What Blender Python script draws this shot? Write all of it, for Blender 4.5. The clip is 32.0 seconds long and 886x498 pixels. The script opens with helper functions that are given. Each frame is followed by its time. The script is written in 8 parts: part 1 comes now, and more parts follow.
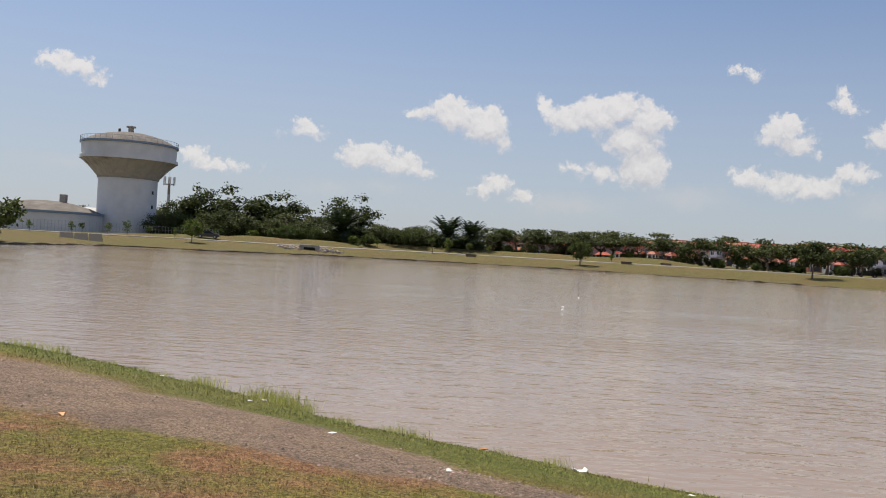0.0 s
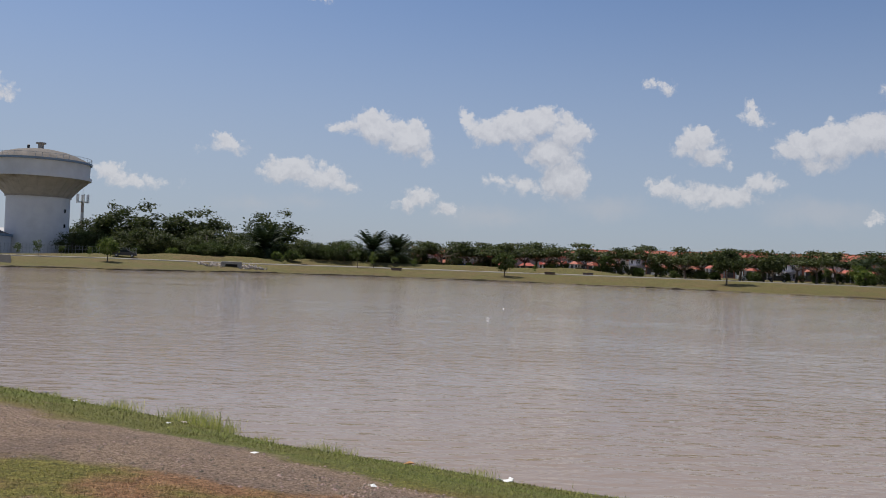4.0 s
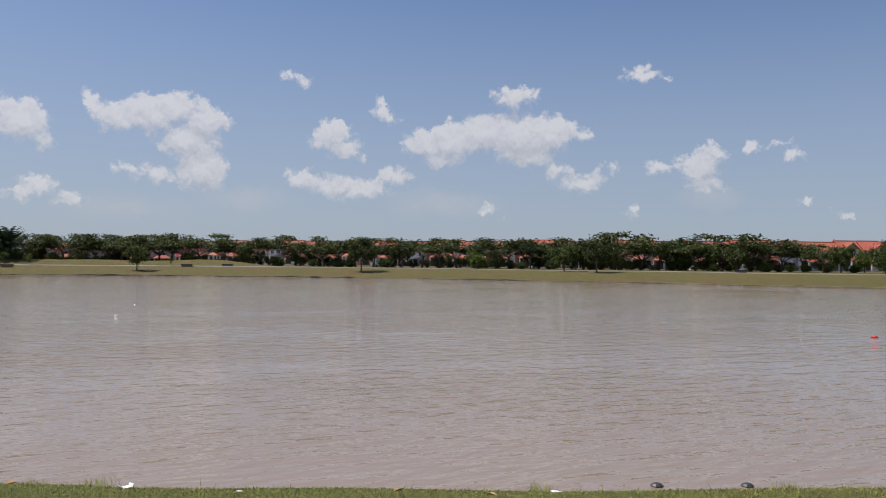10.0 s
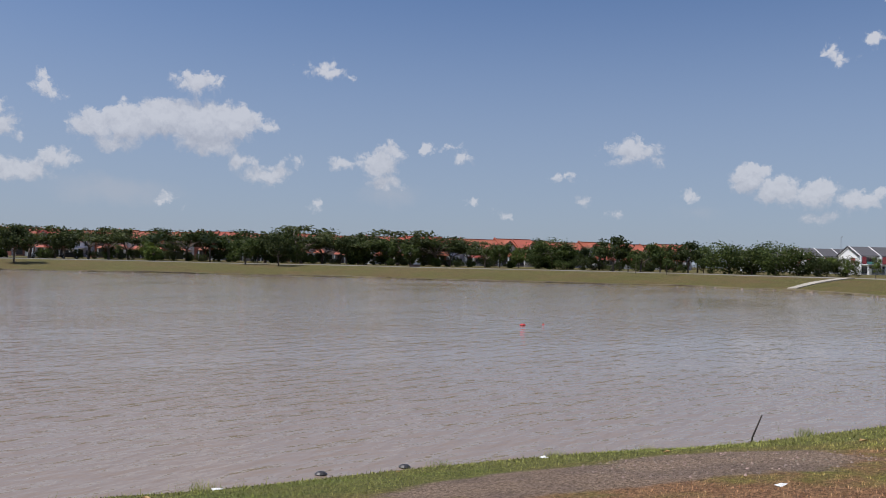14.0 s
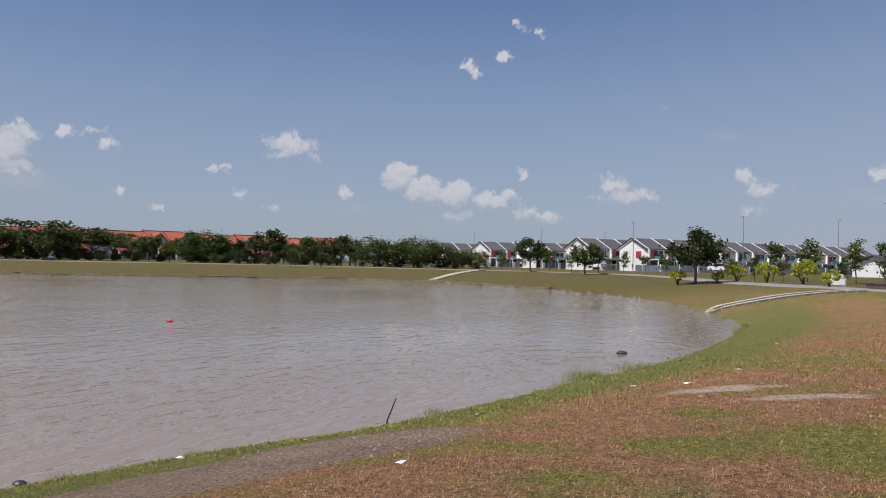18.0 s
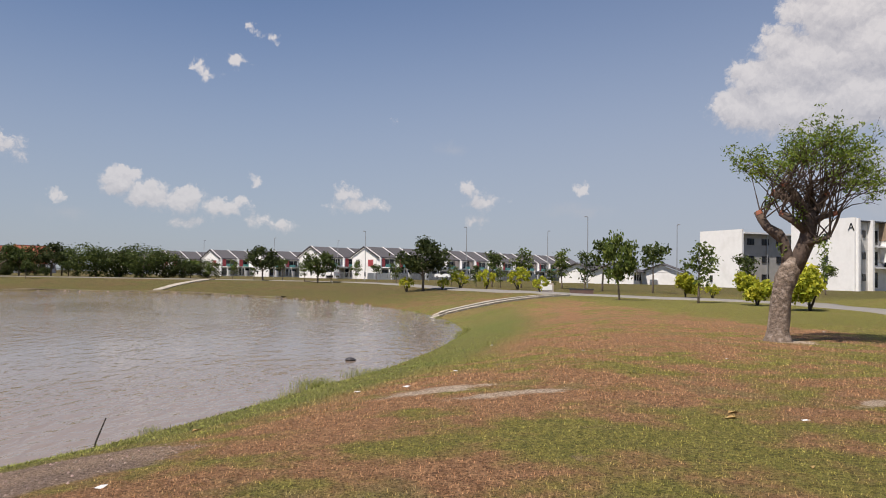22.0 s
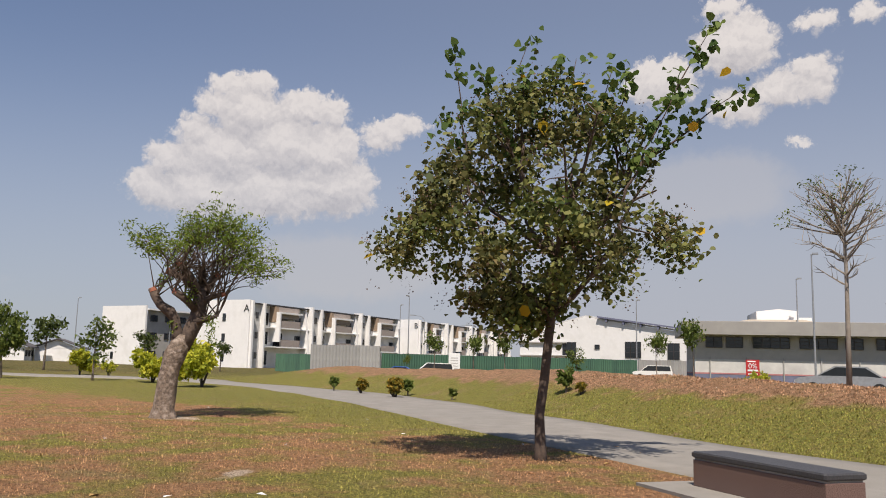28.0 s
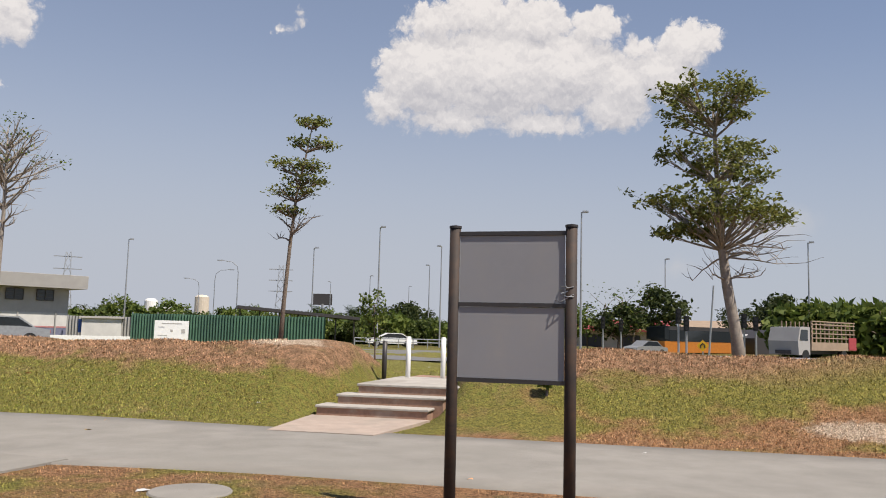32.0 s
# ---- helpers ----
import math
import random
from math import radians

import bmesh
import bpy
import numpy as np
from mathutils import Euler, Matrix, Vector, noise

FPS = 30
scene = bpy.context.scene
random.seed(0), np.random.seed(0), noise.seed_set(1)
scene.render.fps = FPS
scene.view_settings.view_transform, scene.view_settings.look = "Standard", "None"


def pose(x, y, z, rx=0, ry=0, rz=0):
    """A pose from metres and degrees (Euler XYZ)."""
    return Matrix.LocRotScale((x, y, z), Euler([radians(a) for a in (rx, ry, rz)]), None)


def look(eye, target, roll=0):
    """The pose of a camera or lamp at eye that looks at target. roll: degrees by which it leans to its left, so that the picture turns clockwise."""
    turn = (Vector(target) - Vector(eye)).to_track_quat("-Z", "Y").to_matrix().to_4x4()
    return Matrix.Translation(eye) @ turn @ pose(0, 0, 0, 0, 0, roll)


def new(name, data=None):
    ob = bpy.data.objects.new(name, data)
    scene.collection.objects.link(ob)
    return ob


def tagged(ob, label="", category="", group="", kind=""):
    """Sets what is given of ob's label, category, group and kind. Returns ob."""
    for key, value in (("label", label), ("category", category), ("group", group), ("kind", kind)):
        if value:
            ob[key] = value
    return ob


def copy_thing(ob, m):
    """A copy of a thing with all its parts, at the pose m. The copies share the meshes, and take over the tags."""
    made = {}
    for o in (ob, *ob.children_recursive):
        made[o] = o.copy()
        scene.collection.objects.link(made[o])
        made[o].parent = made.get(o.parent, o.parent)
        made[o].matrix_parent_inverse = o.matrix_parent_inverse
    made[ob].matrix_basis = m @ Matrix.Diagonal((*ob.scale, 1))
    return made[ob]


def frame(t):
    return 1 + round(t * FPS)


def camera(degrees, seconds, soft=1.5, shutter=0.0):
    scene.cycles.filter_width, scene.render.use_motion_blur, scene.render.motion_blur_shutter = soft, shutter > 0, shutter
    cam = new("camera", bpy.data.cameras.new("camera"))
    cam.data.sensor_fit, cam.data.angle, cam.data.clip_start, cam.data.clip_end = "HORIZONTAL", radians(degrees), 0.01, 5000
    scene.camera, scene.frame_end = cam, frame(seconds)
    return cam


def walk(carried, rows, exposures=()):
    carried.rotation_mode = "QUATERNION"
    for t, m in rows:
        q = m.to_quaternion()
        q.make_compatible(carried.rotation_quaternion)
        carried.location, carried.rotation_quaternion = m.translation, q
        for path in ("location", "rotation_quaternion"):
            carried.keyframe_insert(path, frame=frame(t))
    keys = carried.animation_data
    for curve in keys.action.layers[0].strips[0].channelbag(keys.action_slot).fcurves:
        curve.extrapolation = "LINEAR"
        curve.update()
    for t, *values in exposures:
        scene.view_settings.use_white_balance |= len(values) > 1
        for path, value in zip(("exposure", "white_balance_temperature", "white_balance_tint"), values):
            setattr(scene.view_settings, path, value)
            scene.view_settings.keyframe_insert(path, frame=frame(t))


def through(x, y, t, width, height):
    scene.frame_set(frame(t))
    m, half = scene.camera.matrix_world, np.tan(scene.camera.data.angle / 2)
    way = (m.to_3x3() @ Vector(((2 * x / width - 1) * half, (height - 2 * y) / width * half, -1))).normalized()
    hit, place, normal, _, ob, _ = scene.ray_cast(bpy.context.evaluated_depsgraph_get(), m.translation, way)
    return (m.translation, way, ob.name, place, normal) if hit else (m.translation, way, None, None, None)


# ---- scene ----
EYE = 3.0
ARM = 0.5  # the camera is held out this far from the body that turns
cam = camera(56.6, 32.0, 1.0)
PATH = [
    (0.0, pose(0.005, 0.500, EYE, 89.88, -3.31, -0.63)),
    (0.5, pose(0.005, 0.500, EYE, 89.48, -3.27, -0.60)),
    (1.0, pose(0.007, 0.500, EYE, 89.45, -3.14, -0.82)),
    (1.5, pose(0.009, 0.500, EYE, 89.39, -2.88, -1.00)),
    (2.0, pose(0.011, 0.500, EYE, 89.53, -2.71, -1.26)),
    (2.5, pose(0.016, 0.500, EYE, 89.81, -2.51, -1.84)),
    (4.5, pose(0.068, 0.495, EYE, 91.51, -1.99, -7.81)),
    (5.0, pose(0.086, 0.492, EYE, 91.89, -1.77, -9.94)),
    (5.5, pose(0.102, 0.490, EYE, 92.14, -1.65, -11.76)),
    (6.0, pose(0.119, 0.486, EYE, 92.42, -1.50, -13.76)),
    (6.5, pose(0.138, 0.481, EYE, 92.75, -1.32, -16.00)),
    (7.0, pose(0.160, 0.474, EYE, 92.94, -1.13, -18.71)),
    (7.5, pose(0.178, 0.467, EYE, 92.93, -0.97, -20.88)),
    (8.0, pose(0.192, 0.462, EYE, 92.74, -0.79, -22.57)),
    (8.5, pose(0.205, 0.456, EYE, 92.25, -0.73, -24.18)),
    (9.0, pose(0.216, 0.451, EYE, 91.87, -0.70, -25.63)),
    (9.5, pose(0.233, 0.443, EYE, 91.47, -0.68, -27.73)),
    (10.0, pose(0.253, 0.431, EYE, 90.98, -0.63, -30.44)),
    (10.5, pose(0.277, 0.416, EYE, 90.78, -0.54, -33.64)),
    (11.0, pose(0.296, 0.403, EYE, 90.63, -0.70, -36.33)),
    (11.5, pose(0.314, 0.389, EYE, 90.58, -0.98, -38.94)),
    (12.0, pose(0.332, 0.373, EYE, 90.65, -1.07, -41.67)),
    (12.5, pose(0.351, 0.356, EYE, 90.77, -1.18, -44.59)),
    (13.0, pose(0.366, 0.341, EYE, 90.86, -1.22, -46.98)),
    (13.5, pose(0.377, 0.328, EYE, 90.88, -1.26, -49.02)),
    (14.0, pose(0.395, 0.306, EYE, 90.88, -1.28, -52.26)),
    (14.5, pose(0.411, 0.285, EYE, 90.87, -1.18, -55.26)),
    (15.0, pose(0.431, 0.253, EYE, 90.68, -0.74, -59.64)),
    (15.5, pose(0.448, 0.223, EYE, 90.65, -0.48, -63.56)),
    (17.5, pose(0.479, 0.144, EYE, 90.80, -1.06, -73.28)),
    (18.0, pose(0.485, 0.122, EYE, 90.94, -1.25, -75.84)),
    (18.5, pose(0.489, 0.104, EYE, 91.08, -1.37, -78.00)),
    (19.0, pose(0.494, 0.080, EYE, 91.15, -1.18, -80.79)),
    (19.5, pose(0.496, 0.064, EYE, 91.30, -1.16, -82.65)),
    (20.0, pose(0.498, 0.046, EYE, 91.49, -1.13, -84.68)),
    (20.5, pose(0.500, 0.019, EYE, 91.70, -1.01, -87.85)),
    (21.0, pose(0.500, 0.002, EYE, 91.76, -0.88, -89.79)),
    (21.5, pose(0.499, -0.024, EYE, 91.82, -0.81, -92.73)),
    (22.0, pose(0.499, -0.037, EYE, 91.87, -0.89, -94.20)),
    (22.5, pose(0.497, -0.055, EYE, 92.01, -1.22, -96.29)),
    (23.0, pose(0.493, -0.082, EYE, 91.96, -1.62, -99.41)),
    (23.5, pose(0.483, -0.130, EYE, 91.88, -2.25, -105.11)),
    (24.0, pose(0.469, -0.172, EYE, 92.25, -2.52, -110.15)),
    (24.5, pose(0.456, -0.206, EYE, 92.46, -2.55, -114.28)),
    (25.0, pose(0.446, -0.225, EYE, 92.57, -2.40, -116.79)),
    (25.5, pose(0.434, -0.249, EYE, 92.88, -2.06, -119.85)),
    (27.5, pose(0.381, -0.324, EYE, 97.00, -1.58, -130.41)),
    (28.0, pose(0.360, -0.347, EYE, 97.98, -1.34, -133.93)),
    (28.5, pose(0.315, -0.389, EYE, 97.69, -1.08, -141.01)),
    (29.0, pose(0.245, -0.436, EYE, 96.48, -1.05, -150.60)),
    (29.5, pose(0.196, -0.460, EYE, 96.31, -1.13, -156.89)),
    (30.0, pose(0.131, -0.483, EYE, 95.75, -1.12, -164.86)),
    (30.5, pose(0.057, -0.497, EYE, 95.51, -1.59, -173.42)),
    (31.0, pose(0.012, -0.500, EYE, 95.62, -1.61, -178.68)),
    (31.5, pose(-0.030, -0.499, EYE, 95.88, -1.55, -183.48)),
    (32.0, pose(-0.066, -0.496, EYE, 95.92, -1.45, -187.54)),
]
EXPOSURES = [(0.0, 0.35, 6900, 11), (1.0, 0.17, 6800, 12), (2.0, 0.24, 6750, 13), (3.5, 0.1, 6500, 11), (6.0, -0.1, 6250, 13), (7.5, -0.06, 6300, 13), (9.0, 0.1, 6400, 12), (13.0, 0.0, 6050, 12), (15.5, -0.05, 6150, 13),
             (19.0, 0.0, 6350, 14), (23.0, 0.2, 6900, 14), (25.0, 0.3, 7150, 15), (28.0, 0.2, 6950, 14), (30.5, 0.4, 6950, 12), (32.0, 0.36, 6850, 12)]

walk(cam, PATH, EXPOSURES)


def P(az, r):
    """A place on the plan: degrees clockwise from the first view, metres from the viewer."""
    r += ARM
    return r * math.sin(radians(az)), r * math.cos(radians(az))


# ---- sky, clouds and sun ----
SUN_AZ, SUN_EL = -45.0, 59.0
CLOUDS_A = [(-25.4, 10.2, 1.22, 0.63), (-24.1, 10, 1.41, 0.77), (-22.9, 9.4, 1.14, 0.57), (-9.1, 7.5, 1.23, 0.69), (-8.1, 7.2, 0.69, 0.39),
            (-10.5, 7, 0.84, 0.23), (-16.4, 5, 1.31, 0.67), (-15, 4.6, 1.7, 0.64), (-12.4, 4.6, 1.22, 0.34), (-5, 5.9, 2.03, 1.09),
            (-2.6, 5.6, 1.95, 0.94), (-0.6, 5.1, 1.1, 0.55), (-1.4, 9.1, 1.24, 0.54), (0.7, 9.1, 1.86, 1.17), (3.1, 8.5, 1.63, 1.36),
            (4.4, 7.4, 0.86, 0.7), (7.1, 10, 0.65, 0.77), (8.6, 9.1, 1.54, 1.08), (10.8, 9.5, 1.91, 1.34), (12.5, 10.1, 1.52, 1.06),
            (14.2, 9.2, 1.58, 1.32), (13.2, 7.9, 2.28, 1.33)]
CLOUDS_B = [(14, 6, 1.71, 1.6), (11.1, 5.7, 1.73, 0.69), (9.3, 5.9, 1.24, 0.54), (4.1, 4.6, 1.41, 0.78), (3, 4.1, 1.25, 0.55),
            (5.8, 3.7, 1.37, 0.63), (20.1, 12.6, 1.01, 0.36), (26.3, 10.3, 0.98, 0.56), (25.9, 11, 0.63, 0.38), (26.9, 10.1, 0.76, 0.45),
            (22.9, 8.9, 1.44, 1.08), (22.1, 8.4, 1.09, 0.8), (23.5, 7.9, 1.26, 0.93), (24.7, 7.3, 0.53, 0.39), (20.6, 5.7, 1.4, 0.74),
            (22.6, 5.2, 2.18, 0.8), (25, 5.2, 2.14, 0.86), (26.9, 6, 1.4, 0.7), (-3.2, 17.6, 1.09, 0.58), (35.2, 11.4, 1.63, 0.8),
            (36.6, 11.5, 0.72, 0.5), (29, 8.3, 1.51, 1.06)]
CLOUDS_C = [(31, 8.4, 1.87, 1.35), (33.2, 8.9, 2.21, 1.48), (35.6, 8.7, 2.18, 1.74), (37.6, 8.9, 2.15, 1.36), (39.9, 9.1, 1.33, 0.49),
            (30.3, 7.3, 1.5, 0.75), (36.3, 7.4, 1.81, 1.09), (38.3, 6.3, 1.14, 0.71), (39.6, 5.5, 1.77, 0.78), (40.8, 5.8, 0.77, 0.63),
            (33.7, 3.7, 0.81, 0.41), (34.8, 3.3, 0.73, 0.29), (20, 12.6, 1.31, 0.39), (20.8, 12.2, 0.69, 0.35), (30.8, 10, 0.37, 0.3),
            (43.9, 12.7, 1.65, 0.51), (44.1, 13.2, 0.81, 0.4), (45.5, 12.4, 0.55, 0.25), (42.1, 6.8, 1.32, 0.34), (46.9, 7, 0.91, 0.66),
            (45.1, 6.5, 1.18, 0.48), (47.7, 6.6, 1.45, 1.02)]
CLOUDS_D = [(48.6, 7.5, 1.01, 0.65), (48.2, 5.5, 1.45, 0.8), (50.9, 7.8, 0.64, 0.46), (43.4, 3.8, 0.6, 0.41), (65.3, 7.6, 1.93, 0.82),
            (65.5, 8.1, 1.3, 0.52), (64.4, 7, 1.04, 0.45), (66.4, 7, 0.92, 0.41), (60.6, 5.9, 1.14, 0.34), (61.9, 4.3, 1.44, 0.34),
            (56.3, 3.3, 0.78, 0.27), (54.3, 4.2, 0.7, 0.31), (52.6, 7.8, 0.78, 0.31), (53.5, 7.2, 0.93, 0.47), (50.8, 7.7, 0.47, 0.43),
            (68.8, 4.8, 0.8, 0.4), (64.1, 3.5, 0.75, 0.41), (72.5, 5.7, 1.16, 1.09), (73.4, 6.3, 0.78, 0.7), (74.3, 5, 1.76, 1.09),
            (76.6, 4.8, 1.76, 0.98), (79, 4.3, 1.77, 0.79)]
CLOUDS_E = [(80.3, 4.7, 0.59, 0.47), (77, 3.3, 1.57, 0.55), (83.1, 3.2, 0.98, 0.51), (81.3, 3.6, 1.18, 0.43), (81.2, 6.1, 0.47, 0.63),
            (87.5, 5.6, 1.01, 0.7), (88.2, 4.8, 2.14, 0.58), (86.8, 4.7, 1.09, 0.51), (89.5, 4.8, 1.09, 0.43), (95.9, 6, 0.95, 0.61),
            (96.7, 5.1, 1.59, 0.64), (96.5, 3.8, 1.21, 0.45), (90.3, 10.7, 0.77, 0.31), (103.8, 6.1, 0.58, 0.47), (77.2, 13.8, 0.61, 0.42),
            (77.9, 13.2, 0.61, 0.38), (79.9, 14, 0.92, 0.5), (80.7, 16.5, 0.61, 0.46), (81.9, 15.8, 0.53, 0.34), (69, 4.7, 0.65, 0.38),
            (118.7, 18.3, 1.69, 1.05), (120.5, 18.7, 1.51, 0.9)]
CLOUDS_F = [(117.7, 16.8, 1.5, 1.31), (119.8, 16.6, 2.65, 2.08), (123.7, 17.1, 2.11, 1.38), (125.7, 17, 1.15, 1.27), (116.5, 15.1, 1.68, 1.12),
            (118.5, 13.8, 3.4, 2.08), (122.3, 14.5, 3.45, 2.3), (114.8, 13.1, 1.67, 1.3), (125.4, 14.3, 2.32, 2.32), (113.9, 11.2, 2.04, 1.41),
            (117.1, 11.1, 3.39, 2.07), (121.6, 11.4, 4.23, 2.11), (125.9, 12, 3.11, 2.33), (129.7, 15.9, 1.94, 1.09), (131.3, 16.4, 1.36, 0.78),
            (129, 15.1, 1.56, 0.97), (148.9, 19, 2.61, 1.79), (153.8, 21.1, 2.53, 2.09), (153.1, 23.3, 1.8, 0.9), (156.6, 18, 2.51, 1.36),
            (158.3, 19.2, 1.76, 0.99), (154, 17.2, 2.19, 1.39)]
CLOUDS_G = [(159.1, 21.9, 1.74, 0.76), (162.1, 22.1, 1.18, 0.81), (157.5, 14.7, 0.9, 0.47), (-173.6, 21.3, 2.28, 1.21), (-175.6, 20.9, 1.14, 0.49),
            (-170.3, 21.7, 3.41, 1.51), (-166.3, 21.3, 2.64, 1.51), (-162.3, 20.9, 2.25, 1.24), (-159.2, 19.5, 1.49, 0.89), (-155.8, 19.3, 2.02, 1.54),
            (-154.5, 19.6, 0.91, 1.02), (-173.9, 17.9, 3.46, 2.89), (-169.1, 18, 4.61, 3.26), (-164.3, 18, 3.81, 2.86), (-160.3, 17.1, 2.26, 2.08),
            (-157.7, 17.8, 2.61, 1.79), (-176.7, 15.8, 1.74, 1.39), (-172.2, 14.9, 3.89, 1.24), (-166.2, 14.8, 4.64, 1.08), (-160.7, 15.7, 2.28, 1.71),
            (158.6, 18.2, 1.35, 1.12), (175.5, 20.3, 0.49, 0.37)]
CLOUDS_H = [(176.8, 20.6, 0.49, 0.41), (176.7, 21.4, 0.34, 0.3)]
FAINT = [(-7.5, 3.6, 2.2, 0.5), (-4.0, 3.9, 2.5, 0.5), (103.5, 4.6, 2.0, 0.35), (-156.6, 4.9, 1.2, 0.6), (-150.9, 7.6, 2.8, 1.3), (94.6, 8.8, 0.9, 0.4), (30.5, 4.1, 4.0, 0.9),
         (9.0, 3.4, 4.0, 0.8), (17.0, 4.2, 3.0, 0.9), (48.5, 4.6, 2.2, 0.7), (69.5, 3.6, 1.4, 0.4), (-24.0, 4.0, 3.0, 0.5), (152.0, 12.0, 5.0, 2.4), (127.0, 6.5, 8.0, 2.2)]


def make_world():
    world = bpy.data.worlds.new("sky")
    world.use_nodes = True
    scene.world = world
    world.cycles.sampling_method, world.cycles.sample_map_resolution = "MANUAL", 256
    nt = world.node_tree
    nt.nodes.clear()
    N, L = nt.nodes.new, nt.links.new

    def math_node(op, a, b=None, c=None, clamp=False):
        n = N("ShaderNodeMath")
        n.operation, n.use_clamp = op, clamp
        for i, v in enumerate((a, b, c)):
            if v is None:
                continue
            if isinstance(v, (int, float)):
                n.inputs[i].default_value = v
            else:
                L(v, n.inputs[i])
        return n.outputs[0]

    def vec(op, a, b):
        n = N("ShaderNodeVectorMath")
        n.operation = op
        L(a, n.inputs[0])
        if isinstance(b, tuple):
            n.inputs[1].default_value = b
        elif isinstance(b, (int, float)):
            n.inputs["Scale"].default_value = b
        elif b is not None:
            L(b, n.inputs[1])
        return n.outputs["Value"] if op in ("DOT_PRODUCT", "LENGTH") else n.outputs[0]

    def fbm(v, scale, detail, rough=0.55):
        n = N("ShaderNodeTexNoise")
        n.inputs["Scale"].default_value, n.inputs["Detail"].default_value, n.inputs["Roughness"].default_value = scale, detail, rough
        L(v, n.inputs["Vector"])
        return n

    sky = N("ShaderNodeTexSky")
    sky.sky_type, sky.sun_disc = "NISHITA", False
    sky.sun_elevation, sky.sun_rotation = radians(SUN_EL), radians(SUN_AZ)
    sky.air_density, sky.dust_density, sky.ozone_density, sky.altitude = SKY_AIR, SKY_DUST, SKY_OZONE, 0
    way = N("ShaderNodeTexCoord").outputs["Generated"]
    # the outlines are ruffled by noise at two scales
    warp = vec("SCALE", vec("SUBTRACT", fbm(way, 22, 2).outputs["Color"], (0.5, 0.5, 0.5)), 0.016)
    fine = vec("SCALE", vec("SUBTRACT", fbm(way, 85, 5, 0.62).outputs["Color"], (0.5, 0.5, 0.5)), 0.016)
    bent = vec("ADD", vec("ADD", way, warp), fine)

    def cluster(ellipses, lift=0.0, grown=1.14):
        """A node group: degrees outside the nearest of some ellipses, here and, for the larger ones, a little higher up."""
        tree = bpy.data.node_groups.new("cloud_cluster", "ShaderNodeTree")
        tree.interface.new_socket("Way", in_out="INPUT", socket_type="NodeSocketVector")
        for name in ("Here", "Above"):
            tree.interface.new_socket(name, in_out="OUTPUT", socket_type="NodeSocketFloat")
        gi, go = tree.nodes.new("NodeGroupInput"), tree.nodes.new("NodeGroupOutput")

        def dot(v):
            n = tree.nodes.new("ShaderNodeVectorMath")
            n.operation = "DOT_PRODUCT"
            n.inputs[1].default_value = v
            tree.links.new(gi.outputs[0], n.inputs[0])
            return n.outputs["Value"]

        def calc(op, *values):
            n = tree.nodes.new("ShaderNodeMath")
            n.operation = op
            for k, v in enumerate(values):
                if isinstance(v, (int, float)):
                    n.inputs[k].default_value = v
                else:
                    tree.links.new(v, n.inputs[k])
            return n.outputs[0]

        here = above = None
        for az, el, w, h in ellipses:
            a, e = radians(az), radians(el)
            w, h = w * grown + 0.14, h * grown + 0.14
            kw, kh, size = 1 / radians(w), 1 / radians(h), min(w, h)
            u = dot((math.cos(a) * kw, -math.sin(a) * kw, 0.0))
            m = calc("MULTIPLY", u, u)
            q = dot((-math.sin(a) * math.sin(e) * kh, -math.cos(a) * math.sin(e) * kh, math.cos(e) * kh))
            s = calc("MULTIPLY_ADD", calc("SQRT", calc("MULTIPLY_ADD", q, q, m)), size, -size)
            here = s if here is None else calc("SMOOTH_MIN", here, s, 0.5)
            if lift and w > 1.2:
                q = calc("ADD", q, radians(lift) * kh)
                s = calc("MULTIPLY_ADD", calc("SQRT", calc("MULTIPLY_ADD", q, q, m)), size, -size)
                above = s if above is None else calc("SMOOTH_MIN", above, s, 0.5)
        tree.links.new(here, go.inputs[0])
        tree.links.new(above or here, go.inputs[1])
        n = N("ShaderNodeGroup")
        n.node_tree = tree
        L(bent, n.inputs[0])
        return n.outputs

    def puff(v):
        n = N("ShaderNodeTexVoronoi")
        n.inputs["Scale"].default_value, n.inputs["Detail"].default_value = 62, 2.5
        n.inputs["Roughness"].default_value, n.inputs["Lacunarity"].default_value = 0.55, 2.4
        L(v, n.inputs["Vector"])
        return n.outputs["Distance"]

    here = above = None
    for some in (CLOUDS_A, CLOUDS_B, CLOUDS_C, CLOUDS_D, CLOUDS_E, CLOUDS_F, CLOUDS_G, CLOUDS_H):
        o = cluster(some, 1.0)
        here = o[0] if here is None else math_node("SMOOTH_MIN", here, o[0], 0.5)
        above = o[1] if above is None else math_node("SMOOTH_MIN", above, o[1], 0.5)
    billow = puff(bent)
    body = math_node("ADD", math_node("MULTIPLY_ADD", here, -1.0, 0.42), math_node("MULTIPLY", billow, -0.6))
    # tops catch the light, undersides are grey and melt into the haze
    lit = math_node("MULTIPLY_ADD", math_node("SUBTRACT", above, here), 0.42, 0.56)
    alpha = N("ShaderNodeMapRange")
    alpha.interpolation_type = "SMOOTHSTEP"
    L(body, alpha.inputs[0])
    alpha.inputs[1].default_value, alpha.inputs[4].default_value = 0.0, 0.97
    L(math_node("MULTIPLY_ADD", math_node("MINIMUM", math_node("MAXIMUM", lit, 0.0), 1.0), -0.62, 1.0), alpha.inputs[2])
    high = puff(vec("ADD", bent, (0.0, 0.0, 0.006)))
    relief = math_node("ADD", math_node("MULTIPLY", math_node("SUBTRACT", high, billow), 0.5), lit, clamp=True)
    tone = N("ShaderNodeMix")
    tone.data_type = "RGBA"
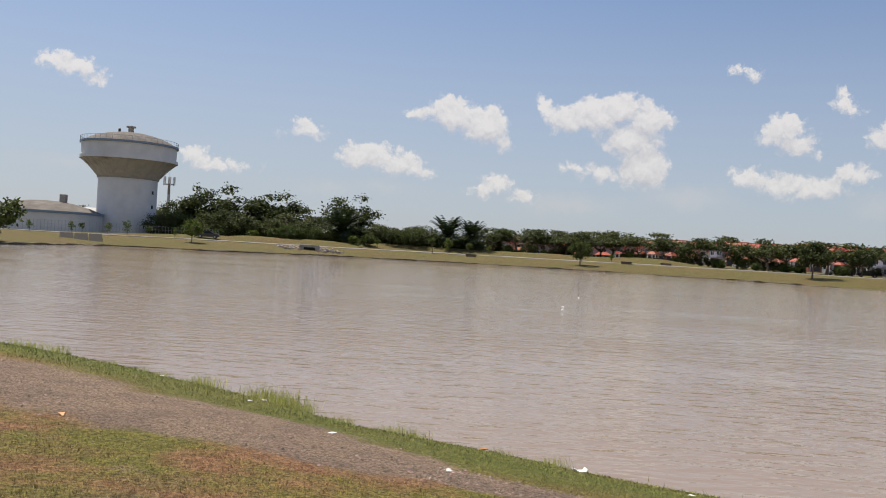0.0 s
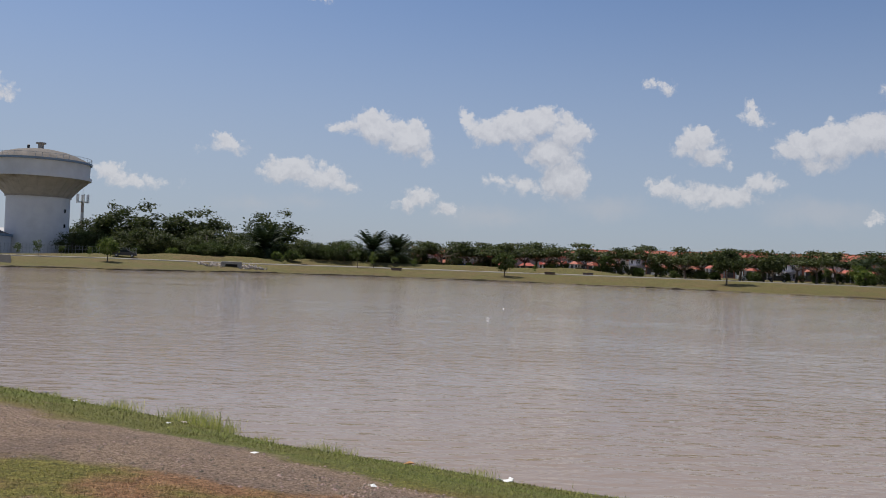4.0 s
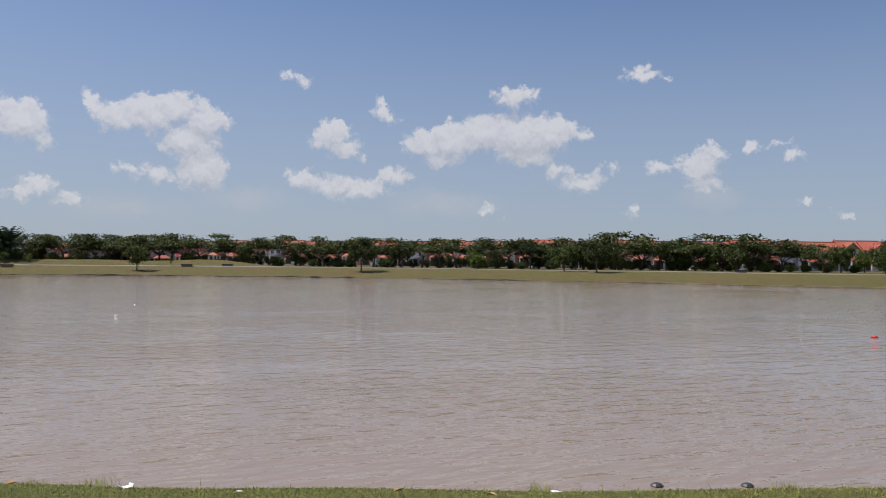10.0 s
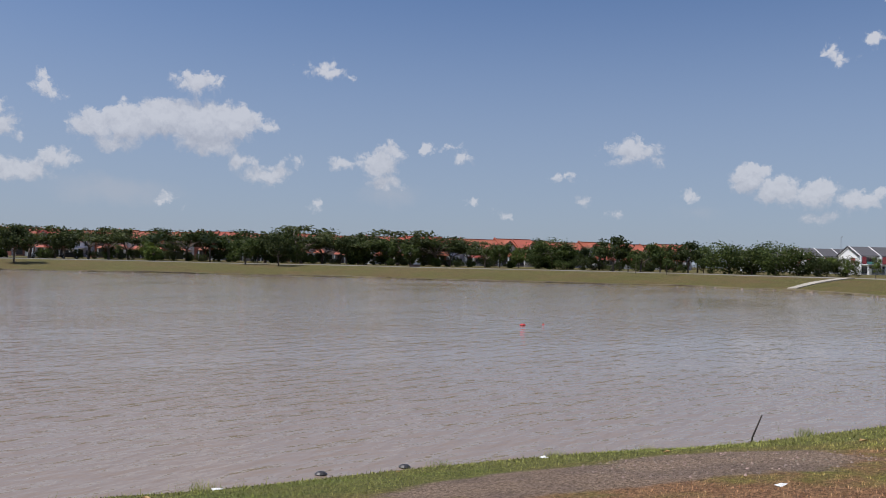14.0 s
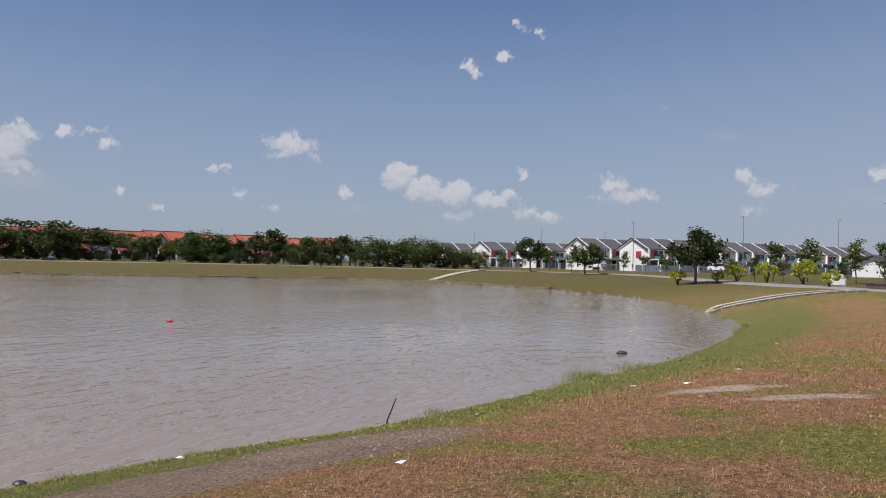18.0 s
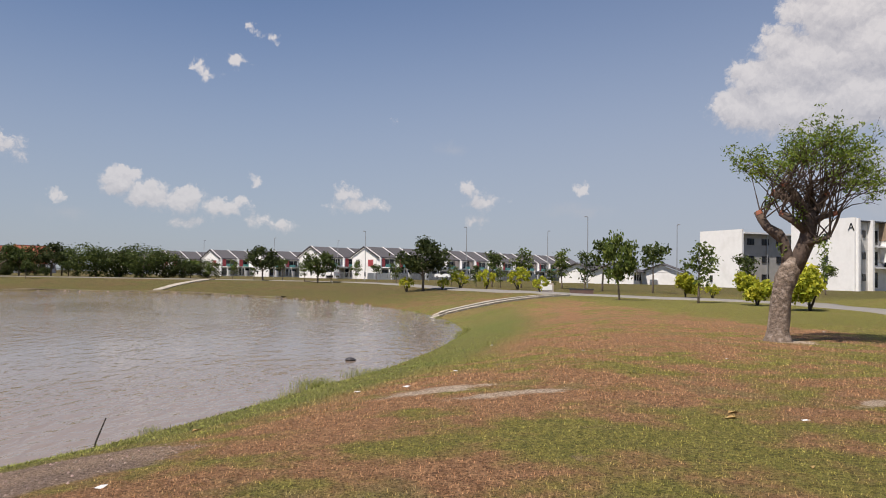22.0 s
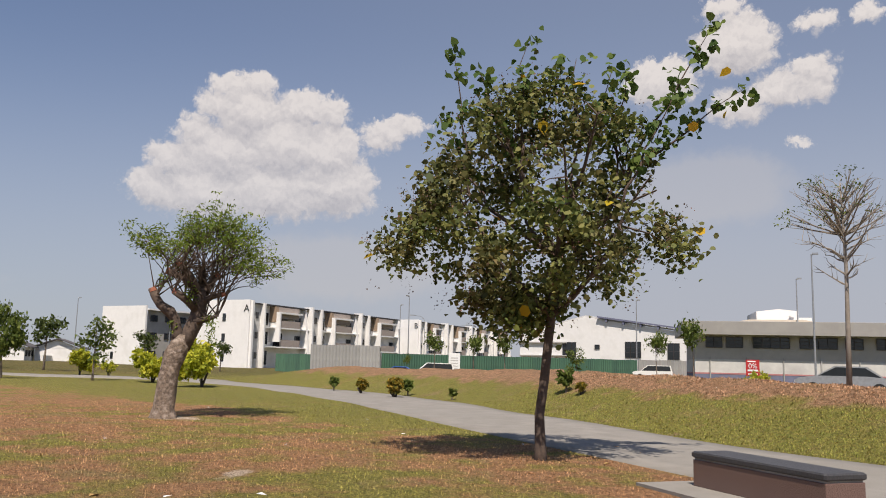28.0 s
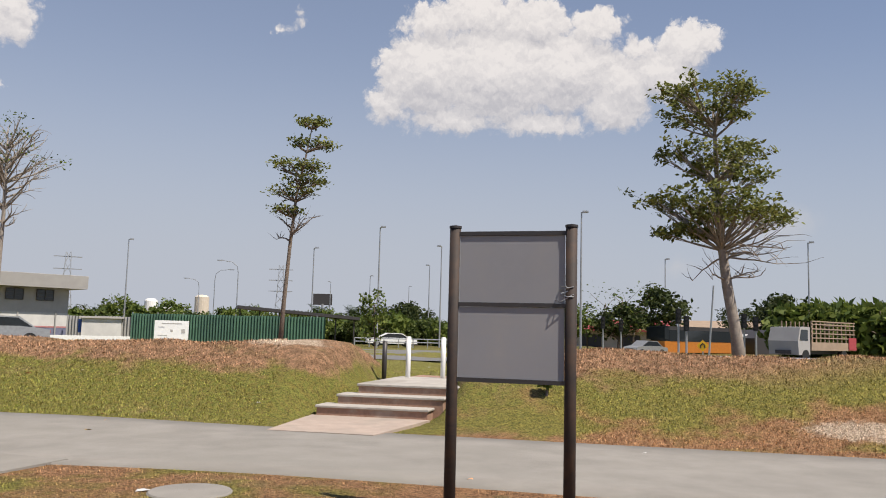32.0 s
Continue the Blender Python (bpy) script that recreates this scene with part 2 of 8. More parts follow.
    tone.inputs[6].default_value, tone.inputs[7].default_value = CLOUD_DARK, CLOUD_LIGHT
    L(relief, tone.inputs[0])
    # thin veils of cloud
    veil_edge = cluster(FAINT)[0]
    veil = N("ShaderNodeMapRange")
    veil.interpolation_type = "SMOOTHSTEP"
    L(math_node("ADD", veil_edge, math_node("MULTIPLY", fbm(way, 30, 5).outputs[0], 1.1)), veil.inputs[0])
    veil.inputs[1].default_value, veil.inputs[2].default_value, veil.inputs[3].default_value, veil.inputs[4].default_value = -0.6, 0.7, 0.42, 0.0
    # the blue of the open sky, scaled to the level of the daylight
    level = N("ShaderNodeMix")
    level.data_type, level.blend_type = "RGBA", "MULTIPLY"
    level.inputs[0].default_value = 1.0
    L(sky.outputs[0], level.inputs[6])
    level.inputs[7].default_value = SKY_TINT
    # haze whitens the air towards the horizon
    sep = N("ShaderNodeSeparateXYZ")
    L(way, sep.inputs[0])
    haze = N("ShaderNodeMapRange")
    haze.interpolation_type = "SMOOTHERSTEP"
    L(sep.outputs[2], haze.inputs[0])
    haze.inputs[1].default_value, haze.inputs[2].default_value = -0.02, 0.45
    haze.inputs[3].default_value, haze.inputs[4].default_value = 0.76, 0.12
    air = N("ShaderNodeMix")
    air.data_type = "RGBA"
    # the air is clearest in the east and thickest in the south
    side = N("ShaderNodeMapRange")
    L(vec("DOT_PRODUCT", way, (0.25, -0.97, 0.0)), side.inputs[0])
    side.inputs[1].default_value, side.inputs[2].default_value, side.inputs[3].default_value, side.inputs[4].default_value = 0.1, 0.95, 0.0, 0.24
    east = N("ShaderNodeMapRange")
    L(vec("DOT_PRODUCT", way, (0.94, 0.34, 0.0)), east.inputs[0])
    east.inputs[1].default_value, east.inputs[2].default_value, east.inputs[3].default_value, east.inputs[4].default_value = 0.2, 1.0, 0.0, -0.10
    murk = math_node("ADD", math_node("ADD", haze.outputs[0], side.outputs[0]), east.outputs[0], clamp=True)
    L(murk, air.inputs[0])
    L(level.outputs[2], air.inputs[6])
    air.inputs[7].default_value = HAZE
    cover = N("ShaderNodeMix")
    cover.data_type = "RGBA"
    thin = math_node("MULTIPLY", alpha.outputs[0], math_node("SUBTRACT", 1.0, math_node("MULTIPLY", haze.outputs[0], 0.45)))
    L(thin, cover.inputs[0])
    veiled = N("ShaderNodeMix")
    veiled.data_type = "RGBA"
    L(veil.outputs[0], veiled.inputs[0])
    L(air.outputs[2], veiled.inputs[6])
    veiled.inputs[7].default_value = CLOUD_VEIL
    L(veiled.outputs[2], cover.inputs[6])
    L(tone.outputs[2], cover.inputs[7])
    bg = N("ShaderNodeBackground")
    bg.inputs["Strength"].default_value = SKY_STRENGTH
    L(cover.outputs[2], bg.inputs[0])
    L(bg.outputs[0], N("ShaderNodeOutputWorld").inputs[0])


SKY_AIR, SKY_DUST, SKY_OZONE, SKY_STRENGTH = 1.0, 0.6, 3.0, 0.078
SKY_TINT, HAZE = (0.80, 0.93, 1.10, 1), (4.65, 5.15, 6.05, 1)
CLOUD_DARK, CLOUD_LIGHT, CLOUD_VEIL = (5.5, 5.5, 5.85, 1), (8.7, 8.5, 8.4, 1), (5.9, 6.0, 6.3, 1)
make_world()
sun_data = bpy.data.lights.new("sun", "SUN")
sun_data.energy, sun_data.angle, sun_data.color = 5.0, radians(0.53), (1.0, 0.95, 0.87)
sun = new("sun", sun_data)
sun_way = Vector((math.sin(radians(SUN_AZ)) * math.cos(radians(SUN_EL)), math.cos(radians(SUN_AZ)) * math.cos(radians(SUN_EL)), math.sin(radians(SUN_EL))))
sun.matrix_world = look(sun_way * 100, (0, 0, 0))


# ---- materials ----
def material(name, colour, second=None, rough=0.8, scale=8.0, detail=6.0, bump=0.0, bump_scale=None, metal=0.0, spread=0.0, island=0.0,
             coords="Object", stain=None, stain_scale=0.4, spec=0.5):
    """A plain surface: two colours mixed by fine noise, a third laid over it in larger stains, relief, and a shade of its own for each object or piece."""
    m = bpy.data.materials.new(name)
    m.use_nodes = True
    nt = m.node_tree
    N, L = nt.nodes.new, nt.links.new
    shader = nt.nodes["Principled BSDF"]
    shader.inputs["Roughness"].default_value, shader.inputs["Metallic"].default_value = rough, metal
    shader.inputs["Specular IOR Level"].default_value = spec
    tex = N("ShaderNodeTexCoord")

    def noise_node(s, d):
        n = N("ShaderNodeTexNoise")
        n.inputs["Scale"].default_value, n.inputs["Detail"].default_value, n.inputs["Roughness"].default_value = s, d, 0.6
        L(tex.outputs[coords], n.inputs["Vector"])
        return n.outputs[0]

    def mixed(fac, a, b):
        n = N("ShaderNodeMix")
        n.data_type = "RGBA"
        L(fac, n.inputs[0])
        for i, v in ((6, a), (7, b)):
            if isinstance(v, tuple):
                n.inputs[i].default_value = (*v, 1)
            else:
                L(v, n.inputs[i])
        return n.outputs[2]

    def ramp(fac, lo, hi):
        n = N("ShaderNodeMapRange")
        L(fac, n.inputs[0])
        n.inputs[1].default_value, n.inputs[2].default_value = lo, hi
        return n.outputs[0]

    second = second or tuple(c * 0.82 for c in colour)
    out = mixed(ramp(noise_node(scale, detail), 0.35, 0.65), colour, second)
    if stain:
        out = mixed(ramp(noise_node(stain_scale, 5), 0.5, 0.72), out, stain)
    if spread or island:
        hsv = N("ShaderNodeHueSaturation")
        src = N("ShaderNodeNewGeometry").outputs["Random Per Island"] if island else N("ShaderNodeObjectInfo").outputs["Random"]
        r = N("ShaderNodeMapRange")
        L(src, r.inputs[0])
        k = spread or island
        r.inputs[3].default_value, r.inputs[4].default_value = 1 - k, 1 + k
        L(r.outputs[0], hsv.inputs["Value"])
        r2 = N("ShaderNodeMapRange")
        L(src, r2.inputs[0])
        r2.inputs[3].default_value, r2.inputs[4].default_value = 0.5 + 0.06 * k, 0.5 - 0.06 * k
        L(r2.outputs[0], hsv.inputs["Hue"])
        L(out, hsv.inputs["Color"])
        out = hsv.outputs[0]
    L(out, shader.inputs["Base Color"])
    if bump:
        b = N("ShaderNodeBump")
        b.inputs["Strength"].default_value, b.inputs["Distance"].default_value = 1.0, bump
        L(noise_node(bump_scale or scale * 2, 5), b.inputs["Height"])
        L(b.outputs[0], shader.inputs["Normal"])
    return m


def leaf_material(name, colour, second, island=0.35, through=0.35, scale=0.6):
    m = material(name, colour, second, rough=0.62, scale=scale, island=island, spec=0.22)
    nt = m.node_tree
    shader = nt.nodes["Principled BSDF"]
    src = shader.inputs["Base Color"].links[0].from_socket
    t = nt.nodes.new("ShaderNodeBsdfTranslucent")
    nt.links.new(src, t.inputs[0])
    mix = nt.nodes.new("ShaderNodeMixShader")
    mix.inputs[0].default_value = through
    nt.links.new(shader.outputs[0], mix.inputs[1])
    nt.links.new(t.outputs[0], mix.inputs[2])
    nt.links.new(mix.outputs[0], nt.nodes["Material Output"].inputs[0])
    return m


M = {
    "white_wall": material("white_wall", (0.80, 0.79, 0.77), (0.76, 0.75, 0.73), stain=(0.70, 0.69, 0.66), scale=1.5, rough=0.85),
    "grey_wall": material("grey_wall", (0.42, 0.40, 0.38), (0.36, 0.35, 0.33), scale=1.2, rough=0.85),
    "pale_grey": material("pale_grey", (0.58, 0.57, 0.54), (0.5, 0.49, 0.47), scale=1.2, rough=0.85, stain=(0.42, 0.41, 0.4)),
    "beige": material("beige", (0.60, 0.52, 0.42), (0.53, 0.46, 0.37), scale=1.2, rough=0.85),
    "brown_panel": material("brown_panel", (0.33, 0.24, 0.17), (0.27, 0.2, 0.14), scale=2, rough=0.8),
    "taupe": material("taupe", (0.38, 0.32, 0.28), (0.33, 0.28, 0.25), scale=2, rough=0.8),
    "red_tile": material("red_tile", (0.40, 0.105, 0.055), (0.29, 0.072, 0.04), scale=1.3, rough=0.75, stain=(0.22, 0.06, 0.04), spread=0.18),
    "grey_tile": material("grey_tile", (0.085, 0.08, 0.085), (0.065, 0.06, 0.065), scale=2, rough=0.7, spread=0.12),
    "glass_dark": material("glass_dark", (0.025, 0.03, 0.035), rough=0.08, spec=0.6),
    "frame_dark": material("frame_dark", (0.05, 0.045, 0.045), rough=0.5),
    "red_panel": material("red_panel", (0.36, 0.05, 0.06), (0.3, 0.04, 0.05), rough=0.7),
    "teal_panel": material("teal_panel", (0.08, 0.26, 0.24), rough=0.3),
    "fascia_grey": material("fascia_grey", (0.36, 0.345, 0.325), (0.32, 0.305, 0.29), scale=1.0, rough=0.6),
    "concrete": material("concrete", (0.42, 0.39, 0.35), (0.34, 0.31, 0.28), scale=3, rough=0.92, stain=(0.24, 0.22, 0.19), stain_scale=0.6, bump=0.01, bump_scale=12),
    "tower_white": material("tower_white", (0.72, 0.72, 0.72), (0.66, 0.66, 0.67), scale=0.5, rough=0.8, stain=(0.58, 0.58, 0.58), stain_scale=0.12),
    "tower_bowl": material("tower_bowl", (0.50, 0.465, 0.41), (0.42, 0.39, 0.345), scale=0.8, rough=0.9, stain=(0.25, 0.22, 0.18), stain_scale=0.25),
    "tower_dome": material("tower_dome", (0.15, 0.13, 0.113), (0.10, 0.088, 0.077), scale=0.7, rough=0.95, stain=(0.21, 0.185, 0.16), stain_scale=0.2),
    "blue_band": material("blue_band", (0.22, 0.3, 0.4), rough=0.7),
    "bark": material("bark", (0.20, 0.155, 0.12), (0.13, 0.10, 0.08), scale=14, rough=0.95, bump=0.02, bump_scale=18),
    "bark_pale": material("bark_pale", (0.25, 0.185, 0.14), (0.10, 0.075, 0.057), scale=11, detail=9, rough=0.95, bump=0.07, bump_scale=9, stain=(0.42, 0.34, 0.28), stain_scale=5),
    "bark_dark": material("bark_dark", (0.075, 0.06, 0.05), (0.05, 0.04, 0.033), scale=10, rough=0.95),
    "bark_limb": material("bark_limb", (0.12, 0.085, 0.065), (0.07, 0.05, 0.04), scale=9, rough=0.95, bump=0.02, bump_scale=14),
    "bark_grey": material("bark_grey", (0.30, 0.26, 0.22), (0.22, 0.19, 0.16), scale=9, rough=0.95, bump=0.01, bump_scale=18),
    "wood_cut": material("wood_cut", (0.36, 0.13, 0.08), (0.27, 0.1, 0.06), scale=20, rough=0.9),
    "path": material("path", (0.255, 0.236, 0.210), (0.205, 0.190, 0.168), scale=1.6, rough=0.95, stain=(0.215, 0.2, 0.175), stain_scale=0.35, bump=0.006, bump_scale=60),
    "asphalt_dark": material("asphalt_dark", (0.07, 0.066, 0.062), (0.05, 0.048, 0.045), scale=3, rough=0.95),
    "asphalt": material("asphalt", (0.16, 0.155, 0.15), (0.12, 0.118, 0.115), scale=3, rough=0.95),
    "metal_grey": material("metal_grey", (0.42, 0.43, 0.44), rough=0.45, metal=0.6),
    "metal_dark": material("metal_dark", (0.06, 0.055, 0.055), rough=0.5, metal=0.3),
    "green_sheet": material("green_sheet", (0.062, 0.145, 0.095), (0.05, 0.118, 0.078), scale=1, rough=0.6, spread=0.15),
    "grey_sheet": material("grey_sheet", (0.36, 0.355, 0.34), (0.3, 0.295, 0.28), scale=1, rough=0.6, spread=0.1),
    "white_paint": material("white_paint", (0.8, 0.8, 0.78), (0.72, 0.72, 0.70), scale=6, rough=0.6),
    "black": material("black", (0.015, 0.015, 0.015), rough=0.5),
    "yellow": material("yellow", (0.75, 0.42, 0.02), rough=0.5),
    "orange": material("orange", (0.7, 0.22, 0.02), rough=0.4),
    "bus_orange": material("bus_orange", (0.48, 0.17, 0.03), rough=0.4),
    "red": material("red", (0.5, 0.03, 0.03), rough=0.5),
    "blue": material("blue", (0.03, 0.12, 0.5), rough=0.3),
    "navy": material("navy", (0.16, 0.17, 0.25), (0.14, 0.15, 0.22), scale=2, rough=0.85),
    "pink_stripe": material("pink_stripe", (0.45, 0.2, 0.2), rough=0.8),
    "pale_stone": material("pale_stone", (0.46, 0.41, 0.34), (0.36, 0.32, 0.26), scale=4, rough=0.95, stain=(0.28, 0.24, 0.19), stain_scale=0.8, spread=0.12),
    "granite_brown": material("granite_brown", (0.085, 0.046, 0.037), (0.21, 0.135, 0.115), scale=70, detail=2, rough=0.35),
    "pink_slab": material("pink_slab", (0.40, 0.315, 0.26), (0.33, 0.26, 0.215), scale=3, rough=0.95, stain=(0.28, 0.24, 0.2), stain_scale=1.0, bump=0.004, bump_scale=40),
    "granite_black": material("granite_black", (0.028, 0.028, 0.032), (0.06, 0.058, 0.06), scale=45, detail=5, rough=0.5, bump=0.004, bump_scale=25),
    "sign_panel": material("sign_panel", (0.27, 0.27, 0.285), (0.25, 0.25, 0.262), scale=3, rough=0.5, stain=(0.30, 0.29, 0.29), stain_scale=1.5),
    "sign_post": material("sign_post", (0.024, 0.018, 0.016), (0.04, 0.025, 0.018), scale=9, rough=0.75, stain=(0.07, 0.036, 0.02), stain_scale=4),
    "litter": material("litter", (0.7, 0.69, 0.66), rough=0.6, spread=0.25),
    "stone": material("stone", (0.42, 0.36, 0.31), (0.32, 0.27, 0.23), scale=5, rough=0.95, spread=0.25),
    "dead_leaf": material("dead_leaf", (0.48, 0.22, 0.07), (0.55, 0.36, 0.16), rough=0.8, spread=0.3),
    "leaf_forest": leaf_material("leaf_forest", (0.058, 0.075, 0.022), (0.036, 0.050, 0.015)),
    "leaf_rain": leaf_material("leaf_rain", (0.088, 0.105, 0.034), (0.055, 0.070, 0.022)),
    "leaf_bright": leaf_material("leaf_bright", (0.130, 0.170, 0.036), (0.085, 0.120, 0.026)),
    "leaf_mid": leaf_material("leaf_mid", (0.088, 0.118, 0.030), (0.052, 0.074, 0.020)),
    "leaf_palm": leaf_material("leaf_palm", (0.032, 0.050, 0.020), (0.020, 0.034, 0.013), through=0.2),
    "leaf_yellow": leaf_material("leaf_yellow", (0.52, 0.50, 0.05), (0.32, 0.37, 0.035)),
    "leaf_broad": leaf_material("leaf_broad", (0.145, 0.19, 0.050), (0.155, 0.14, 0.056), island=0.6),
    "leaf_croton": leaf_material("leaf_croton", (0.10, 0.12, 0.028), (0.40, 0.26, 0.03), island=0.4, scale=7),
    "leaf_tier": leaf_material("leaf_tier", (0.19, 0.205, 0.058), (0.115, 0.13, 0.038)),
    "leaf_shoot": leaf_material("leaf_shoot", (0.115, 0.175, 0.042), (0.075, 0.125, 0.03), island=0.4),
    "seed_brown": material("seed_brown", (0.16, 0.095, 0.06), (0.10, 0.055, 0.035), rough=0.8, island=0.4),
    "leaf_gold": leaf_material("leaf_gold", (0.62, 0.32, 0.02), (0.55, 0.42, 0.04)),
    "leaf_pruned": leaf_material("leaf_pruned", (0.21, 0.28, 0.045), (0.14, 0.20, 0.035), through=0.5),
    "grass_tuft": leaf_material("grass_tuft", (0.36, 0.37, 0.11), (0.25, 0.28, 0.075), island=0.4, through=0.5),
}


# ---- mesh helpers ----
class Geo:
    """Verts and faces that become one mesh."""

    def __init__(self):
        self.v, self.f = [], []

    def add(self, verts, faces):
        n = len(self.v)
        self.v += [tuple(p) for p in verts]
        self.f += [tuple(i + n for i in q) for q in faces]
        return self

    def box(self, x0, y0, z0, x1, y1, z1):
        v = [(x, y, z) for z in (z0, z1) for x, y in ((x0, y0), (x1, y0), (x1, y1), (x0, y1))]
        return self.add(v, [(0, 3, 2, 1), (4, 5, 6, 7), (0, 1, 5, 4), (1, 2, 6, 5), (2, 3, 7, 6), (3, 0, 4, 7)])

    def prism(self, outline, axis, a, b):
        """An outline in the two other axes, pulled along axis (0, 1, 2) from a to b."""
        n = len(outline)

        def at(p, s):
            return ((s, p[0], p[1]), (p[0], s, p[1]), (p[0], p[1], s))[axis]
        v = [at(p, a) for p in outline] + [at(p, b) for p in outline]
        f = [(i, (i + 1) % n, n + (i + 1) % n, n + i) for i in range(n)] + [tuple(range(n))[::-1], tuple(range(n, 2 * n))]
        return self.add(v, f)

    def tube(self, points, radii, sides=8, cap=True):
        pts = [Vector(p) for p in points]
        rings = []
        for i, p in enumerate(pts):
            d = (pts[min(i + 1, len(pts) - 1)] - pts[max(i - 1, 0)]).normalized()
            a = d.orthogonal().normalized() if i == 0 else (rings[-1][1] - d * rings[-1][1].dot(d)).normalized()
            rings.append((p, a, d.cross(a), radii[i]))
        v = [p + (a * math.cos(k * math.tau / sides) + b * math.sin(k * math.tau / sides)) * r for p, a, b, r in rings for k in range(sides)]
        f = [(i * sides + k, i * sides + (k + 1) % sides, (i + 1) * sides + (k + 1) % sides, (i + 1) * sides + k)
             for i in range(len(rings) - 1) for k in range(sides)]
        if cap:
            f += [tuple(range(sides))[::-1], tuple(range((len(rings) - 1) * sides, len(rings) * sides))]
        return self.add(v, f)

    def lathe(self, profile, sides=64):
        v = [(r * math.cos(k * math.tau / sides), r * math.sin(k * math.tau / sides), z) for r, z in profile for k in range(sides)]
        f = [(i * sides + k, i * sides + (k + 1) % sides, (i + 1) * sides + (k + 1) % sides, (i + 1) * sides + k)
             for i in range(len(profile) - 1) for k in range(sides)]
        return self.add(v, f)

    def mesh(self, name, mat, smooth=False):
        me = bpy.data.meshes.new(name)
        me.from_pydata(self.v, [], self.f)
        me.materials.append(mat)
        if smooth:
            me.polygons.foreach_set("use_smooth", [True] * len(me.polygons))
        me.update()
        return me


def array_mesh(name, verts, quads, mat, smooth=False):
    me = bpy.data.meshes.new(name)
    verts, quads = np.asarray(verts, np.float32), np.asarray(quads, np.int32)
    k = quads.shape[1]
    me.vertices.add(len(verts))
    me.vertices.foreach_set("co", verts.ravel())
    me.loops.add(quads.size)
    me.loops.foreach_set("vertex_index", quads.ravel())
    me.polygons.add(len(quads))
    me.polygons.foreach_set("loop_start", np.arange(len(quads), dtype=np.int32) * k)
    if smooth:
        me.polygons.foreach_set("use_smooth", np.ones(len(quads), bool))
    me.materials.append(mat)
    me.update(calc_edges=True)
    return me


def thing(name, label, category, loc=(0, 0, 0), turn=0.0, group="", data=None):
    ob = new(name, data)
    ob.matrix_world = pose(*loc, 0, 0, turn)
    return tagged(ob, label, category, group)


def part(name, geo, mat, parent, label="", smooth=False):
    ob = new(name, geo.mesh(name, M[mat] if isinstance(mat, str) else mat, smooth) if isinstance(geo, Geo) else geo)
    ob.parent = parent
    return tagged(ob, label)


# ---- the lie of the land ----
SHORE = [(-57.23, 111.4), (-54.19, 134.5), (-37.13, 143.5), (-24.08, 156.5), (-7.021, 163.5), (20.06, 163.5), (50.16, 151.5), (74.25, 129.4), (95.34, 104.4), (105.4, 79.3), (119.5, 53.2), (119.5, 33.13),
         (99.5, 11.56), (80.5, 1.006), (64, -3.628), (52, -4.644), (44.5, -4.349), (38.9, -3.343), (31.5, -1.626), (25.1, 0.3061), (21.7, 1.74), (19.2, 2.669),
         (17.39, 3.396), (14.98, 4.442), (13.26, 5.285), (11.43, 6.548), (8.977, 7.829), (6.909, 8.793), (4.71, 10.15), (2.718, 11.19), (1.565, 12), (-0.104, 13),
         (-1.038, 13.6), (-2.893, 15.29), (-4.328, 16.38), (-5.96, 17.67), (-7.791, 18.86), (-9.515, 19.95), (-11.03, 21.24), (-28.3, 38.4), (-50.3, 66.4), (-60.28, 90.42)]
TRACK = [(-60.42, 40.28), (-36.47, 14.18), (-22.5, 0), (-12.44, -6.532), (-5.749, -10.03), (0, -12.1), (5.175, -13.87), (10.27, -15.82), (18.34, -19.36), (28.39, -23.52), (40.41, -27.28), (50.44, -28.55),
         (58.45, -27.21), (65.47, -22.16), (73.49, -16.61), (90.5, -9.552), (115.5, -2.511), (137.5, 12.04), (147.5, 40.13), (145.5, 64.2), (130.4, 90.28), (118.4, 116.4), (92.26, 148.4),
         (58.16, 172.5), (20.05, 184.5), (-16.04, 181.5), (-45.13, 166.5), (-72.22, 150.5), (-100.3, 130.4)]


def smooth_line(points, closed=False, steps=5):
    pts = [Vector(p) for p in points]
    n = len(pts)
    out = []
    for i in range(n if closed else n - 1):
        if closed:
            a, b, c, d = (pts[(i + k) % n] for k in (-1, 0, 1, 2))
        else:
            a, b, c, d = pts[max(i - 1, 0)], pts[i], pts[i + 1], pts[min(i + 2, n - 1)]
        for s in range(steps):
            t = s / steps
            out.append(0.5 * ((2 * b) + (c - a) * t + (2 * a - 5 * b + 4 * c - d) * t * t + (3 * b - a - 3 * c + d) * t ** 3))
    if not closed:
        out.append(pts[-1])
    return np.array([tuple(p) for p in out])


SHORE_LINE = smooth_line(SHORE, True, 4)
TRACK_LINE = smooth_line(TRACK, False, 6)


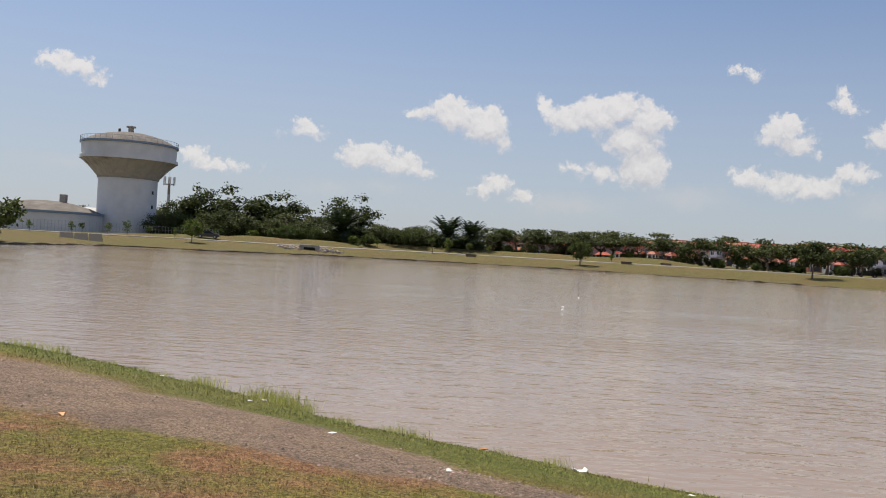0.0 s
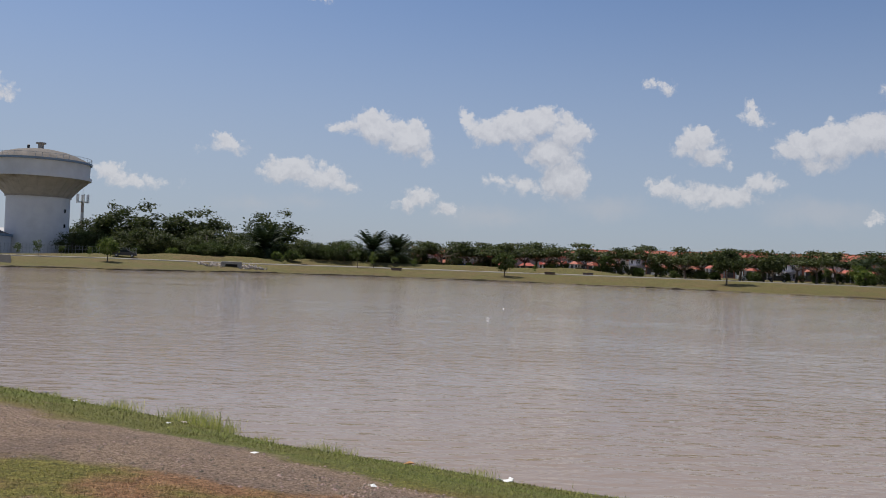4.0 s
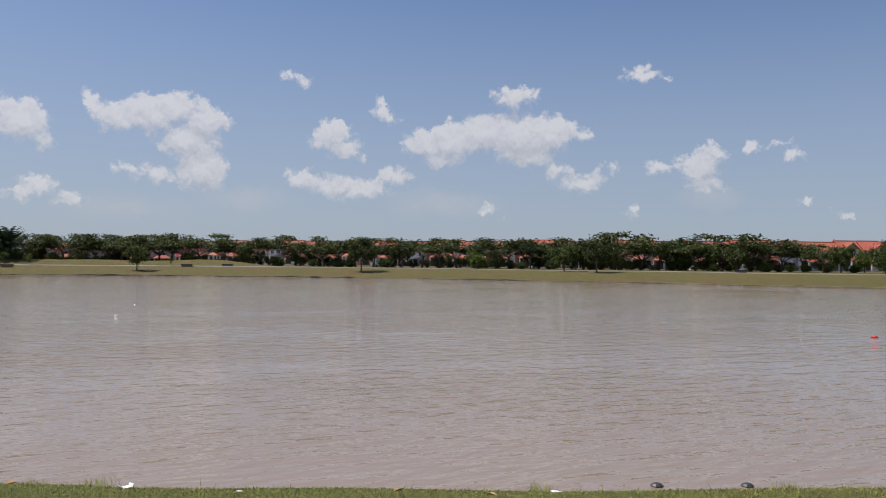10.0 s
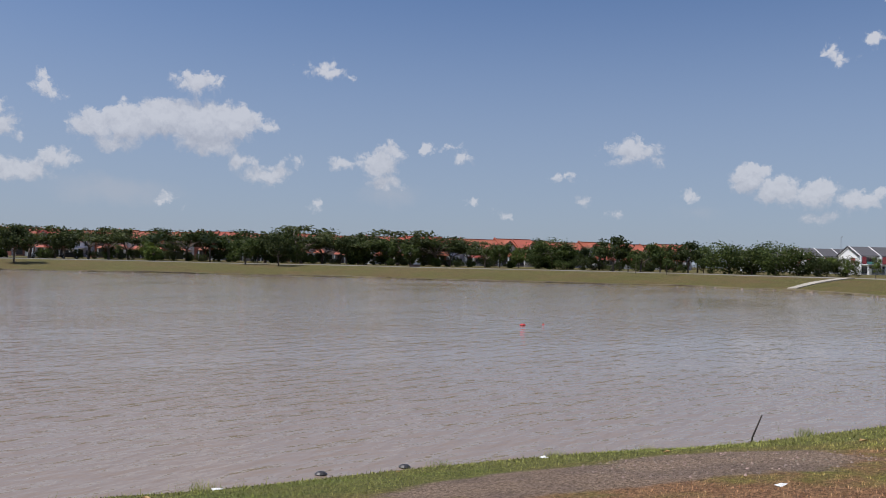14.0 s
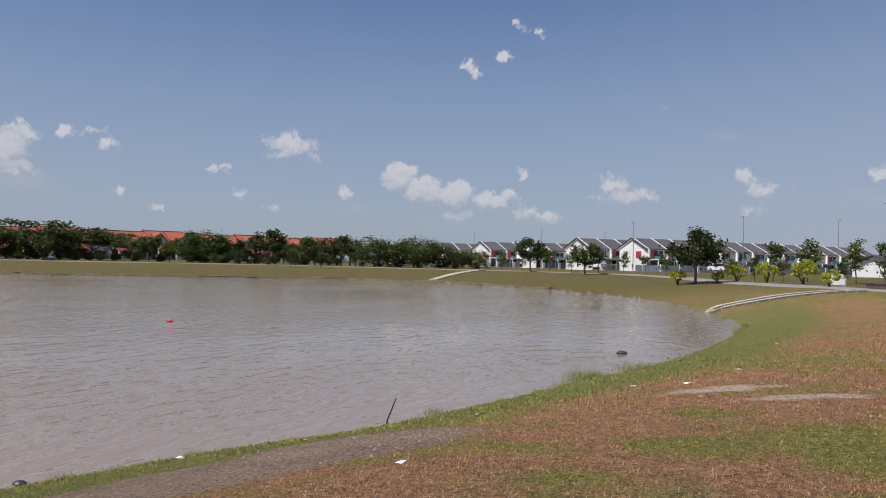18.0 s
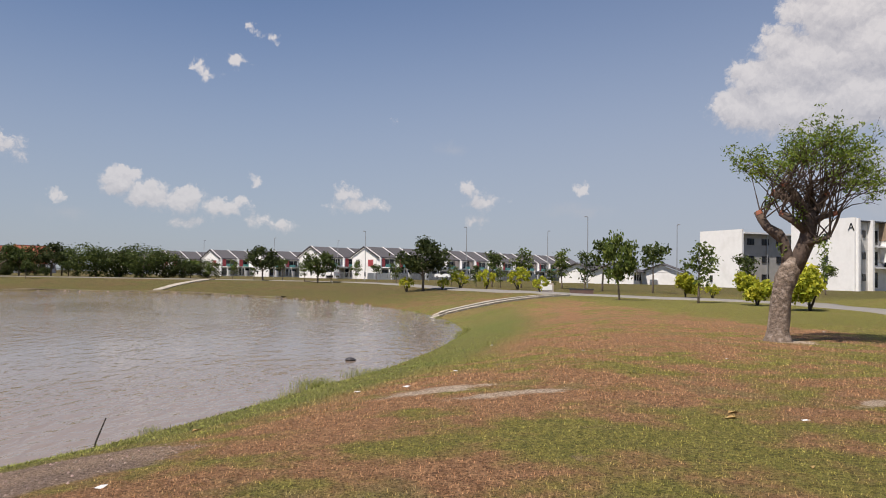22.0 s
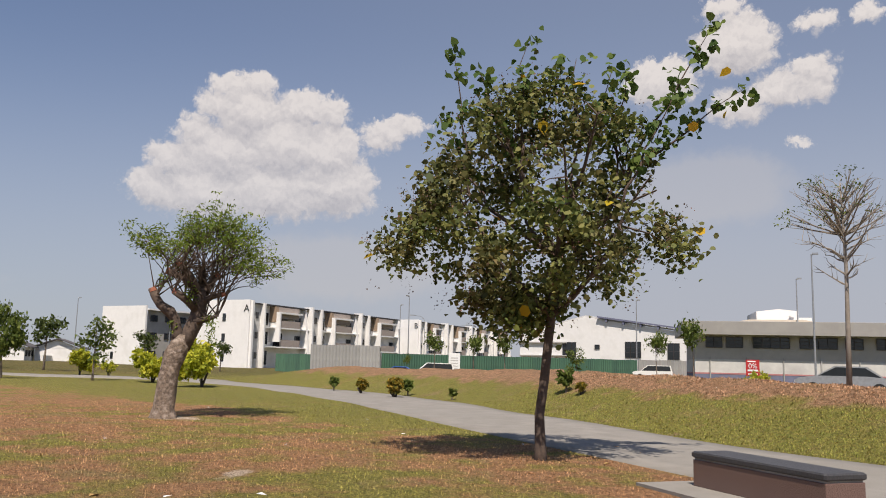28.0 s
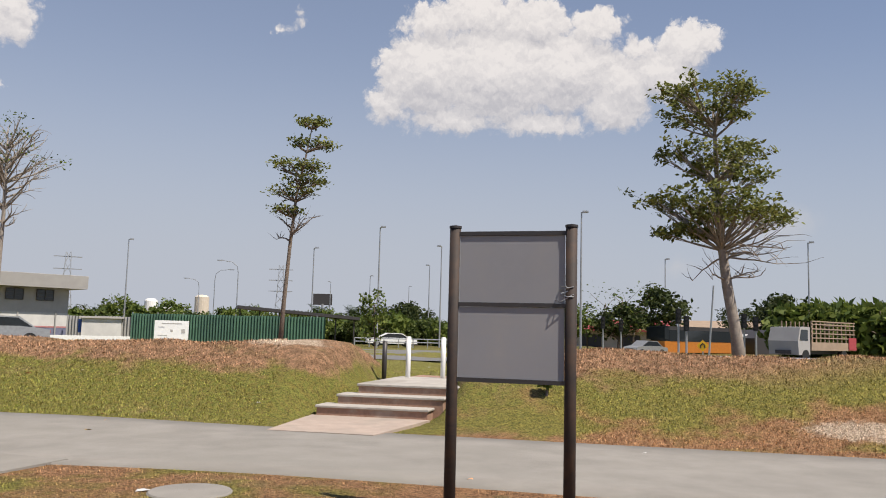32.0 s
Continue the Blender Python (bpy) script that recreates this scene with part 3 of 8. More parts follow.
def nearest(x, y, line, closed):
    """Distance to a line, and the nearest place on it, for arrays of places; with the side on which they lie."""
    a = line if closed else line[:-1]
    b = np.roll(line, -1, 0) if closed else line[1:]
    if x.size < 40:
        d = b - a
        X, Y = x.ravel()[:, None], y.ravel()[:, None]
        t = np.clip(((X - a[:, 0]) * d[:, 0] + (Y - a[:, 1]) * d[:, 1]) / ((d ** 2).sum(1) + 1e-9), 0, 1)
        px, py = a[:, 0] + t * d[:, 0], a[:, 1] + t * d[:, 1]
        q = np.hypot(X - px, Y - py)
        k = q.argmin(1)
        i = np.arange(len(k))
        side = np.sign(d[k, 0] * (Y[:, 0] - a[k, 1]) - d[k, 1] * (X[:, 0] - a[k, 0]))
        return q[i, k], px[i, k], py[i, k], side
    best, bx, by, side = np.full(x.shape, 1e9), np.zeros(x.shape), np.zeros(x.shape), np.zeros(x.shape)
    for (ax, ay), (cx, cy) in zip(a, b):
        dx, dy = cx - ax, cy - ay
        t = np.clip(((x - ax) * dx + (y - ay) * dy) / (dx * dx + dy * dy + 1e-9), 0, 1)
        px, py = ax + t * dx, ay + t * dy
        d = np.hypot(x - px, y - py)
        near = d < best
        best, bx, by = np.where(near, d, best), np.where(near, px, bx), np.where(near, py, by)
        side = np.where(near, np.sign(dx * (y - ay) - dy * (x - ax)), side)
    return best, bx, by, side


def inside(x, y, line):
    if x.size < 40:
        a, b = line, np.roll(line, -1, 0)
        X, Y = x.ravel()[:, None], y.ravel()[:, None]
        cross = ((a[:, 1] > Y) != (b[:, 1] > Y)) & (X < (b[:, 0] - a[:, 0]) * (Y - a[:, 1]) / (b[:, 1] - a[:, 1] + 1e-12) + a[:, 0])
        return cross.sum(1) % 2 == 1
    hit = np.zeros(x.shape, bool)
    for (ax, ay), (bx, by) in zip(line, np.roll(line, -1, 0)):
        with np.errstate(divide="ignore", invalid="ignore"):
            hit ^= ((ay > y) != (by > y)) & (x < (bx - ax) * (y - ay) / (by - ay + 1e-12) + ax)
    return hit


def ease(v, a, b):
    t = np.clip((v - a) / (b - a), 0, 1)
    return t * t * (3 - 2 * t)


def ripple(x, y, size):
    return (np.sin(x / size + 1.3 * np.sin(y / size * 0.7)) + np.sin(y / size * 1.1 + 1.7 * np.sin(x / size * 0.6 + 2))) * 0.5


def height(x, y):
    x, y = np.atleast_1d(np.asarray(x, float)), np.atleast_1d(np.asarray(y, float))
    d, sx, sy, _ = nearest(x, y, SHORE_LINE, True)
    wet = inside(x, y, SHORE_LINE)
    far = ease(np.hypot(sx, sy), 40, 120)
    top, width = 1.4 + 0.35 * far, 8.5 + 17 * far
    s = np.clip(d / width, 0, 1)
    bank = 0.10 + (top - 0.10) * (1 - (1 - s) ** 1.7)
    bank = bank * ease(d, -0.05, 0.35) + 0.03 * ripple(x, y, 1.7) * ease(d, 0.5, 3) + 0.05 * ripple(x, y, 9) * ease(d, 2, 8)
    z = np.where(wet, -0.06 - 0.12 * np.clip(d, 0, 12), bank)
    # a grassed bank runs along the outer side of the track, broken where the steps climb it
    td, tx, ty, side = nearest(x, y, TRACK_LINE, False)
    outer = (side < 0) & ~wet
    reach = ease(tx, -75, -30) * (1 - ease(tx, 47, 60))
    gap = ease(np.abs(x - (-0.95 + 0.36 * (y + 16.75))), 1.15, 1.9)
    crest = (1.30 + 0.10 * ripple(x, y, 3.1) + 0.07 * ripple(x, y, 0.62) + 0.04 * ripple(y, x, 0.33)) * ease(td, 2.3, 7.2) * (1 - 0.75 * ease(td, 8.2, 13)) * gap
    landing = 0.50 * ease(td, 5.2, 6.1) * (1 - gap)
    z = z + np.where(outer, reach * (crest + landing), 0)
    return z


def hz(x, y):
    return float(height(x, y)[0])


# ---- ground, water and the track ----
def make_ground():
    turns = np.radians(np.concatenate([np.arange(-34, 222, 0.6), np.arange(222, 326, 2.0)]))
    rad = [1.0]
    while rad[-1] < 4500:
        r = rad[-1]
        rad.append(r * (1.018 if r < 60 else 1.02 if r < 260 else 1.15))
    rad = np.array(rad)
    A, R = np.meshgrid(turns, rad, indexing="ij")
    X, Y = R * np.sin(A), R * np.cos(A)
    Z = height(X.ravel(), Y.ravel())
    n, m = len(turns), len(rad)
    V = np.stack([X.ravel(), Y.ravel(), Z], 1)
    V = np.vstack([V, [[0, 0, hz(0, 0)]]])
    i, j = np.meshgrid(np.arange(n), np.arange(m - 1), indexing="ij")
    i2 = (i + 1) % n
    Q = np.stack([i * m + j, i2 * m + j, i2 * m + j + 1, i * m + j + 1], -1).reshape(-1, 4)
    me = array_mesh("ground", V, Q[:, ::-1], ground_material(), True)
    ob = new("ground", me)
    tagged(ob, "patchy brown and green lawn sloping to the pond, with bare earth", "ground", kind="structure")
    hub = Geo().add([(0, 0, hz(0, 0))] + [(r[0], r[1], r[2]) for r in V[:-1:m]], [(0, k + 1, (k + 1) % n + 1) for k in range(n)][::-1])
    cap = new("ground", hub.mesh("ground", me.materials[0]))
    tagged(cap, "worn lawn underfoot", "ground", kind="structure")


PATCHES = [  # bare earth: place, half width, half depth, turn
    (-5.63, 10.84, 2.9, 1.75, -28), (-2.74, 9.68, 2.3, 1.75, -28), (-0.96, 8.40, 1.7, 1.1, -36), (0.64, 7.40, 1.5, 0.5, -32), (8.9, 3.2, 1.7, 1.05, -38), (7.3, 4.1, 1.8, 1.0, -30),
    (13.30, -0.88, 1.0, 0.5, -75), (12.19, -1.98, 1.05, 0.33, -75), (21.65, -10.82, 1.0, 0.7, 0), (10.83, -6.46, 0.6, 0.2, -50), (-8.58, -12.71, 1.3, 0.45, -28), (0.92, -19.80, 1.1, 0.7, 0)]


def ground_material(blade=False):
    """The lawn; the blades that stand on it take its colours, each with a shade of its own."""
    m = bpy.data.materials.new("lawn_blade" if blade else "lawn")
    m.use_nodes = True
    nt = m.node_tree
    N, L = nt.nodes.new, nt.links.new
    shader = nt.nodes["Principled BSDF"]
    shader.inputs["Roughness"].default_value, shader.inputs["Specular IOR Level"].default_value = 0.95, 0.2
    co = N("ShaderNodeTexCoord").outputs["Object"]

    def noise_node(scale, detail=5, rough=0.6):
        n = N("ShaderNodeTexNoise")
        n.inputs["Scale"].default_value, n.inputs["Detail"].default_value, n.inputs["Roughness"].default_value = scale, detail, rough
        L(co, n.inputs["Vector"])
        return n.outputs[0]

    def ramp(v, lo, hi, a=0.0, b=1.0):
        n = N("ShaderNodeMapRange")
        n.interpolation_type = "SMOOTHSTEP"
        L(v, n.inputs[0])
        for k, q in enumerate((lo, hi, a, b)):
            n.inputs[k + 1].default_value = q
        return n.outputs[0]

    def mixed(fac, a, b):
        n = N("ShaderNodeMix")
        n.data_type = "RGBA"
        L(fac, n.inputs[0])
        for k, v in ((6, a), (7, b)):
            if isinstance(v, tuple):
                n.inputs[k].default_value = (*v, 1)
            else:
                L(v, n.inputs[k])
        return n.outputs[2]

    def math_node(op, a, b):
        n = N("ShaderNodeMath")
        n.operation = op
        for k, v in enumerate((a, b)):
            if isinstance(v, (int, float)):
                n.inputs[k].default_value = v
            else:
                L(v, n.inputs[k])
        return n.outputs[0]

    green = mixed(ramp(noise_node(9, 6), 0.35, 0.65), (0.315, 0.275, 0.068), (0.20, 0.19, 0.046))
    dry = mixed(ramp(noise_node(7, 6), 0.35, 0.65), (0.46, 0.255, 0.130), (0.32, 0.168, 0.085))
    straw = mixed(ramp(noise_node(14, 6), 0.35, 0.65), (0.33, 0.245, 0.11), (0.25, 0.19, 0.08))
    big = noise_node(0.16, 4, 0.55)
    mid = noise_node(0.75, 5, 0.62)
    blend = math_node("ADD", math_node("MULTIPLY", big, 0.45), math_node("MULTIPLY", mid, 0.55))
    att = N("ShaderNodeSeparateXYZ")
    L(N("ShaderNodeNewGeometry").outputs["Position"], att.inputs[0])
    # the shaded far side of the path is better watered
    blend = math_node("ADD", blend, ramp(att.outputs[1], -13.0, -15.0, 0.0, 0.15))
    # the lawn towards the pond holds more green
    blend = math_node("ADD", blend, ramp(att.outputs[1], 1.5, 5.0, 0.0, 0.025))
    flat = N("ShaderNodeVectorMath")
    flat.operation = "LENGTH"
    L(co, flat.inputs[0])
    blend = math_node("ADD", blend, ramp(flat.outputs["Value"], 45.0, 90.0, 0.0, 0.07))
    # a parched stretch above the near shore
    mp = N("ShaderNodeMapping")
    mp.vector_type = "TEXTURE"
    mp.inputs[1].default_value, mp.inputs[2].default_value, mp.inputs[3].default_value = (10.6, 0.0, 0), (0, 0, radians(-60)), (3.2, 1.9, 1000)
    L(co, mp.inputs[0])
    parched = N("ShaderNodeVectorMath")
    parched.operation = "LENGTH"
    L(mp.outputs[0], parched.inputs[0])
    blend = math_node("SUBTRACT", blend, ramp(parched.outputs["Value"], 0.5, 1.2, 0.09, 0.0))
    grass = mixed(ramp(blend, 0.475, 0.595), dry, green)
    grass = mixed(ramp(att.outputs[1], -14.5, -16.5, 0.0, 0.55), grass, mixed(ramp(noise_node(8, 6), 0.35, 0.65), (0.20, 0.235, 0.048), (0.23, 0.18, 0.05)))
    # the crest of the bank beyond the path is strewn with straw and soil
    crest = math_node("MULTIPLY", ramp(math_node("ADD", att.outputs[2], math_node("MULTIPLY", mid, 1.2)), 2.72, 3.0), ramp(att.outputs[1], -14.0, -16.0))
    grass = mixed(crest, grass, mixed(ramp(noise_node(5, 6), 0.4, 0.6), (0.44, 0.255, 0.15), (0.27, 0.16, 0.09)))
    grass = mixed(ramp(noise_node(0.5, 6, 0.7), 0.54, 0.70), grass, straw)
    # the water's edge stays green
    low = ramp(math_node("ADD", att.outputs[2], math_node("MULTIPLY", mid, 0.5)), 0.95, 1.35, 0.85, 0.0)
    lush = mixed(ramp(noise_node(11, 6), 0.35, 0.65), (0.215, 0.245, 0.058), (0.14, 0.17, 0.040))
    grass = mixed(math_node("MULTIPLY", low, ramp(flat.outputs["Value"], 40.0, 80.0, 1.0, 0.15)), grass, lush)
    # earth shows through in worn patches
    speck = noise_node(30, 5, 0.7)
    earth = mixed(ramp(speck, 0.42, 0.6), (0.345, 0.24, 0.165), (0.44, 0.32, 0.235))
    earth = mixed(ramp(noise_node(1.2, 4), 0.4, 0.65), earth, (0.30, 0.215, 0.165))
    bare, kinds = None, []
    for k, (x, y, w, h, turn) in enumerate(PATCHES):
        if k == 6:
            kinds.append(bare)
            bare = None
        mp = N("ShaderNodeMapping")
        mp.vector_type = "TEXTURE"
        mp.inputs[1].default_value, mp.inputs[2].default_value, mp.inputs[3].default_value = (x, y, 0), (0, 0, radians(turn)), (w, h, 1000)
        L(co, mp.inputs[0])
        n = N("ShaderNodeVectorMath")
        n.operation = "LENGTH"
        L(mp.outputs[0], n.inputs[0])
        bare = n.outputs["Value"] if bare is None else math_node("MINIMUM", bare, n.outputs["Value"])
    wobble = math_node("MULTIPLY", math_node("SUBTRACT", noise_node(1.1, 7, 0.7), 0.5), 1.0)
    edge = math_node("ADD", kinds[0], wobble)
    sandy = math_node("ADD", bare, math_node("MULTIPLY", math_node("SUBTRACT", noise_node(2.2, 8, 0.75), 0.45), 2.6))
    col = mixed(ramp(edge, 0.8, 1.06, 1.0, 0.0), grass, earth)
    sand = mixed(ramp(speck, 0.4, 0.6), (0.58, 0.45, 0.33), (0.70, 0.57, 0.44))
    col = mixed(ramp(sandy, 0.6, 1.15, 0.9, 0.0), col, sand)
    worn = math_node("MULTIPLY", ramp(noise_node(0.9, 8, 0.75), 0.62, 0.70), ramp(noise_node(0.21, 2), 0.5, 0.6))
    col = mixed(worn, col, (0.36, 0.25, 0.15))
    # pale dead stalks over fine darker flecks
    col = mixed(ramp(noise_node(22, 4, 0.7), 0.58, 0.72, 0.0, 0.6), col, (0.42, 0.33, 0.17))
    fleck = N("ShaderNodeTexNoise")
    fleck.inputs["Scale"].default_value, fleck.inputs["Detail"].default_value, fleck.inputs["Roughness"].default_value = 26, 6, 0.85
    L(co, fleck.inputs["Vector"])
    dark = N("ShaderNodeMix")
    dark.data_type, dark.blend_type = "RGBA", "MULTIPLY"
    if blade:
        own = N("ShaderNodeHueSaturation")
        L(ramp(N("ShaderNodeNewGeometry").outputs["Random Per Island"], 0.0, 1.0, 0.65, 1.6), own.inputs["Value"])
        L(col, own.inputs["Color"])
        L(own.outputs[0], shader.inputs["Base Color"])
        return m
    # the far bank's colour is darkened for shade between its blades, with brown strips
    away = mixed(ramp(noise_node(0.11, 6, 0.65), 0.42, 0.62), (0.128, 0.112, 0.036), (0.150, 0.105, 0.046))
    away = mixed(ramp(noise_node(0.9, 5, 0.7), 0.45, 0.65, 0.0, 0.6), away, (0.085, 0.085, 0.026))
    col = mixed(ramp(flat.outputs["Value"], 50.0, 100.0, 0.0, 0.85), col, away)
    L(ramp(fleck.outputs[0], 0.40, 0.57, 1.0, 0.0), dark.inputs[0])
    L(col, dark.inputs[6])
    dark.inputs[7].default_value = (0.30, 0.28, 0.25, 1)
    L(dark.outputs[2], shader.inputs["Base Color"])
    b = N("ShaderNodeBump")
    b.inputs["Strength"].default_value, b.inputs["Distance"].default_value = 1.0, 0.05
    L(math_node("ADD", noise_node(34, 5, 0.8), math_node("MULTIPLY", noise_node(6, 4), 1.5)), b.inputs["Height"])
    L(b.outputs[0], shader.inputs["Normal"])
    return m


WAVE_HEIGHT = 0.085


def make_water():
    m = bpy.data.materials.new("pond_water")
    m.use_nodes = True
    nt = m.node_tree
    N, L = nt.nodes.new, nt.links.new
    shader = nt.nodes["Principled BSDF"]
    shader.inputs["Base Color"].default_value = (0.215, 0.165, 0.128, 1)
    shader.inputs["Roughness"].default_value, shader.inputs["IOR"].default_value = 0.05, 1.33
    shader.inputs["Specular IOR Level"].default_value = 0.42
    co = N("ShaderNodeTexCoord").outputs["Object"]

    def waves(scale, detail, stretch, turn):
        mp = N("ShaderNodeMapping")
        mp.inputs["Rotation"].default_value, mp.inputs["Scale"].default_value = (0, 0, radians(turn)), (1, stretch, 1)
        L(co, mp.inputs[0])
        n = N("ShaderNodeTexNoise")
        n.inputs["Scale"].default_value, n.inputs["Detail"].default_value = scale, detail
        L(mp.outputs[0], n.inputs["Vector"])
        return n.outputs[0]

    def math_node(op, a, b):
        n = N("ShaderNodeMath")
        n.operation = op
        for k, v in enumerate((a, b)):
            if isinstance(v, (int, float)):
                n.inputs[k].default_value = v
            else:
                L(v, n.inputs[k])
        return n.outputs[0]

    # ripples that the breeze drives in patches over the pond
    gust = N("ShaderNodeMapRange")
    L(waves(0.05, 3, 2.0, 20), gust.inputs[0])
    gust.inputs[1].default_value, gust.inputs[2].default_value, gust.inputs[3].default_value, gust.inputs[4].default_value = 0.36, 0.64, 0.35, 1.0
    swell = waves(0.85, 1, 2.6, 32)
    h = math_node("ADD", math_node("MULTIPLY", swell, 1.0), math_node("MULTIPLY", waves(2.6, 2, 2.4, 18), 0.42))
    h = math_node("ADD", h, math_node("MULTIPLY", waves(7.0, 1, 1.6, 50), 0.05))
    b = N("ShaderNodeBump")
    b.inputs["Strength"].default_value, b.inputs["Distance"].default_value = 1.0, WAVE_HEIGHT
    L(math_node("MULTIPLY", h, gust.outputs[0]), b.inputs["Height"])
    L(b.outputs[0], shader.inputs["Normal"])
    silt = N("ShaderNodeMix")
    silt.data_type = "RGBA"
    L(waves(0.03, 4, 1.5, 0), silt.inputs[0])
    silt.inputs[6].default_value, silt.inputs[7].default_value = (0.266, 0.203, 0.154, 1), (0.235, 0.179, 0.136, 1)
    L(silt.outputs[2], shader.inputs["Base Color"])
    g = Geo()
    outline = [(x, y, 0.0) for x, y in ((-95, 200), (160, 200), (160, -12), (30, -12), (-12, 6), (-95, 60))]
    g.add(outline, [tuple(range(len(outline)))[::-1]])
    tagged(new("water", g.mesh("water", m)), "still brownish pond water with small ripples", "water", kind="structure")


def make_track():
    L = TRACK_LINE
    d = np.gradient(L, axis=0)
    d /= np.hypot(d[:, 0], d[:, 1])[:, None]
    nrm = np.stack([-d[:, 1], d[:, 0]], 1)
    r = np.hypot(L[:, 0], L[:, 1])
    half = np.where(r < 45, 2.25, np.where(r < 70, 2.25 - 0.9 * (r - 45) / 25, 1.35))
    cols = np.concatenate([[-1.02], np.linspace(-1, 1, 7), [1.02]])
    V = []
    for k, c in enumerate(cols):
        q = L + nrm * (half * c)[:, None]
        z = height(q[:, 0], q[:, 1]) + (np.where(r < 60, 0.02, 0.10) if abs(c) <= 1 else -0.2)
        V.append(np.stack([q[:, 0], q[:, 1], z], 1))
    V = np.stack(V, 1)
    n, m = V.shape[:2]
    i, j = np.meshgrid(np.arange(n - 1), np.arange(m - 1), indexing="ij")
    Q = np.stack([i * m + j, (i + 1) * m + j, (i + 1) * m + j + 1, i * m + j + 1], -1).reshape(-1, 4)
    tagged(new("path", array_mesh("path", V.reshape(-1, 3), Q[:, ::-1], M["path"], True)), "weathered grey asphalt footpath round the pond", "path", kind="structure")


def make_lip():
    """The low eroded edge of bare soil where the far bank meets the water."""
    g = np.random.default_rng(61)
    L = smooth_line(SHORE, True, 30)
    r = np.hypot(L[:, 0], L[:, 1])
    nxt = np.roll(L, -1, 0) - np.roll(L, 1, 0)
    nrm = np.stack([nxt[:, 1], -nxt[:, 0]], 1) / np.hypot(nxt[:, 0], nxt[:, 1])[:, None]
    nrm *= np.where(inside(L[:, 0] + nrm[:, 0], L[:, 1] + nrm[:, 1], SHORE_LINE), -1, 1)[:, None]
    ok = (r > 100) & (L[:, 1] > 12)
    tall = 0.20 + 0.12 * g.random(len(L)) + 0.06 * np.sin(np.arange(len(L)) * 0.21)
    rings = []
    for out, up in ((-0.10, -0.25), (0.02, 0.02), (0.06, 0.7), (0.22, 1.0), (1.6, 0.75)):
        q = L + nrm * (out + 0.10 * g.normal(size=(len(L), 1)) * (out > 0))
        rings.append(np.stack([q[:, 0], q[:, 1], tall * up if up > 0 else np.full(len(L), up)], 1))
    V = np.stack(rings, 1)
    n, m = V.shape[:2]
    Q = [(i * m + k, ((i + 1) % n) * m + k, ((i + 1) % n) * m + k + 1, i * m + k + 1) for i in range(n) if ok[i] and ok[(i + 1) % n] for k in range(m - 1)]
    soil = material("wet_soil", (0.085, 0.066, 0.045), (0.16, 0.125, 0.07), scale=0.7, rough=0.95, stain=(0.12, 0.12, 0.045), stain_scale=0.25)
    tagged(new("bank_edge", array_mesh("bank_edge", V.reshape(-1, 3), Q, soil)), "dark eroded soil edge of the grassed bank at the waterline", "bank", kind="structure")


make_ground()
make_water()
make_track()
make_lip()


# ---- plants ----
def leaf_quads(centres, size, seed, flat=0.0, long=1.5, corners=4):
    """One leaf or spray at each centre, turned at random; flat draws them level."""
    g = np.random.default_rng(seed)
    c = np.asarray(centres, float)
    n = len(c)
    nrm = g.normal(size=(n, 3))
    nrm[:, 2] = np.abs(nrm[:, 2]) + flat
    nrm /= np.linalg.norm(nrm, axis=1)[:, None]
    a = np.cross(nrm, g.normal(size=(n, 3)))
    a /= np.linalg.norm(a, axis=1)[:, None] + 1e-9
    b = np.cross(nrm, a)
    s = (size * g.uniform(0.6, 1.3, n))[:, None]
    lift = nrm * s * 0.12
    if corners == 4:
        pts = [-a * s * long * 0.5, b * s * 0.42 + lift, a * s * long * 0.5, -b * s * 0.42 + lift]
    else:
        pts = [-a * s * 0.5, -a * s * 0.3 + b * s * 0.42 + lift, a * s * 0.18 + b * s * 0.40 + lift, a * s * 0.62 - lift, a * s * 0.18 - b * s * 0.40 + lift, -a * s * 0.3 - b * s * 0.42 + lift]
    k = len(pts)
    V = np.stack([c + p for p in pts], 1).reshape(-1, 3)
    return V, np.arange(n * k).reshape(n, k)


def leaves(name, clumps, per, spread, size, mat, seed, squash=0.7, flat=0.0, long=1.5, corners=4):
    """Leaves scattered about clump centres."""
    g = np.random.default_rng(seed)
    c = np.repeat(np.asarray(clumps, float), per, 0)
    off = g.normal(size=c.shape) * spread
    off[:, 2] *= squash
    V, Q = leaf_quads(c + off, size, seed + 1, flat, long, corners)
    return array_mesh(name, V, Q, M[mat])


def limb(rng, start, way, length, r0, r1, bend=0.25, steps=5, rise=0.0):
    pts, p, d = [Vector(start)], Vector(start), Vector(way).normalized()
    for _ in range(steps):
        d = (d + Vector((rng.gauss(0, bend), rng.gauss(0, bend), rng.gauss(0, bend) + rise))).normalized()
        p = p + d * (length / steps)
        pts.append(p.copy())
    radii = [r0 + (r1 - r0) * k / steps for k in range(steps + 1)]
    return pts, radii, d


def plant(name, label, trunk, crown, bark, crown_label=""):
    root = thing(name, label, "tree")
    part("trunk", trunk, bark, root, smooth=True)
    part("crown", crown, None, root, crown_label)
    return root


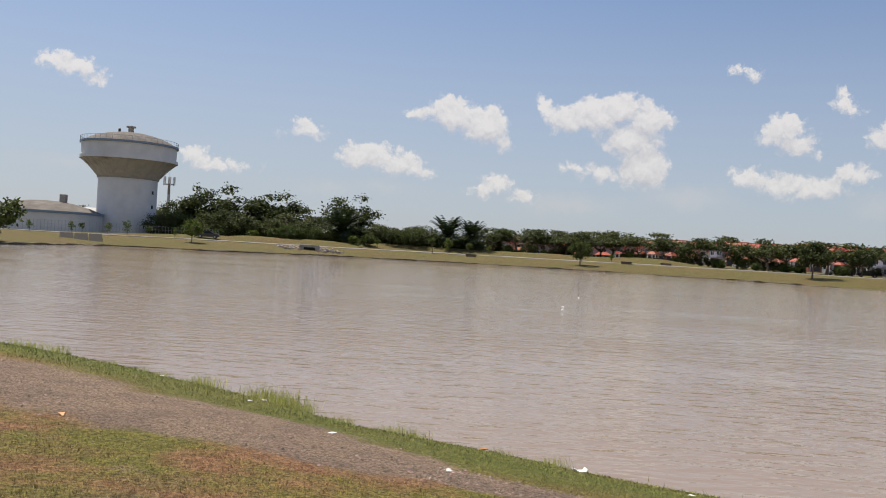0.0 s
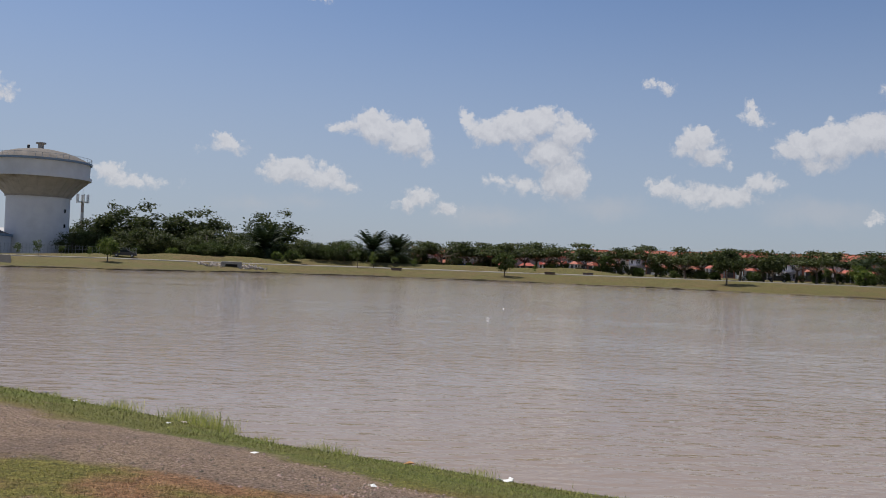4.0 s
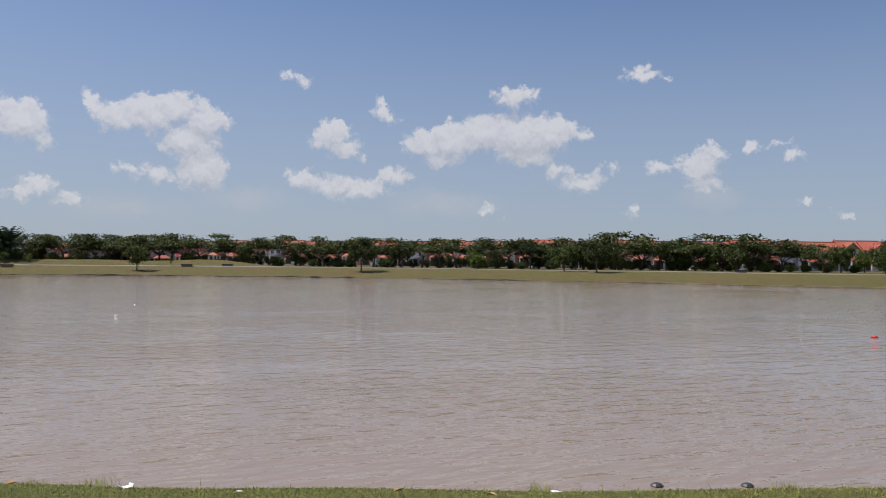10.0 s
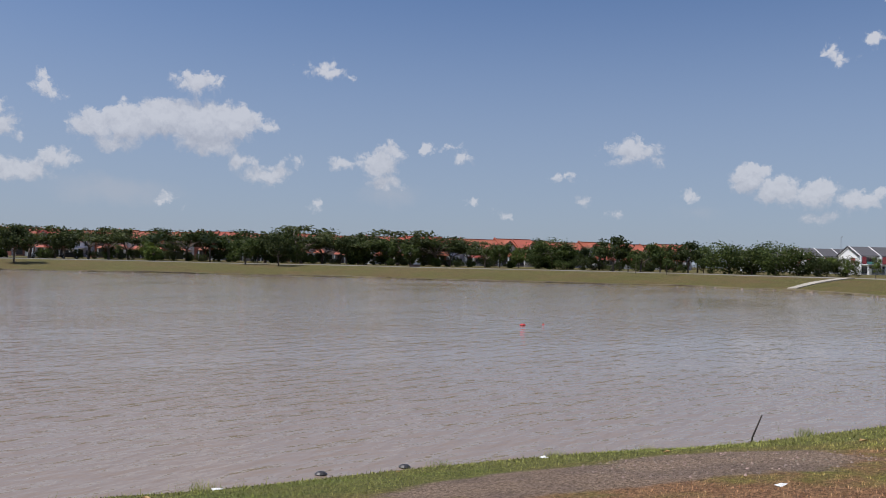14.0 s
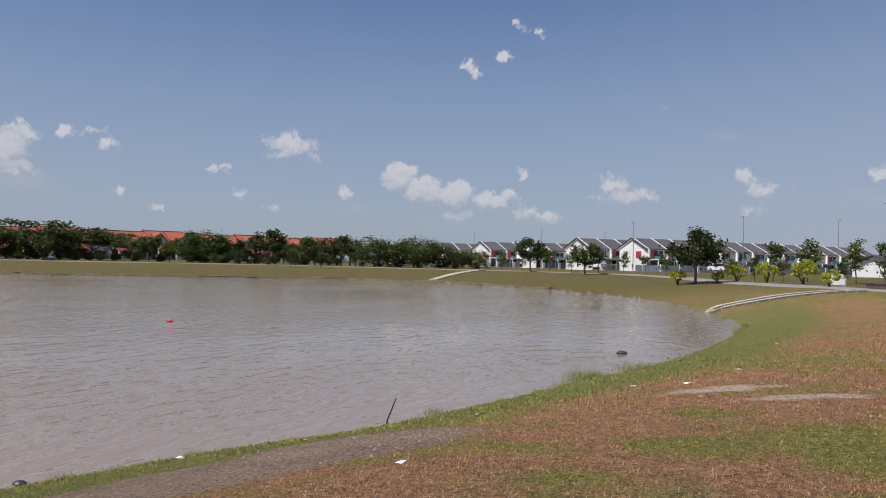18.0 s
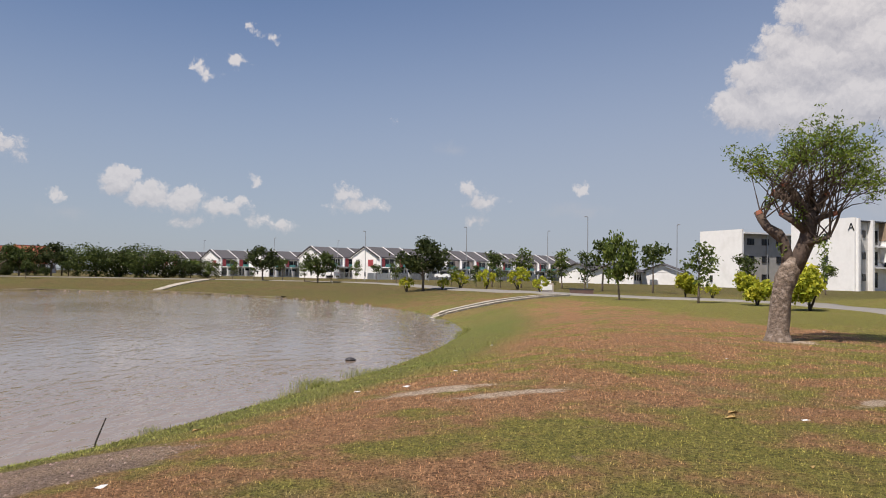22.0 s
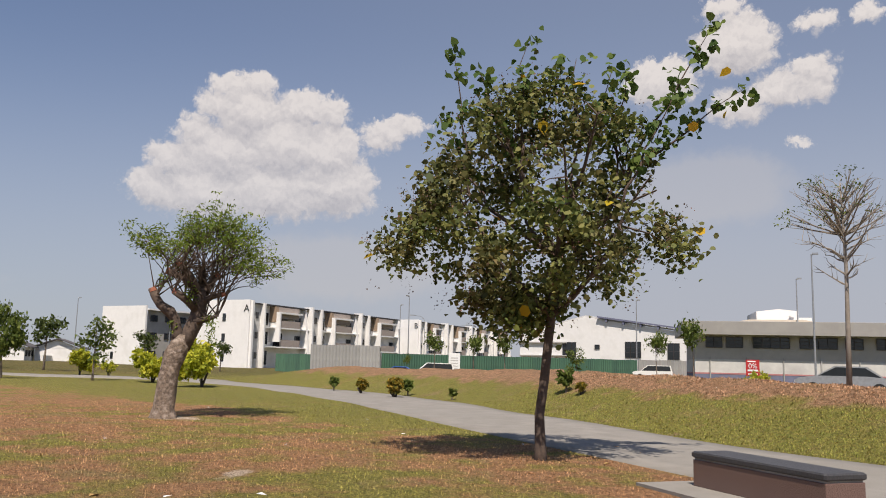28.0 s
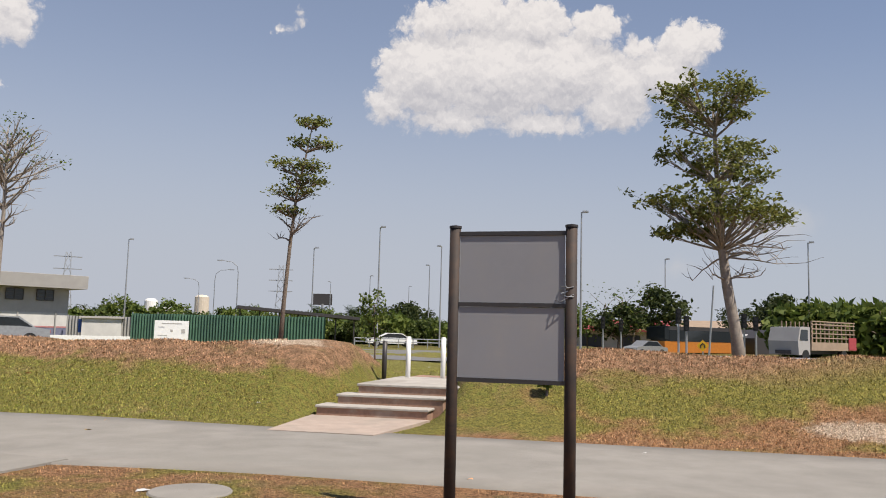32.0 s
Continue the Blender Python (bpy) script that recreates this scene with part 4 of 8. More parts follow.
def forest_tree(seed, h=11.0, w=4.2, mat="leaf_forest", open_top=False):
    rng = random.Random(seed)
    g, tips = Geo(), []
    pts, rad, d = limb(rng, (0, 0, -0.3), (0, 0, 1), h * 0.55, 0.28, 0.16, 0.05)
    g.tube(pts, rad)
    for _ in range(11):
        s = rng.uniform(0.35, 1.0)
        a = rng.uniform(0, math.tau)
        base = pts[0].lerp(pts[-1], s)
        q, r, _ = limb(rng, base, (math.cos(a), math.sin(a), rng.uniform(0.3, 1.3)), rng.uniform(0.6, 1.0) * w, 0.09, 0.02, 0.15)
        g.tube(q, r, 5)
        tips += [q[-1], q[-2]]
    cl = []
    for _ in range(46 if not open_top else 26):
        a, z = rng.uniform(0, math.tau), rng.uniform(0.12, 1.0)
        k = w * (0.55 + 0.5 * rng.random()) * math.sqrt(max(0.05, 1 - (1.35 * z - 0.5) ** 2))
        cl.append((k * math.cos(a), k * math.sin(a), h * z))
    cl += [tuple(t) for t in tips]
    cl += [(rng.gauss(0, 0.5) * w, rng.gauss(0, 0.5) * w, h * rng.uniform(0.06, 0.5)) for _ in range(14)]
    return plant("tree", "dark green leafy tree at the edge of the wood", g, leaves("crown", cl, 85, w * 0.16, 0.34, mat, seed, 0.75), "bark_dark")


def rain_tree(seed, h=6.6, w=5.2, mat="leaf_rain"):
    rng = random.Random(seed)
    g, cl = Geo(), []
    pts, rad, d = limb(rng, (0, 0, -0.3), (rng.gauss(0, 0.08), rng.gauss(0, 0.08), 1), h * 0.36, 0.24, 0.18, 0.06)
    g.tube(pts, rad)
    for k in range(7):
        a = k * math.tau / 7 + rng.uniform(-0.3, 0.3)
        q, r, d2 = limb(rng, pts[-1], (math.cos(a), math.sin(a), rng.uniform(0.5, 1.2)), w * rng.uniform(0.65, 0.95), 0.11, 0.04, 0.12, rise=0.03)
        g.tube(q, r, 6)
        for _ in range(5):
            b = a + rng.uniform(-0.9, 0.9)
            base = q[rng.choice((2, 3, 4, 5))]
            q2, r2, _ = limb(rng, base, (math.cos(b), math.sin(b), rng.uniform(0.1, 0.7)), w * rng.uniform(0.25, 0.5), 0.04, 0.012, 0.15)
            g.tube(q2, r2, 4)
            cl += [q2[-1], q2[-2], q2[3], q2[-1] + Vector((rng.gauss(0, 0.5), rng.gauss(0, 0.5), -rng.uniform(0.3, 1.1)))]
    cl = [(min(max(p.x, -w), w), min(max(p.y, -w), w), min(max(p.z, h * 0.60), h * 0.98 - 0.09 * (p.x ** 2 + p.y ** 2) / w)) for p in cl]
    return plant("rain_tree", "umbrella-shaped rain tree with a spreading feathery crown", g, leaves("crown", cl, 17, 0.55, 0.33, mat, seed, 0.42, flat=0.5), "bark")


def young_tree(seed, h=4.5, w=1.2, mat="leaf_mid", label="slender young street tree with a small loose crown", dense=26, base=0.4, bark="bark"):
    rng = random.Random(seed)
    g, cl = Geo(), []
    pts, rad, d = limb(rng, (0, 0, -0.2), (0, 0, 1), h * 0.85, 0.06 + 0.008 * h, 0.02, 0.04, 6)
    g.tube(pts, rad, 6)
    for _ in range(12):
        s, a = rng.uniform(base, 1), rng.uniform(0, math.tau)
        q, r, _ = limb(rng, pts[0].lerp(pts[-1], s), (math.cos(a), math.sin(a), rng.uniform(0.3, 1.2)), w * rng.uniform(0.5, 1.0), 0.025, 0.008, 0.15)
        g.tube(q, r, 4)
        cl += [q[-1], q[3]]
    return plant("young_tree", label, g, leaves("crown", [tuple(c) for c in cl], dense, w * 0.2, 0.20, mat, seed, 0.8), bark)


def round_tree(seed, h=4.6, w=2.0, mat="leaf_mid", label="bushy round-headed tree on the bank", stem=0.3, leaf=0.26, dense=44):
    rng = random.Random(seed)
    g, cl = Geo(), []
    pts, rad, d = limb(rng, (0, 0, -0.2), (0, 0, 1), h * 0.6, 0.13, 0.07, 0.05)
    g.tube(pts, rad, 8)
    for _ in range(10):
        a = rng.uniform(0, math.tau)
        q, r, _ = limb(rng, pts[0].lerp(pts[-1], rng.uniform(0.5, 1)), (math.cos(a), math.sin(a), rng.uniform(0.2, 1.0)), w * 0.8, 0.05, 0.012, 0.15)
        g.tube(q, r, 5)
    for _ in range(44):
        u = Vector((rng.gauss(0, 1), rng.gauss(0, 1), rng.gauss(0, 1))).normalized() * rng.uniform(0.55, 1.0)
        cl.append((u.x * w, u.y * w, h * (stem + 1) / 2 + u.z * h * (1 - stem) / 2))
    return plant("tree", label, g, leaves("crown", cl, dense, w * 0.15, leaf, mat, seed, 0.8), "bark")


def bush(seed, h=1.6, w=0.9, mat="leaf_yellow", label="clipped yellow-green ornamental bush", blobs=1):
    rng = random.Random(seed)
    g, cl = Geo(), []
    for k in range(3):
        q, r, _ = limb(rng, (0, 0, -0.1), (rng.gauss(0, 0.3), rng.gauss(0, 0.3), 1), h * 0.6, 0.06, 0.03, 0.1)
        g.tube(q, r, 6)
    for b in range(blobs):
        c = Vector((0, 0, h * 0.62)) if blobs == 1 else Vector((rng.uniform(-0.6, 0.6) * w, rng.uniform(-0.6, 0.6) * w, h * (0.4 + 0.42 * b / (blobs - 1))))
        s = 1.0 if blobs == 1 else 0.62
        for _ in range(34):
            u = Vector((rng.gauss(0, 1), rng.gauss(0, 1), rng.gauss(0, 1))).normalized() * rng.uniform(0.75, 1.0)
            cl.append((c.x + u.x * w * s, c.y + u.y * w * s, c.z + u.z * h * 0.36 * (s if blobs > 1 else 1)))
    root = thing("bush", label, "bush")
    part("stem", g, "bark_dark", root, smooth=True)
    part("foliage", leaves("foliage", cl, 30, w * 0.1, 0.13, mat, seed, 0.9), None, root)
    return root


def palm(seed, h=5.0, frond=3.6, count=26, label="dense dark oil palm with arching fronds", stem=0.3):
    rng = random.Random(seed)
    g = Geo()
    g.tube([(0, 0, -0.3), (0.05, 0, h * 0.5), (0, 0.05, h)], [stem, stem * 0.85, stem * 0.8], 9)
    root = thing("palm_tree", label, "palm tree")
    part("trunk", g, "bark_dark", root, smooth=True)
    V, Q = [], []
    for k in range(count):
        a, up = k * 2.4, rng.uniform(0.1, 2.6)
        d = Vector((math.cos(a), math.sin(a), up)).normalized()
        p = Vector((0, 0, h))
        side = Vector((-math.sin(a), math.cos(a), 0))
        n = 12
        for i in range(n):
            d = (d + Vector((0, 0, -0.03 - 0.010 * i))).normalized()
            q = p + d * frond / n
            wide = 0.8 * math.sin(math.pi * (i + 0.8) / (n + 1.2)) ** 0.6
            for s in (-1, 1):
                tip = p + (side * s * wide + d * 0.28 + Vector((0, 0, -0.18 * wide)))
                b = len(V)
                V += [tuple(p), tuple(p.lerp(q, 0.62)), tuple(tip + d * 0.05), tuple(tip)]
                Q.append((b, b + 1, b + 2, b + 3))
            p = q
    part("crown", array_mesh("crown", V, Q, M["leaf_palm"]), None, root)
    return root


PARK = {}


def put(kind, az, r, scale=1.0, turn=None, z=None, label="", group="", rng=random.Random(5)):
    """A copy of a built plant or thing at a place on the plan."""
    x, y = P(az, r)
    spin = rng.uniform(0, 360) if turn is None else turn
    s = scale if isinstance(scale, tuple) else (scale, scale, scale)
    m = pose(x, y, hz(x, y) if z is None else z, 0, 0, spin) @ Matrix.Diagonal((*s, 1))
    if kind in FRESH:
        FRESH.discard(kind)
        ob = KIND[kind]
        ob.matrix_basis = m
    else:
        ob = copy_thing(KIND[kind], m)
    return tagged(ob, label, "", group)


KIND = {}
for k in range(4):
    KIND["forest%d" % k] = forest_tree(20 + k, 11.0 + 0.5 * k, 4.2 - 0.2 * k, ("leaf_forest", "leaf_rain", "leaf_forest", "leaf_mid")[k], k == 2)
for k in range(4):
    KIND["rain%d" % k] = rain_tree(40 + k, 6.4 + 0.3 * k, 5.4 - 0.4 * k, ("leaf_rain", "leaf_rain", "leaf_forest", "leaf_rain")[k])
for k in range(3):
    KIND["young%d" % k] = young_tree(60 + k, 4.5, 1.25, ("leaf_mid", "leaf_bright", "leaf_mid")[k])
for k in range(3):
    KIND["round%d" % k] = round_tree(70 + k, 4.6, 2.1, ("leaf_mid", "leaf_bright", "leaf_forest")[k])
KIND["shrub0"] = round_tree(81, 2.0, 1.2, "leaf_bright", "low leafy green shrub in the grass", 0.02)
KIND["shrub1"] = round_tree(82, 2.6, 1.6, "leaf_mid", "spreading shrub by the house fronts", 0.02)
KIND["bush0"] = bush(90, 1.7, 0.85)
KIND["bush1"] = bush(91, 1.8, 0.95, "leaf_yellow", "yellow bush clipped into rounded tiers", 4)
KIND["croton"] = bush(92, 0.9, 0.32, "leaf_croton", "small croton shrub with orange and green leaves")
KIND["light0"] = young_tree(97, 4.3, 1.35, "leaf_bright", "slim street tree with a flat light green crown", 24, 0.72)
KIND["light1"] = young_tree(98, 4.3, 1.2, "leaf_bright", "slim street tree with a flat light green crown", 22, 0.78)
KIND["sparse"] = young_tree(99, 6.0, 2.5, "leaf_bright", "sparse pale-leaved roadside tree", 9, 0.3)
KIND["sprig"] = young_tree(93, 1.2, 0.35, "leaf_bright", "small staked sapling on the grass bank", 12)
KIND["palm0"] = palm(95, 2.0, 5.6, 90)
for k in range(3):
    KIND["mass%d" % k] = round_tree(84 + k, 5.0, 3.1, ("leaf_rain", "leaf_forest", "leaf_mid")[k], "dense leafy tree that is clothed to the ground", 0.0, 0.2, 95)
KIND["palm1"] = palm(96, 3.2, 2.6, 16, "coconut palm with feathered fronds", 0.16)
FRESH = set(KIND)
TALL = {k: max(float(np.percentile([v.co.z for v in o.data.vertices], 96)) for o in ob.children) for k, ob in KIND.items()}


def grow(kind, az, el, r, wide=1.0, least=0.0, label="", group=""):
    """A plant whose top reaches the elevation el as seen from the viewer."""
    x, y = P(az, r)
    s = (EYE + r * math.tan(radians(el)) - hz(x, y)) / TALL[kind]
    w = max(s, least) * wide
    return put(kind, az, r, (w, w, s), label=label, group=group)


FOREST = "trees of the wood"
RAIN = "rain trees along the road"
BANK = "young trees on the far bank"
STREET = "young street trees"

# the wood beside the water tower
for az, el, r, k in [(-18.3, 1.4, 212, 1), (-17.4, 2.0, 214, 0), (-16.2, 2.75, 216, 2), (-15.0, 2.75, 215, 2), (-13.4, 2.7, 213, 0), (-12.2, 2.55, 216, 3), (-11.3, 2.55, 214, 2),
                     (-10.3, 2.45, 212, 2), (-9.2, 1.9, 210, 1), (-8.2, 2.1, 213, 3), (-7.1, 2.35, 212, 0), (-5.9, 2.7, 214, 2), (-4.7, 2.1, 212, 1), (-3.6, 1.65, 210, 0),
                     (-2.5, 1.5, 212, 1), (-1.4, 1.5, 210, 3), (-0.4, 1.35, 214, 0), (1.9, 1.2, 214, 0), (3.2, 1.2, 215, 1),
                     (-17.6, 1.2, 200, 3), (-16.4, 1.4, 198, 0), (-15.2, 1.5, 199, 1), (-14.0, 1.4, 198, 0), (-12.7, 1.5, 199, 3), (-11.5, 1.4, 200, 1), (-10.2, 1.35, 199, 0),
                     (-9.0, 1.25, 200, 1), (-7.8, 1.5, 201, 0), (-6.6, 1.4, 200, 3), (-5.4, 1.4, 200, 1), (-4.2, 1.3, 200, 0), (-3.0, 1.15, 201, 1), (-1.8, 1.0, 202, 0), (-24.2, 2.0, 262, 1), (-23.4, 1.8, 262, 0)]:
    grow("forest%d" % k, az, el * 0.9, r, 1.3, 0.7, group=FOREST)
for az, el, r, k in [(-14.2, 1.5, 194, 2), (-9.8, 1.6, 196, 0), (-3.4, 1.25, 196, 1), (-2.0, 1.2, 197, 3), (-12.0, 1.1, 195, 1)]:
    grow("rain%d" % k, az, el, r, 1.1, group=FOREST)
for az, el in ((0.9, 1.95), (2.6, 1.5), (-6.4, 1.7)):
    grow("palm0", az, el, 194, 0.9, group="oil palms")
for az, r, s, k in [(-12.4, 186, 0.8, 0), (-11.0, 186, 0.7, 1), (-9.6, 187, 0.8, 1), (-5.6, 187, 0.75, 0), (-4.6, 187, 0.9, 1), (-14.6, 186, 0.8, 1), (-17.0, 187, 0.9, 0)]:
    put("shrub%d" % k, az, r, s * 1.2, group=FOREST)

# undergrowth that closes the foot of the wood and of the tree rows
sow = random.Random(208)
for k in range(44):
    az = -18.4 + 0.5 * k + sow.uniform(-0.2, 0.2)
    grow("mass%d" % (k % 3), az, sow.uniform(0.35, 1.15) * (1.0 if az < 0 else 0.75), 192 + sow.uniform(-2, 5), sow.uniform(0.9, 1.35), 0.5, group=FOREST)
for k in range(96):
    az = 4.0 + 0.68 * k + sow.uniform(-0.3, 0.3)
    if az > 69 or (sow.random() < 0.36 and az < 60):
        continue
    tall = sow.choice((0.02, 0.12, 0.25, 0.4, 0.7))
    grow("mass%d" % sow.randrange(3), az, tall, (206 if az < 60 else 190) + sow.uniform(-3, 12), sow.uniform(0.75, 1.2), 0.45, group=RAIN)
for az, el, r, w in ((71.4, 1.15, 176, 1.3), (72.8, 1.25, 178, 1.4), (74.2, 1.2, 175, 1.3), (75.6, 1.2, 177, 1.3), (76.7, 0.9, 174, 1.1), (59.8, 1.2, 196, 1.3), (61.0, 1.05, 198, 1.2), (58.8, 0.95, 197, 1.1), (78.3, 0.8, 176, 1.0), (70.2, 0.8, 182, 1.1)):
    grow("mass%d" % (int(az) % 3), az, el, r, w, 0.7, group=RAIN)

for az, el in ((1.0, 1.35), (2.7, 1.1), (0.0, 1.0)):
    grow("forest0", az, el, 200, 1.1, 0.6, group=FOREST)

# rain trees in front of the red-roofed terraces
for k, az in enumerate([3.6, 4.5, 5.7, 6.7, 7.5, 8.3, 9.1, 9.8, 10.6, 11.4, 12.2, 13.0, 13.9, 15.6, 16.5, 18.0, 20.3, 22.2, 23.3, 24.4, 25.6, 27.1, 29.0, 30.2, 31.4, 34.1, 35.0, 36.0, 37.1, 38.8, 40.1, 41.3, 42.5, 43.9, 45.1, 46.8, 49.1, 50.9, 51.8, 52.7, 54.0]):
    r = 212 + 6 * math.sin(k * 2.1)
    el = (1.42 if az < 10 else 1.5) + 0.16 * math.sin(k * 1.7)
    el -= 0.14 if k % 5 == 3 else 0
    el = {42.5: 2.0, 43.9: 1.75, 49.1: 1.95}.get(az, el)
    grow("rain%d" % (k % 4), az, el, r, 1.28 - 0.2 * (k % 3 == 1), group=RAIN)
for az, el, r, kind in [(38.2, 1.95, 300, "forest1"), (40.0, 1.85, 300, "forest3"), (41.2, 2.0, 300, "forest1"), (41.9, 2.0, 250, "forest0"), (17.0, 0.9, 205, "round0"), (27.6, 1.2, 204, "round2"),
                        (32.6, 0.9, 203, "round1"), (37.6, 1.0, 204, "round0"), (39.6, 1.2, 203, "round0"), (45.6, 1.0, 204, "round2"), (47.0, 1.15, 204, "round0"), (50.0, 1.05, 202, "round0"),
                        (55.2, 1.15, 204, "rain0"), (56.2, 1.2, 200, "round0"), (57.5, 0.9, 198, "round1"), (58.8, 1.1, 200, "round2"), (60.0, 1.2, 200, "forest3"), (61.2, 1.0, 198, "round1"),
                        (62.5, 1.05, 198, "round0"), (65.7, 1.55, 186, "rain1"), (67.0, 1.35, 184, "round0"), (68.8, 1.1, 184, "round2"), (69.8, 1.0, 184, "round0"),
                        (77.2, 1.0, 176, "round1"),
                        (63.9, 1.3, 184, "round2"), (64.9, 1.0, 184, "round0"), (48.3, 1.2, 204, "round0"), (46.4, 1.1, 205, "shrub1")]:
    grow(kind, az, el - (0.3 if 70 < az < 78 else 0), r, 1.45 if 70 < az < 78 else 1.0, 0.7, group=RAIN)
for az in (62.0, 63.0, 60.8, 69.4, 36.5, 33.0):
    put("palm1", az, 194, 1.1, group="coconut palms")
for k, az in enumerate([3.5, 5.2, 7.6, 10.4, 13.2, 16.3, 19.2, 21.5, 24.0, 26.4, 30.2, 33.0, 35.2, 38.0, 40.6, 43.2, 46.0, 48.6, 51.8, 54.2, 57.0, 59.4, 66.4]):
    put("shrub%d" % (k % 2), az, 203 + 4 * math.sin(k * 3.3), 0.8 + 0.3 * math.sin(k * 1.3) ** 2, group="shrubs by the road")

# saplings on the far bank
for az, el, r, kind in [(-0.1, 0.55, 182, "young0"), (1.0, 0.6, 182, "young1"), (2.4, 0.5, 184, "young0"), (3.8, 0.45, 186, "young1"), (10.1, 0.75, 172, "round0"), (12.2, 0.35, 184, "young1"),
                        (24.8, 1.0, 165, "round2"), (30.7, 0.8, 178, "young0"), (32.9, 0.5, 178, "shrub0"), (38.8, 1.1, 165, "round0"), (41.0, 0.95, 160, "round2"),
                        (65.4, 0.9, 150, "young0"), (67.4, 0.7, 148, "young0"), (-21.5, 0.5, 170, "young1"), (-20.3, 0.75, 170, "young1"), (-19.0, 0.35, 172, "young0"), (-23.6, 0.45, 165, "young1"),
                        (-23.0, 0.35, 168, "young0"), (-26.0, 0.38, 160, "young1"), (-27.7, 1.3, 128, "round0"), (-16.3, 0.75, 160, "round1"), (-17.4, 0.4, 172, "young1"), (-5.2, 0.3, 185, "young1"), (-3.9, 0.35, 185, "young0")]:
    grow(kind, az, el, r, group=BANK)

# street trees and bushes at the head of the pond
for az, el, r, kind, label in [
        (92.8, 1.55, 94, "round2", "dark bushy tree beside the footpath"), (106.2, 2.6, 62, "round1", "full green tree with a thick trunk on the lawn"),
        (79.9, 1.1, 150, "young1", ""), (83.2, 1.2, 140, "young0", ""), (84.7, 1.1, 135, "young1", ""), (86.5, 1.15, 130, "young0", ""), (88.2, 1.3, 130, "young1", ""), (89.6, 0.9, 125, "young0", ""),
        (97.6, 2.05, 110, "young0", ""), (99.6, 2.5, 108, "young1", ""), (102.4, 2.5, 108, "young1", ""), (103.9, 1.7, 90, "young2", ""), (105.1, 3.1, 96, "young0", ""), (108.4, 2.85, 88, "young0", ""),
        (98.2, 0.95, 100, "young1", ""), (101.6, 0.6, 100, "young2", ""), (111.3, 3.2, 59, "young1", ""), (114.2, 2.0, 95, "young0", ""), (96.5, 0.8, 108, "young2", ""),
        (94.8, 1.0, 118, "young1", ""), (81.3, 1.0, 150, "young2", ""), (78.4, 0.9, 160, "young1", ""), (91.0, 1.2, 120, "young1", ""), (119.0, 1.4, 100, "young0", ""),
        (85.6, 1.3, 128, "round0", ""), (81.9, 1.15, 142, "round2", "")]:
    grow(kind, az, el, r, 0.62 if az == 106.2 else 1.0, 0.7, label, STREET)
for az, r, s, k in [(91.7, 94, 1.0, 0), (95.4, 96, 1.2, 0), (97.2, 92, 1.3, 0), (99.4, 92, 1.45, 0), (100.9, 78, 0.9, 0), (94.2, 94, 0.8, 0), (114.9, 57, 1.1, 1), (118.0, 48.5, 1.25, 1), (110.5, 74, 1.0, 1), (112.2, 70, 0.7, 0)]:
    put("bush%d" % k, az, r, s, group="clipped bushes by the path")


# ---- buildings across the water ----
def window(parent, x, y, z, w, h, cols=2, depth=0.12, frame_mat="frame_dark", bars=0):
    """A window in a wall that faces -y, its left foot at x, z; the frame is the part, each pane a sub-part."""
    g = Geo()
    t = 0.06
    g.box(x, y - depth, z, x + w, y + 0.05, z + t).box(x, y - depth, z + h - t, x + w, y + 0.05, z + h)
    for k in range(cols + 1):
        px = x + (w - t) * k / cols
        g.box(px, y - depth, z + t, px + t, y + 0.05, z + h - t)
    for k in range(bars):
        pz = z + h * (k + 1) / (bars + 1)
        g.box(x + t, y - depth * 0.7, pz - 0.03, x + w - t, y + 0.03, pz + 0.03)
    win = part("window", g, frame_mat, parent)
    for k in range(cols):
        a = x + t + (w - t) * k / cols
        part("pane", Geo().box(a, y - 0.05, z + t, a + (w - t) / cols - t, y - 0.02, z + h - t), "glass_dark", win)
    return win


def gable_roof(x0, x1, y0, y1, eave, ridge, thick=0.22):
    m = (y0 + y1) / 2
    return Geo().prism([(y0, eave), (m, ridge), (y1, eave), (y1, eave + thick), (m, ridge + thick), (y0, eave + thick)], 0, x0, x1)


def tile_courses(x0, x1, y0, y1, eave, ridge, mat, parent, step=0.9):
    """Raised courses down the front slope of a roof."""
    m = (y0 + y1) / 2
    g = Geo()
    n = int((x1 - x0) / step)
    for k in range(n):
        x = x0 + (k + 0.5) * (x1 - x0) / n
        g.add([(x - 0.12, y0 - 0.02, eave + 0.22), (x + 0.12, y0 - 0.02, eave + 0.22), (x + 0.12, m, ridge + 0.22), (x - 0.12, m, ridge + 0.22),
               (x, y0 - 0.02, eave + 0.32), (x, m, ridge + 0.32)], [(0, 4, 5, 3), (4, 1, 2, 5), (0, 1, 4), (2, 3, 5)])
    part("tile_rib", g, mat, parent)


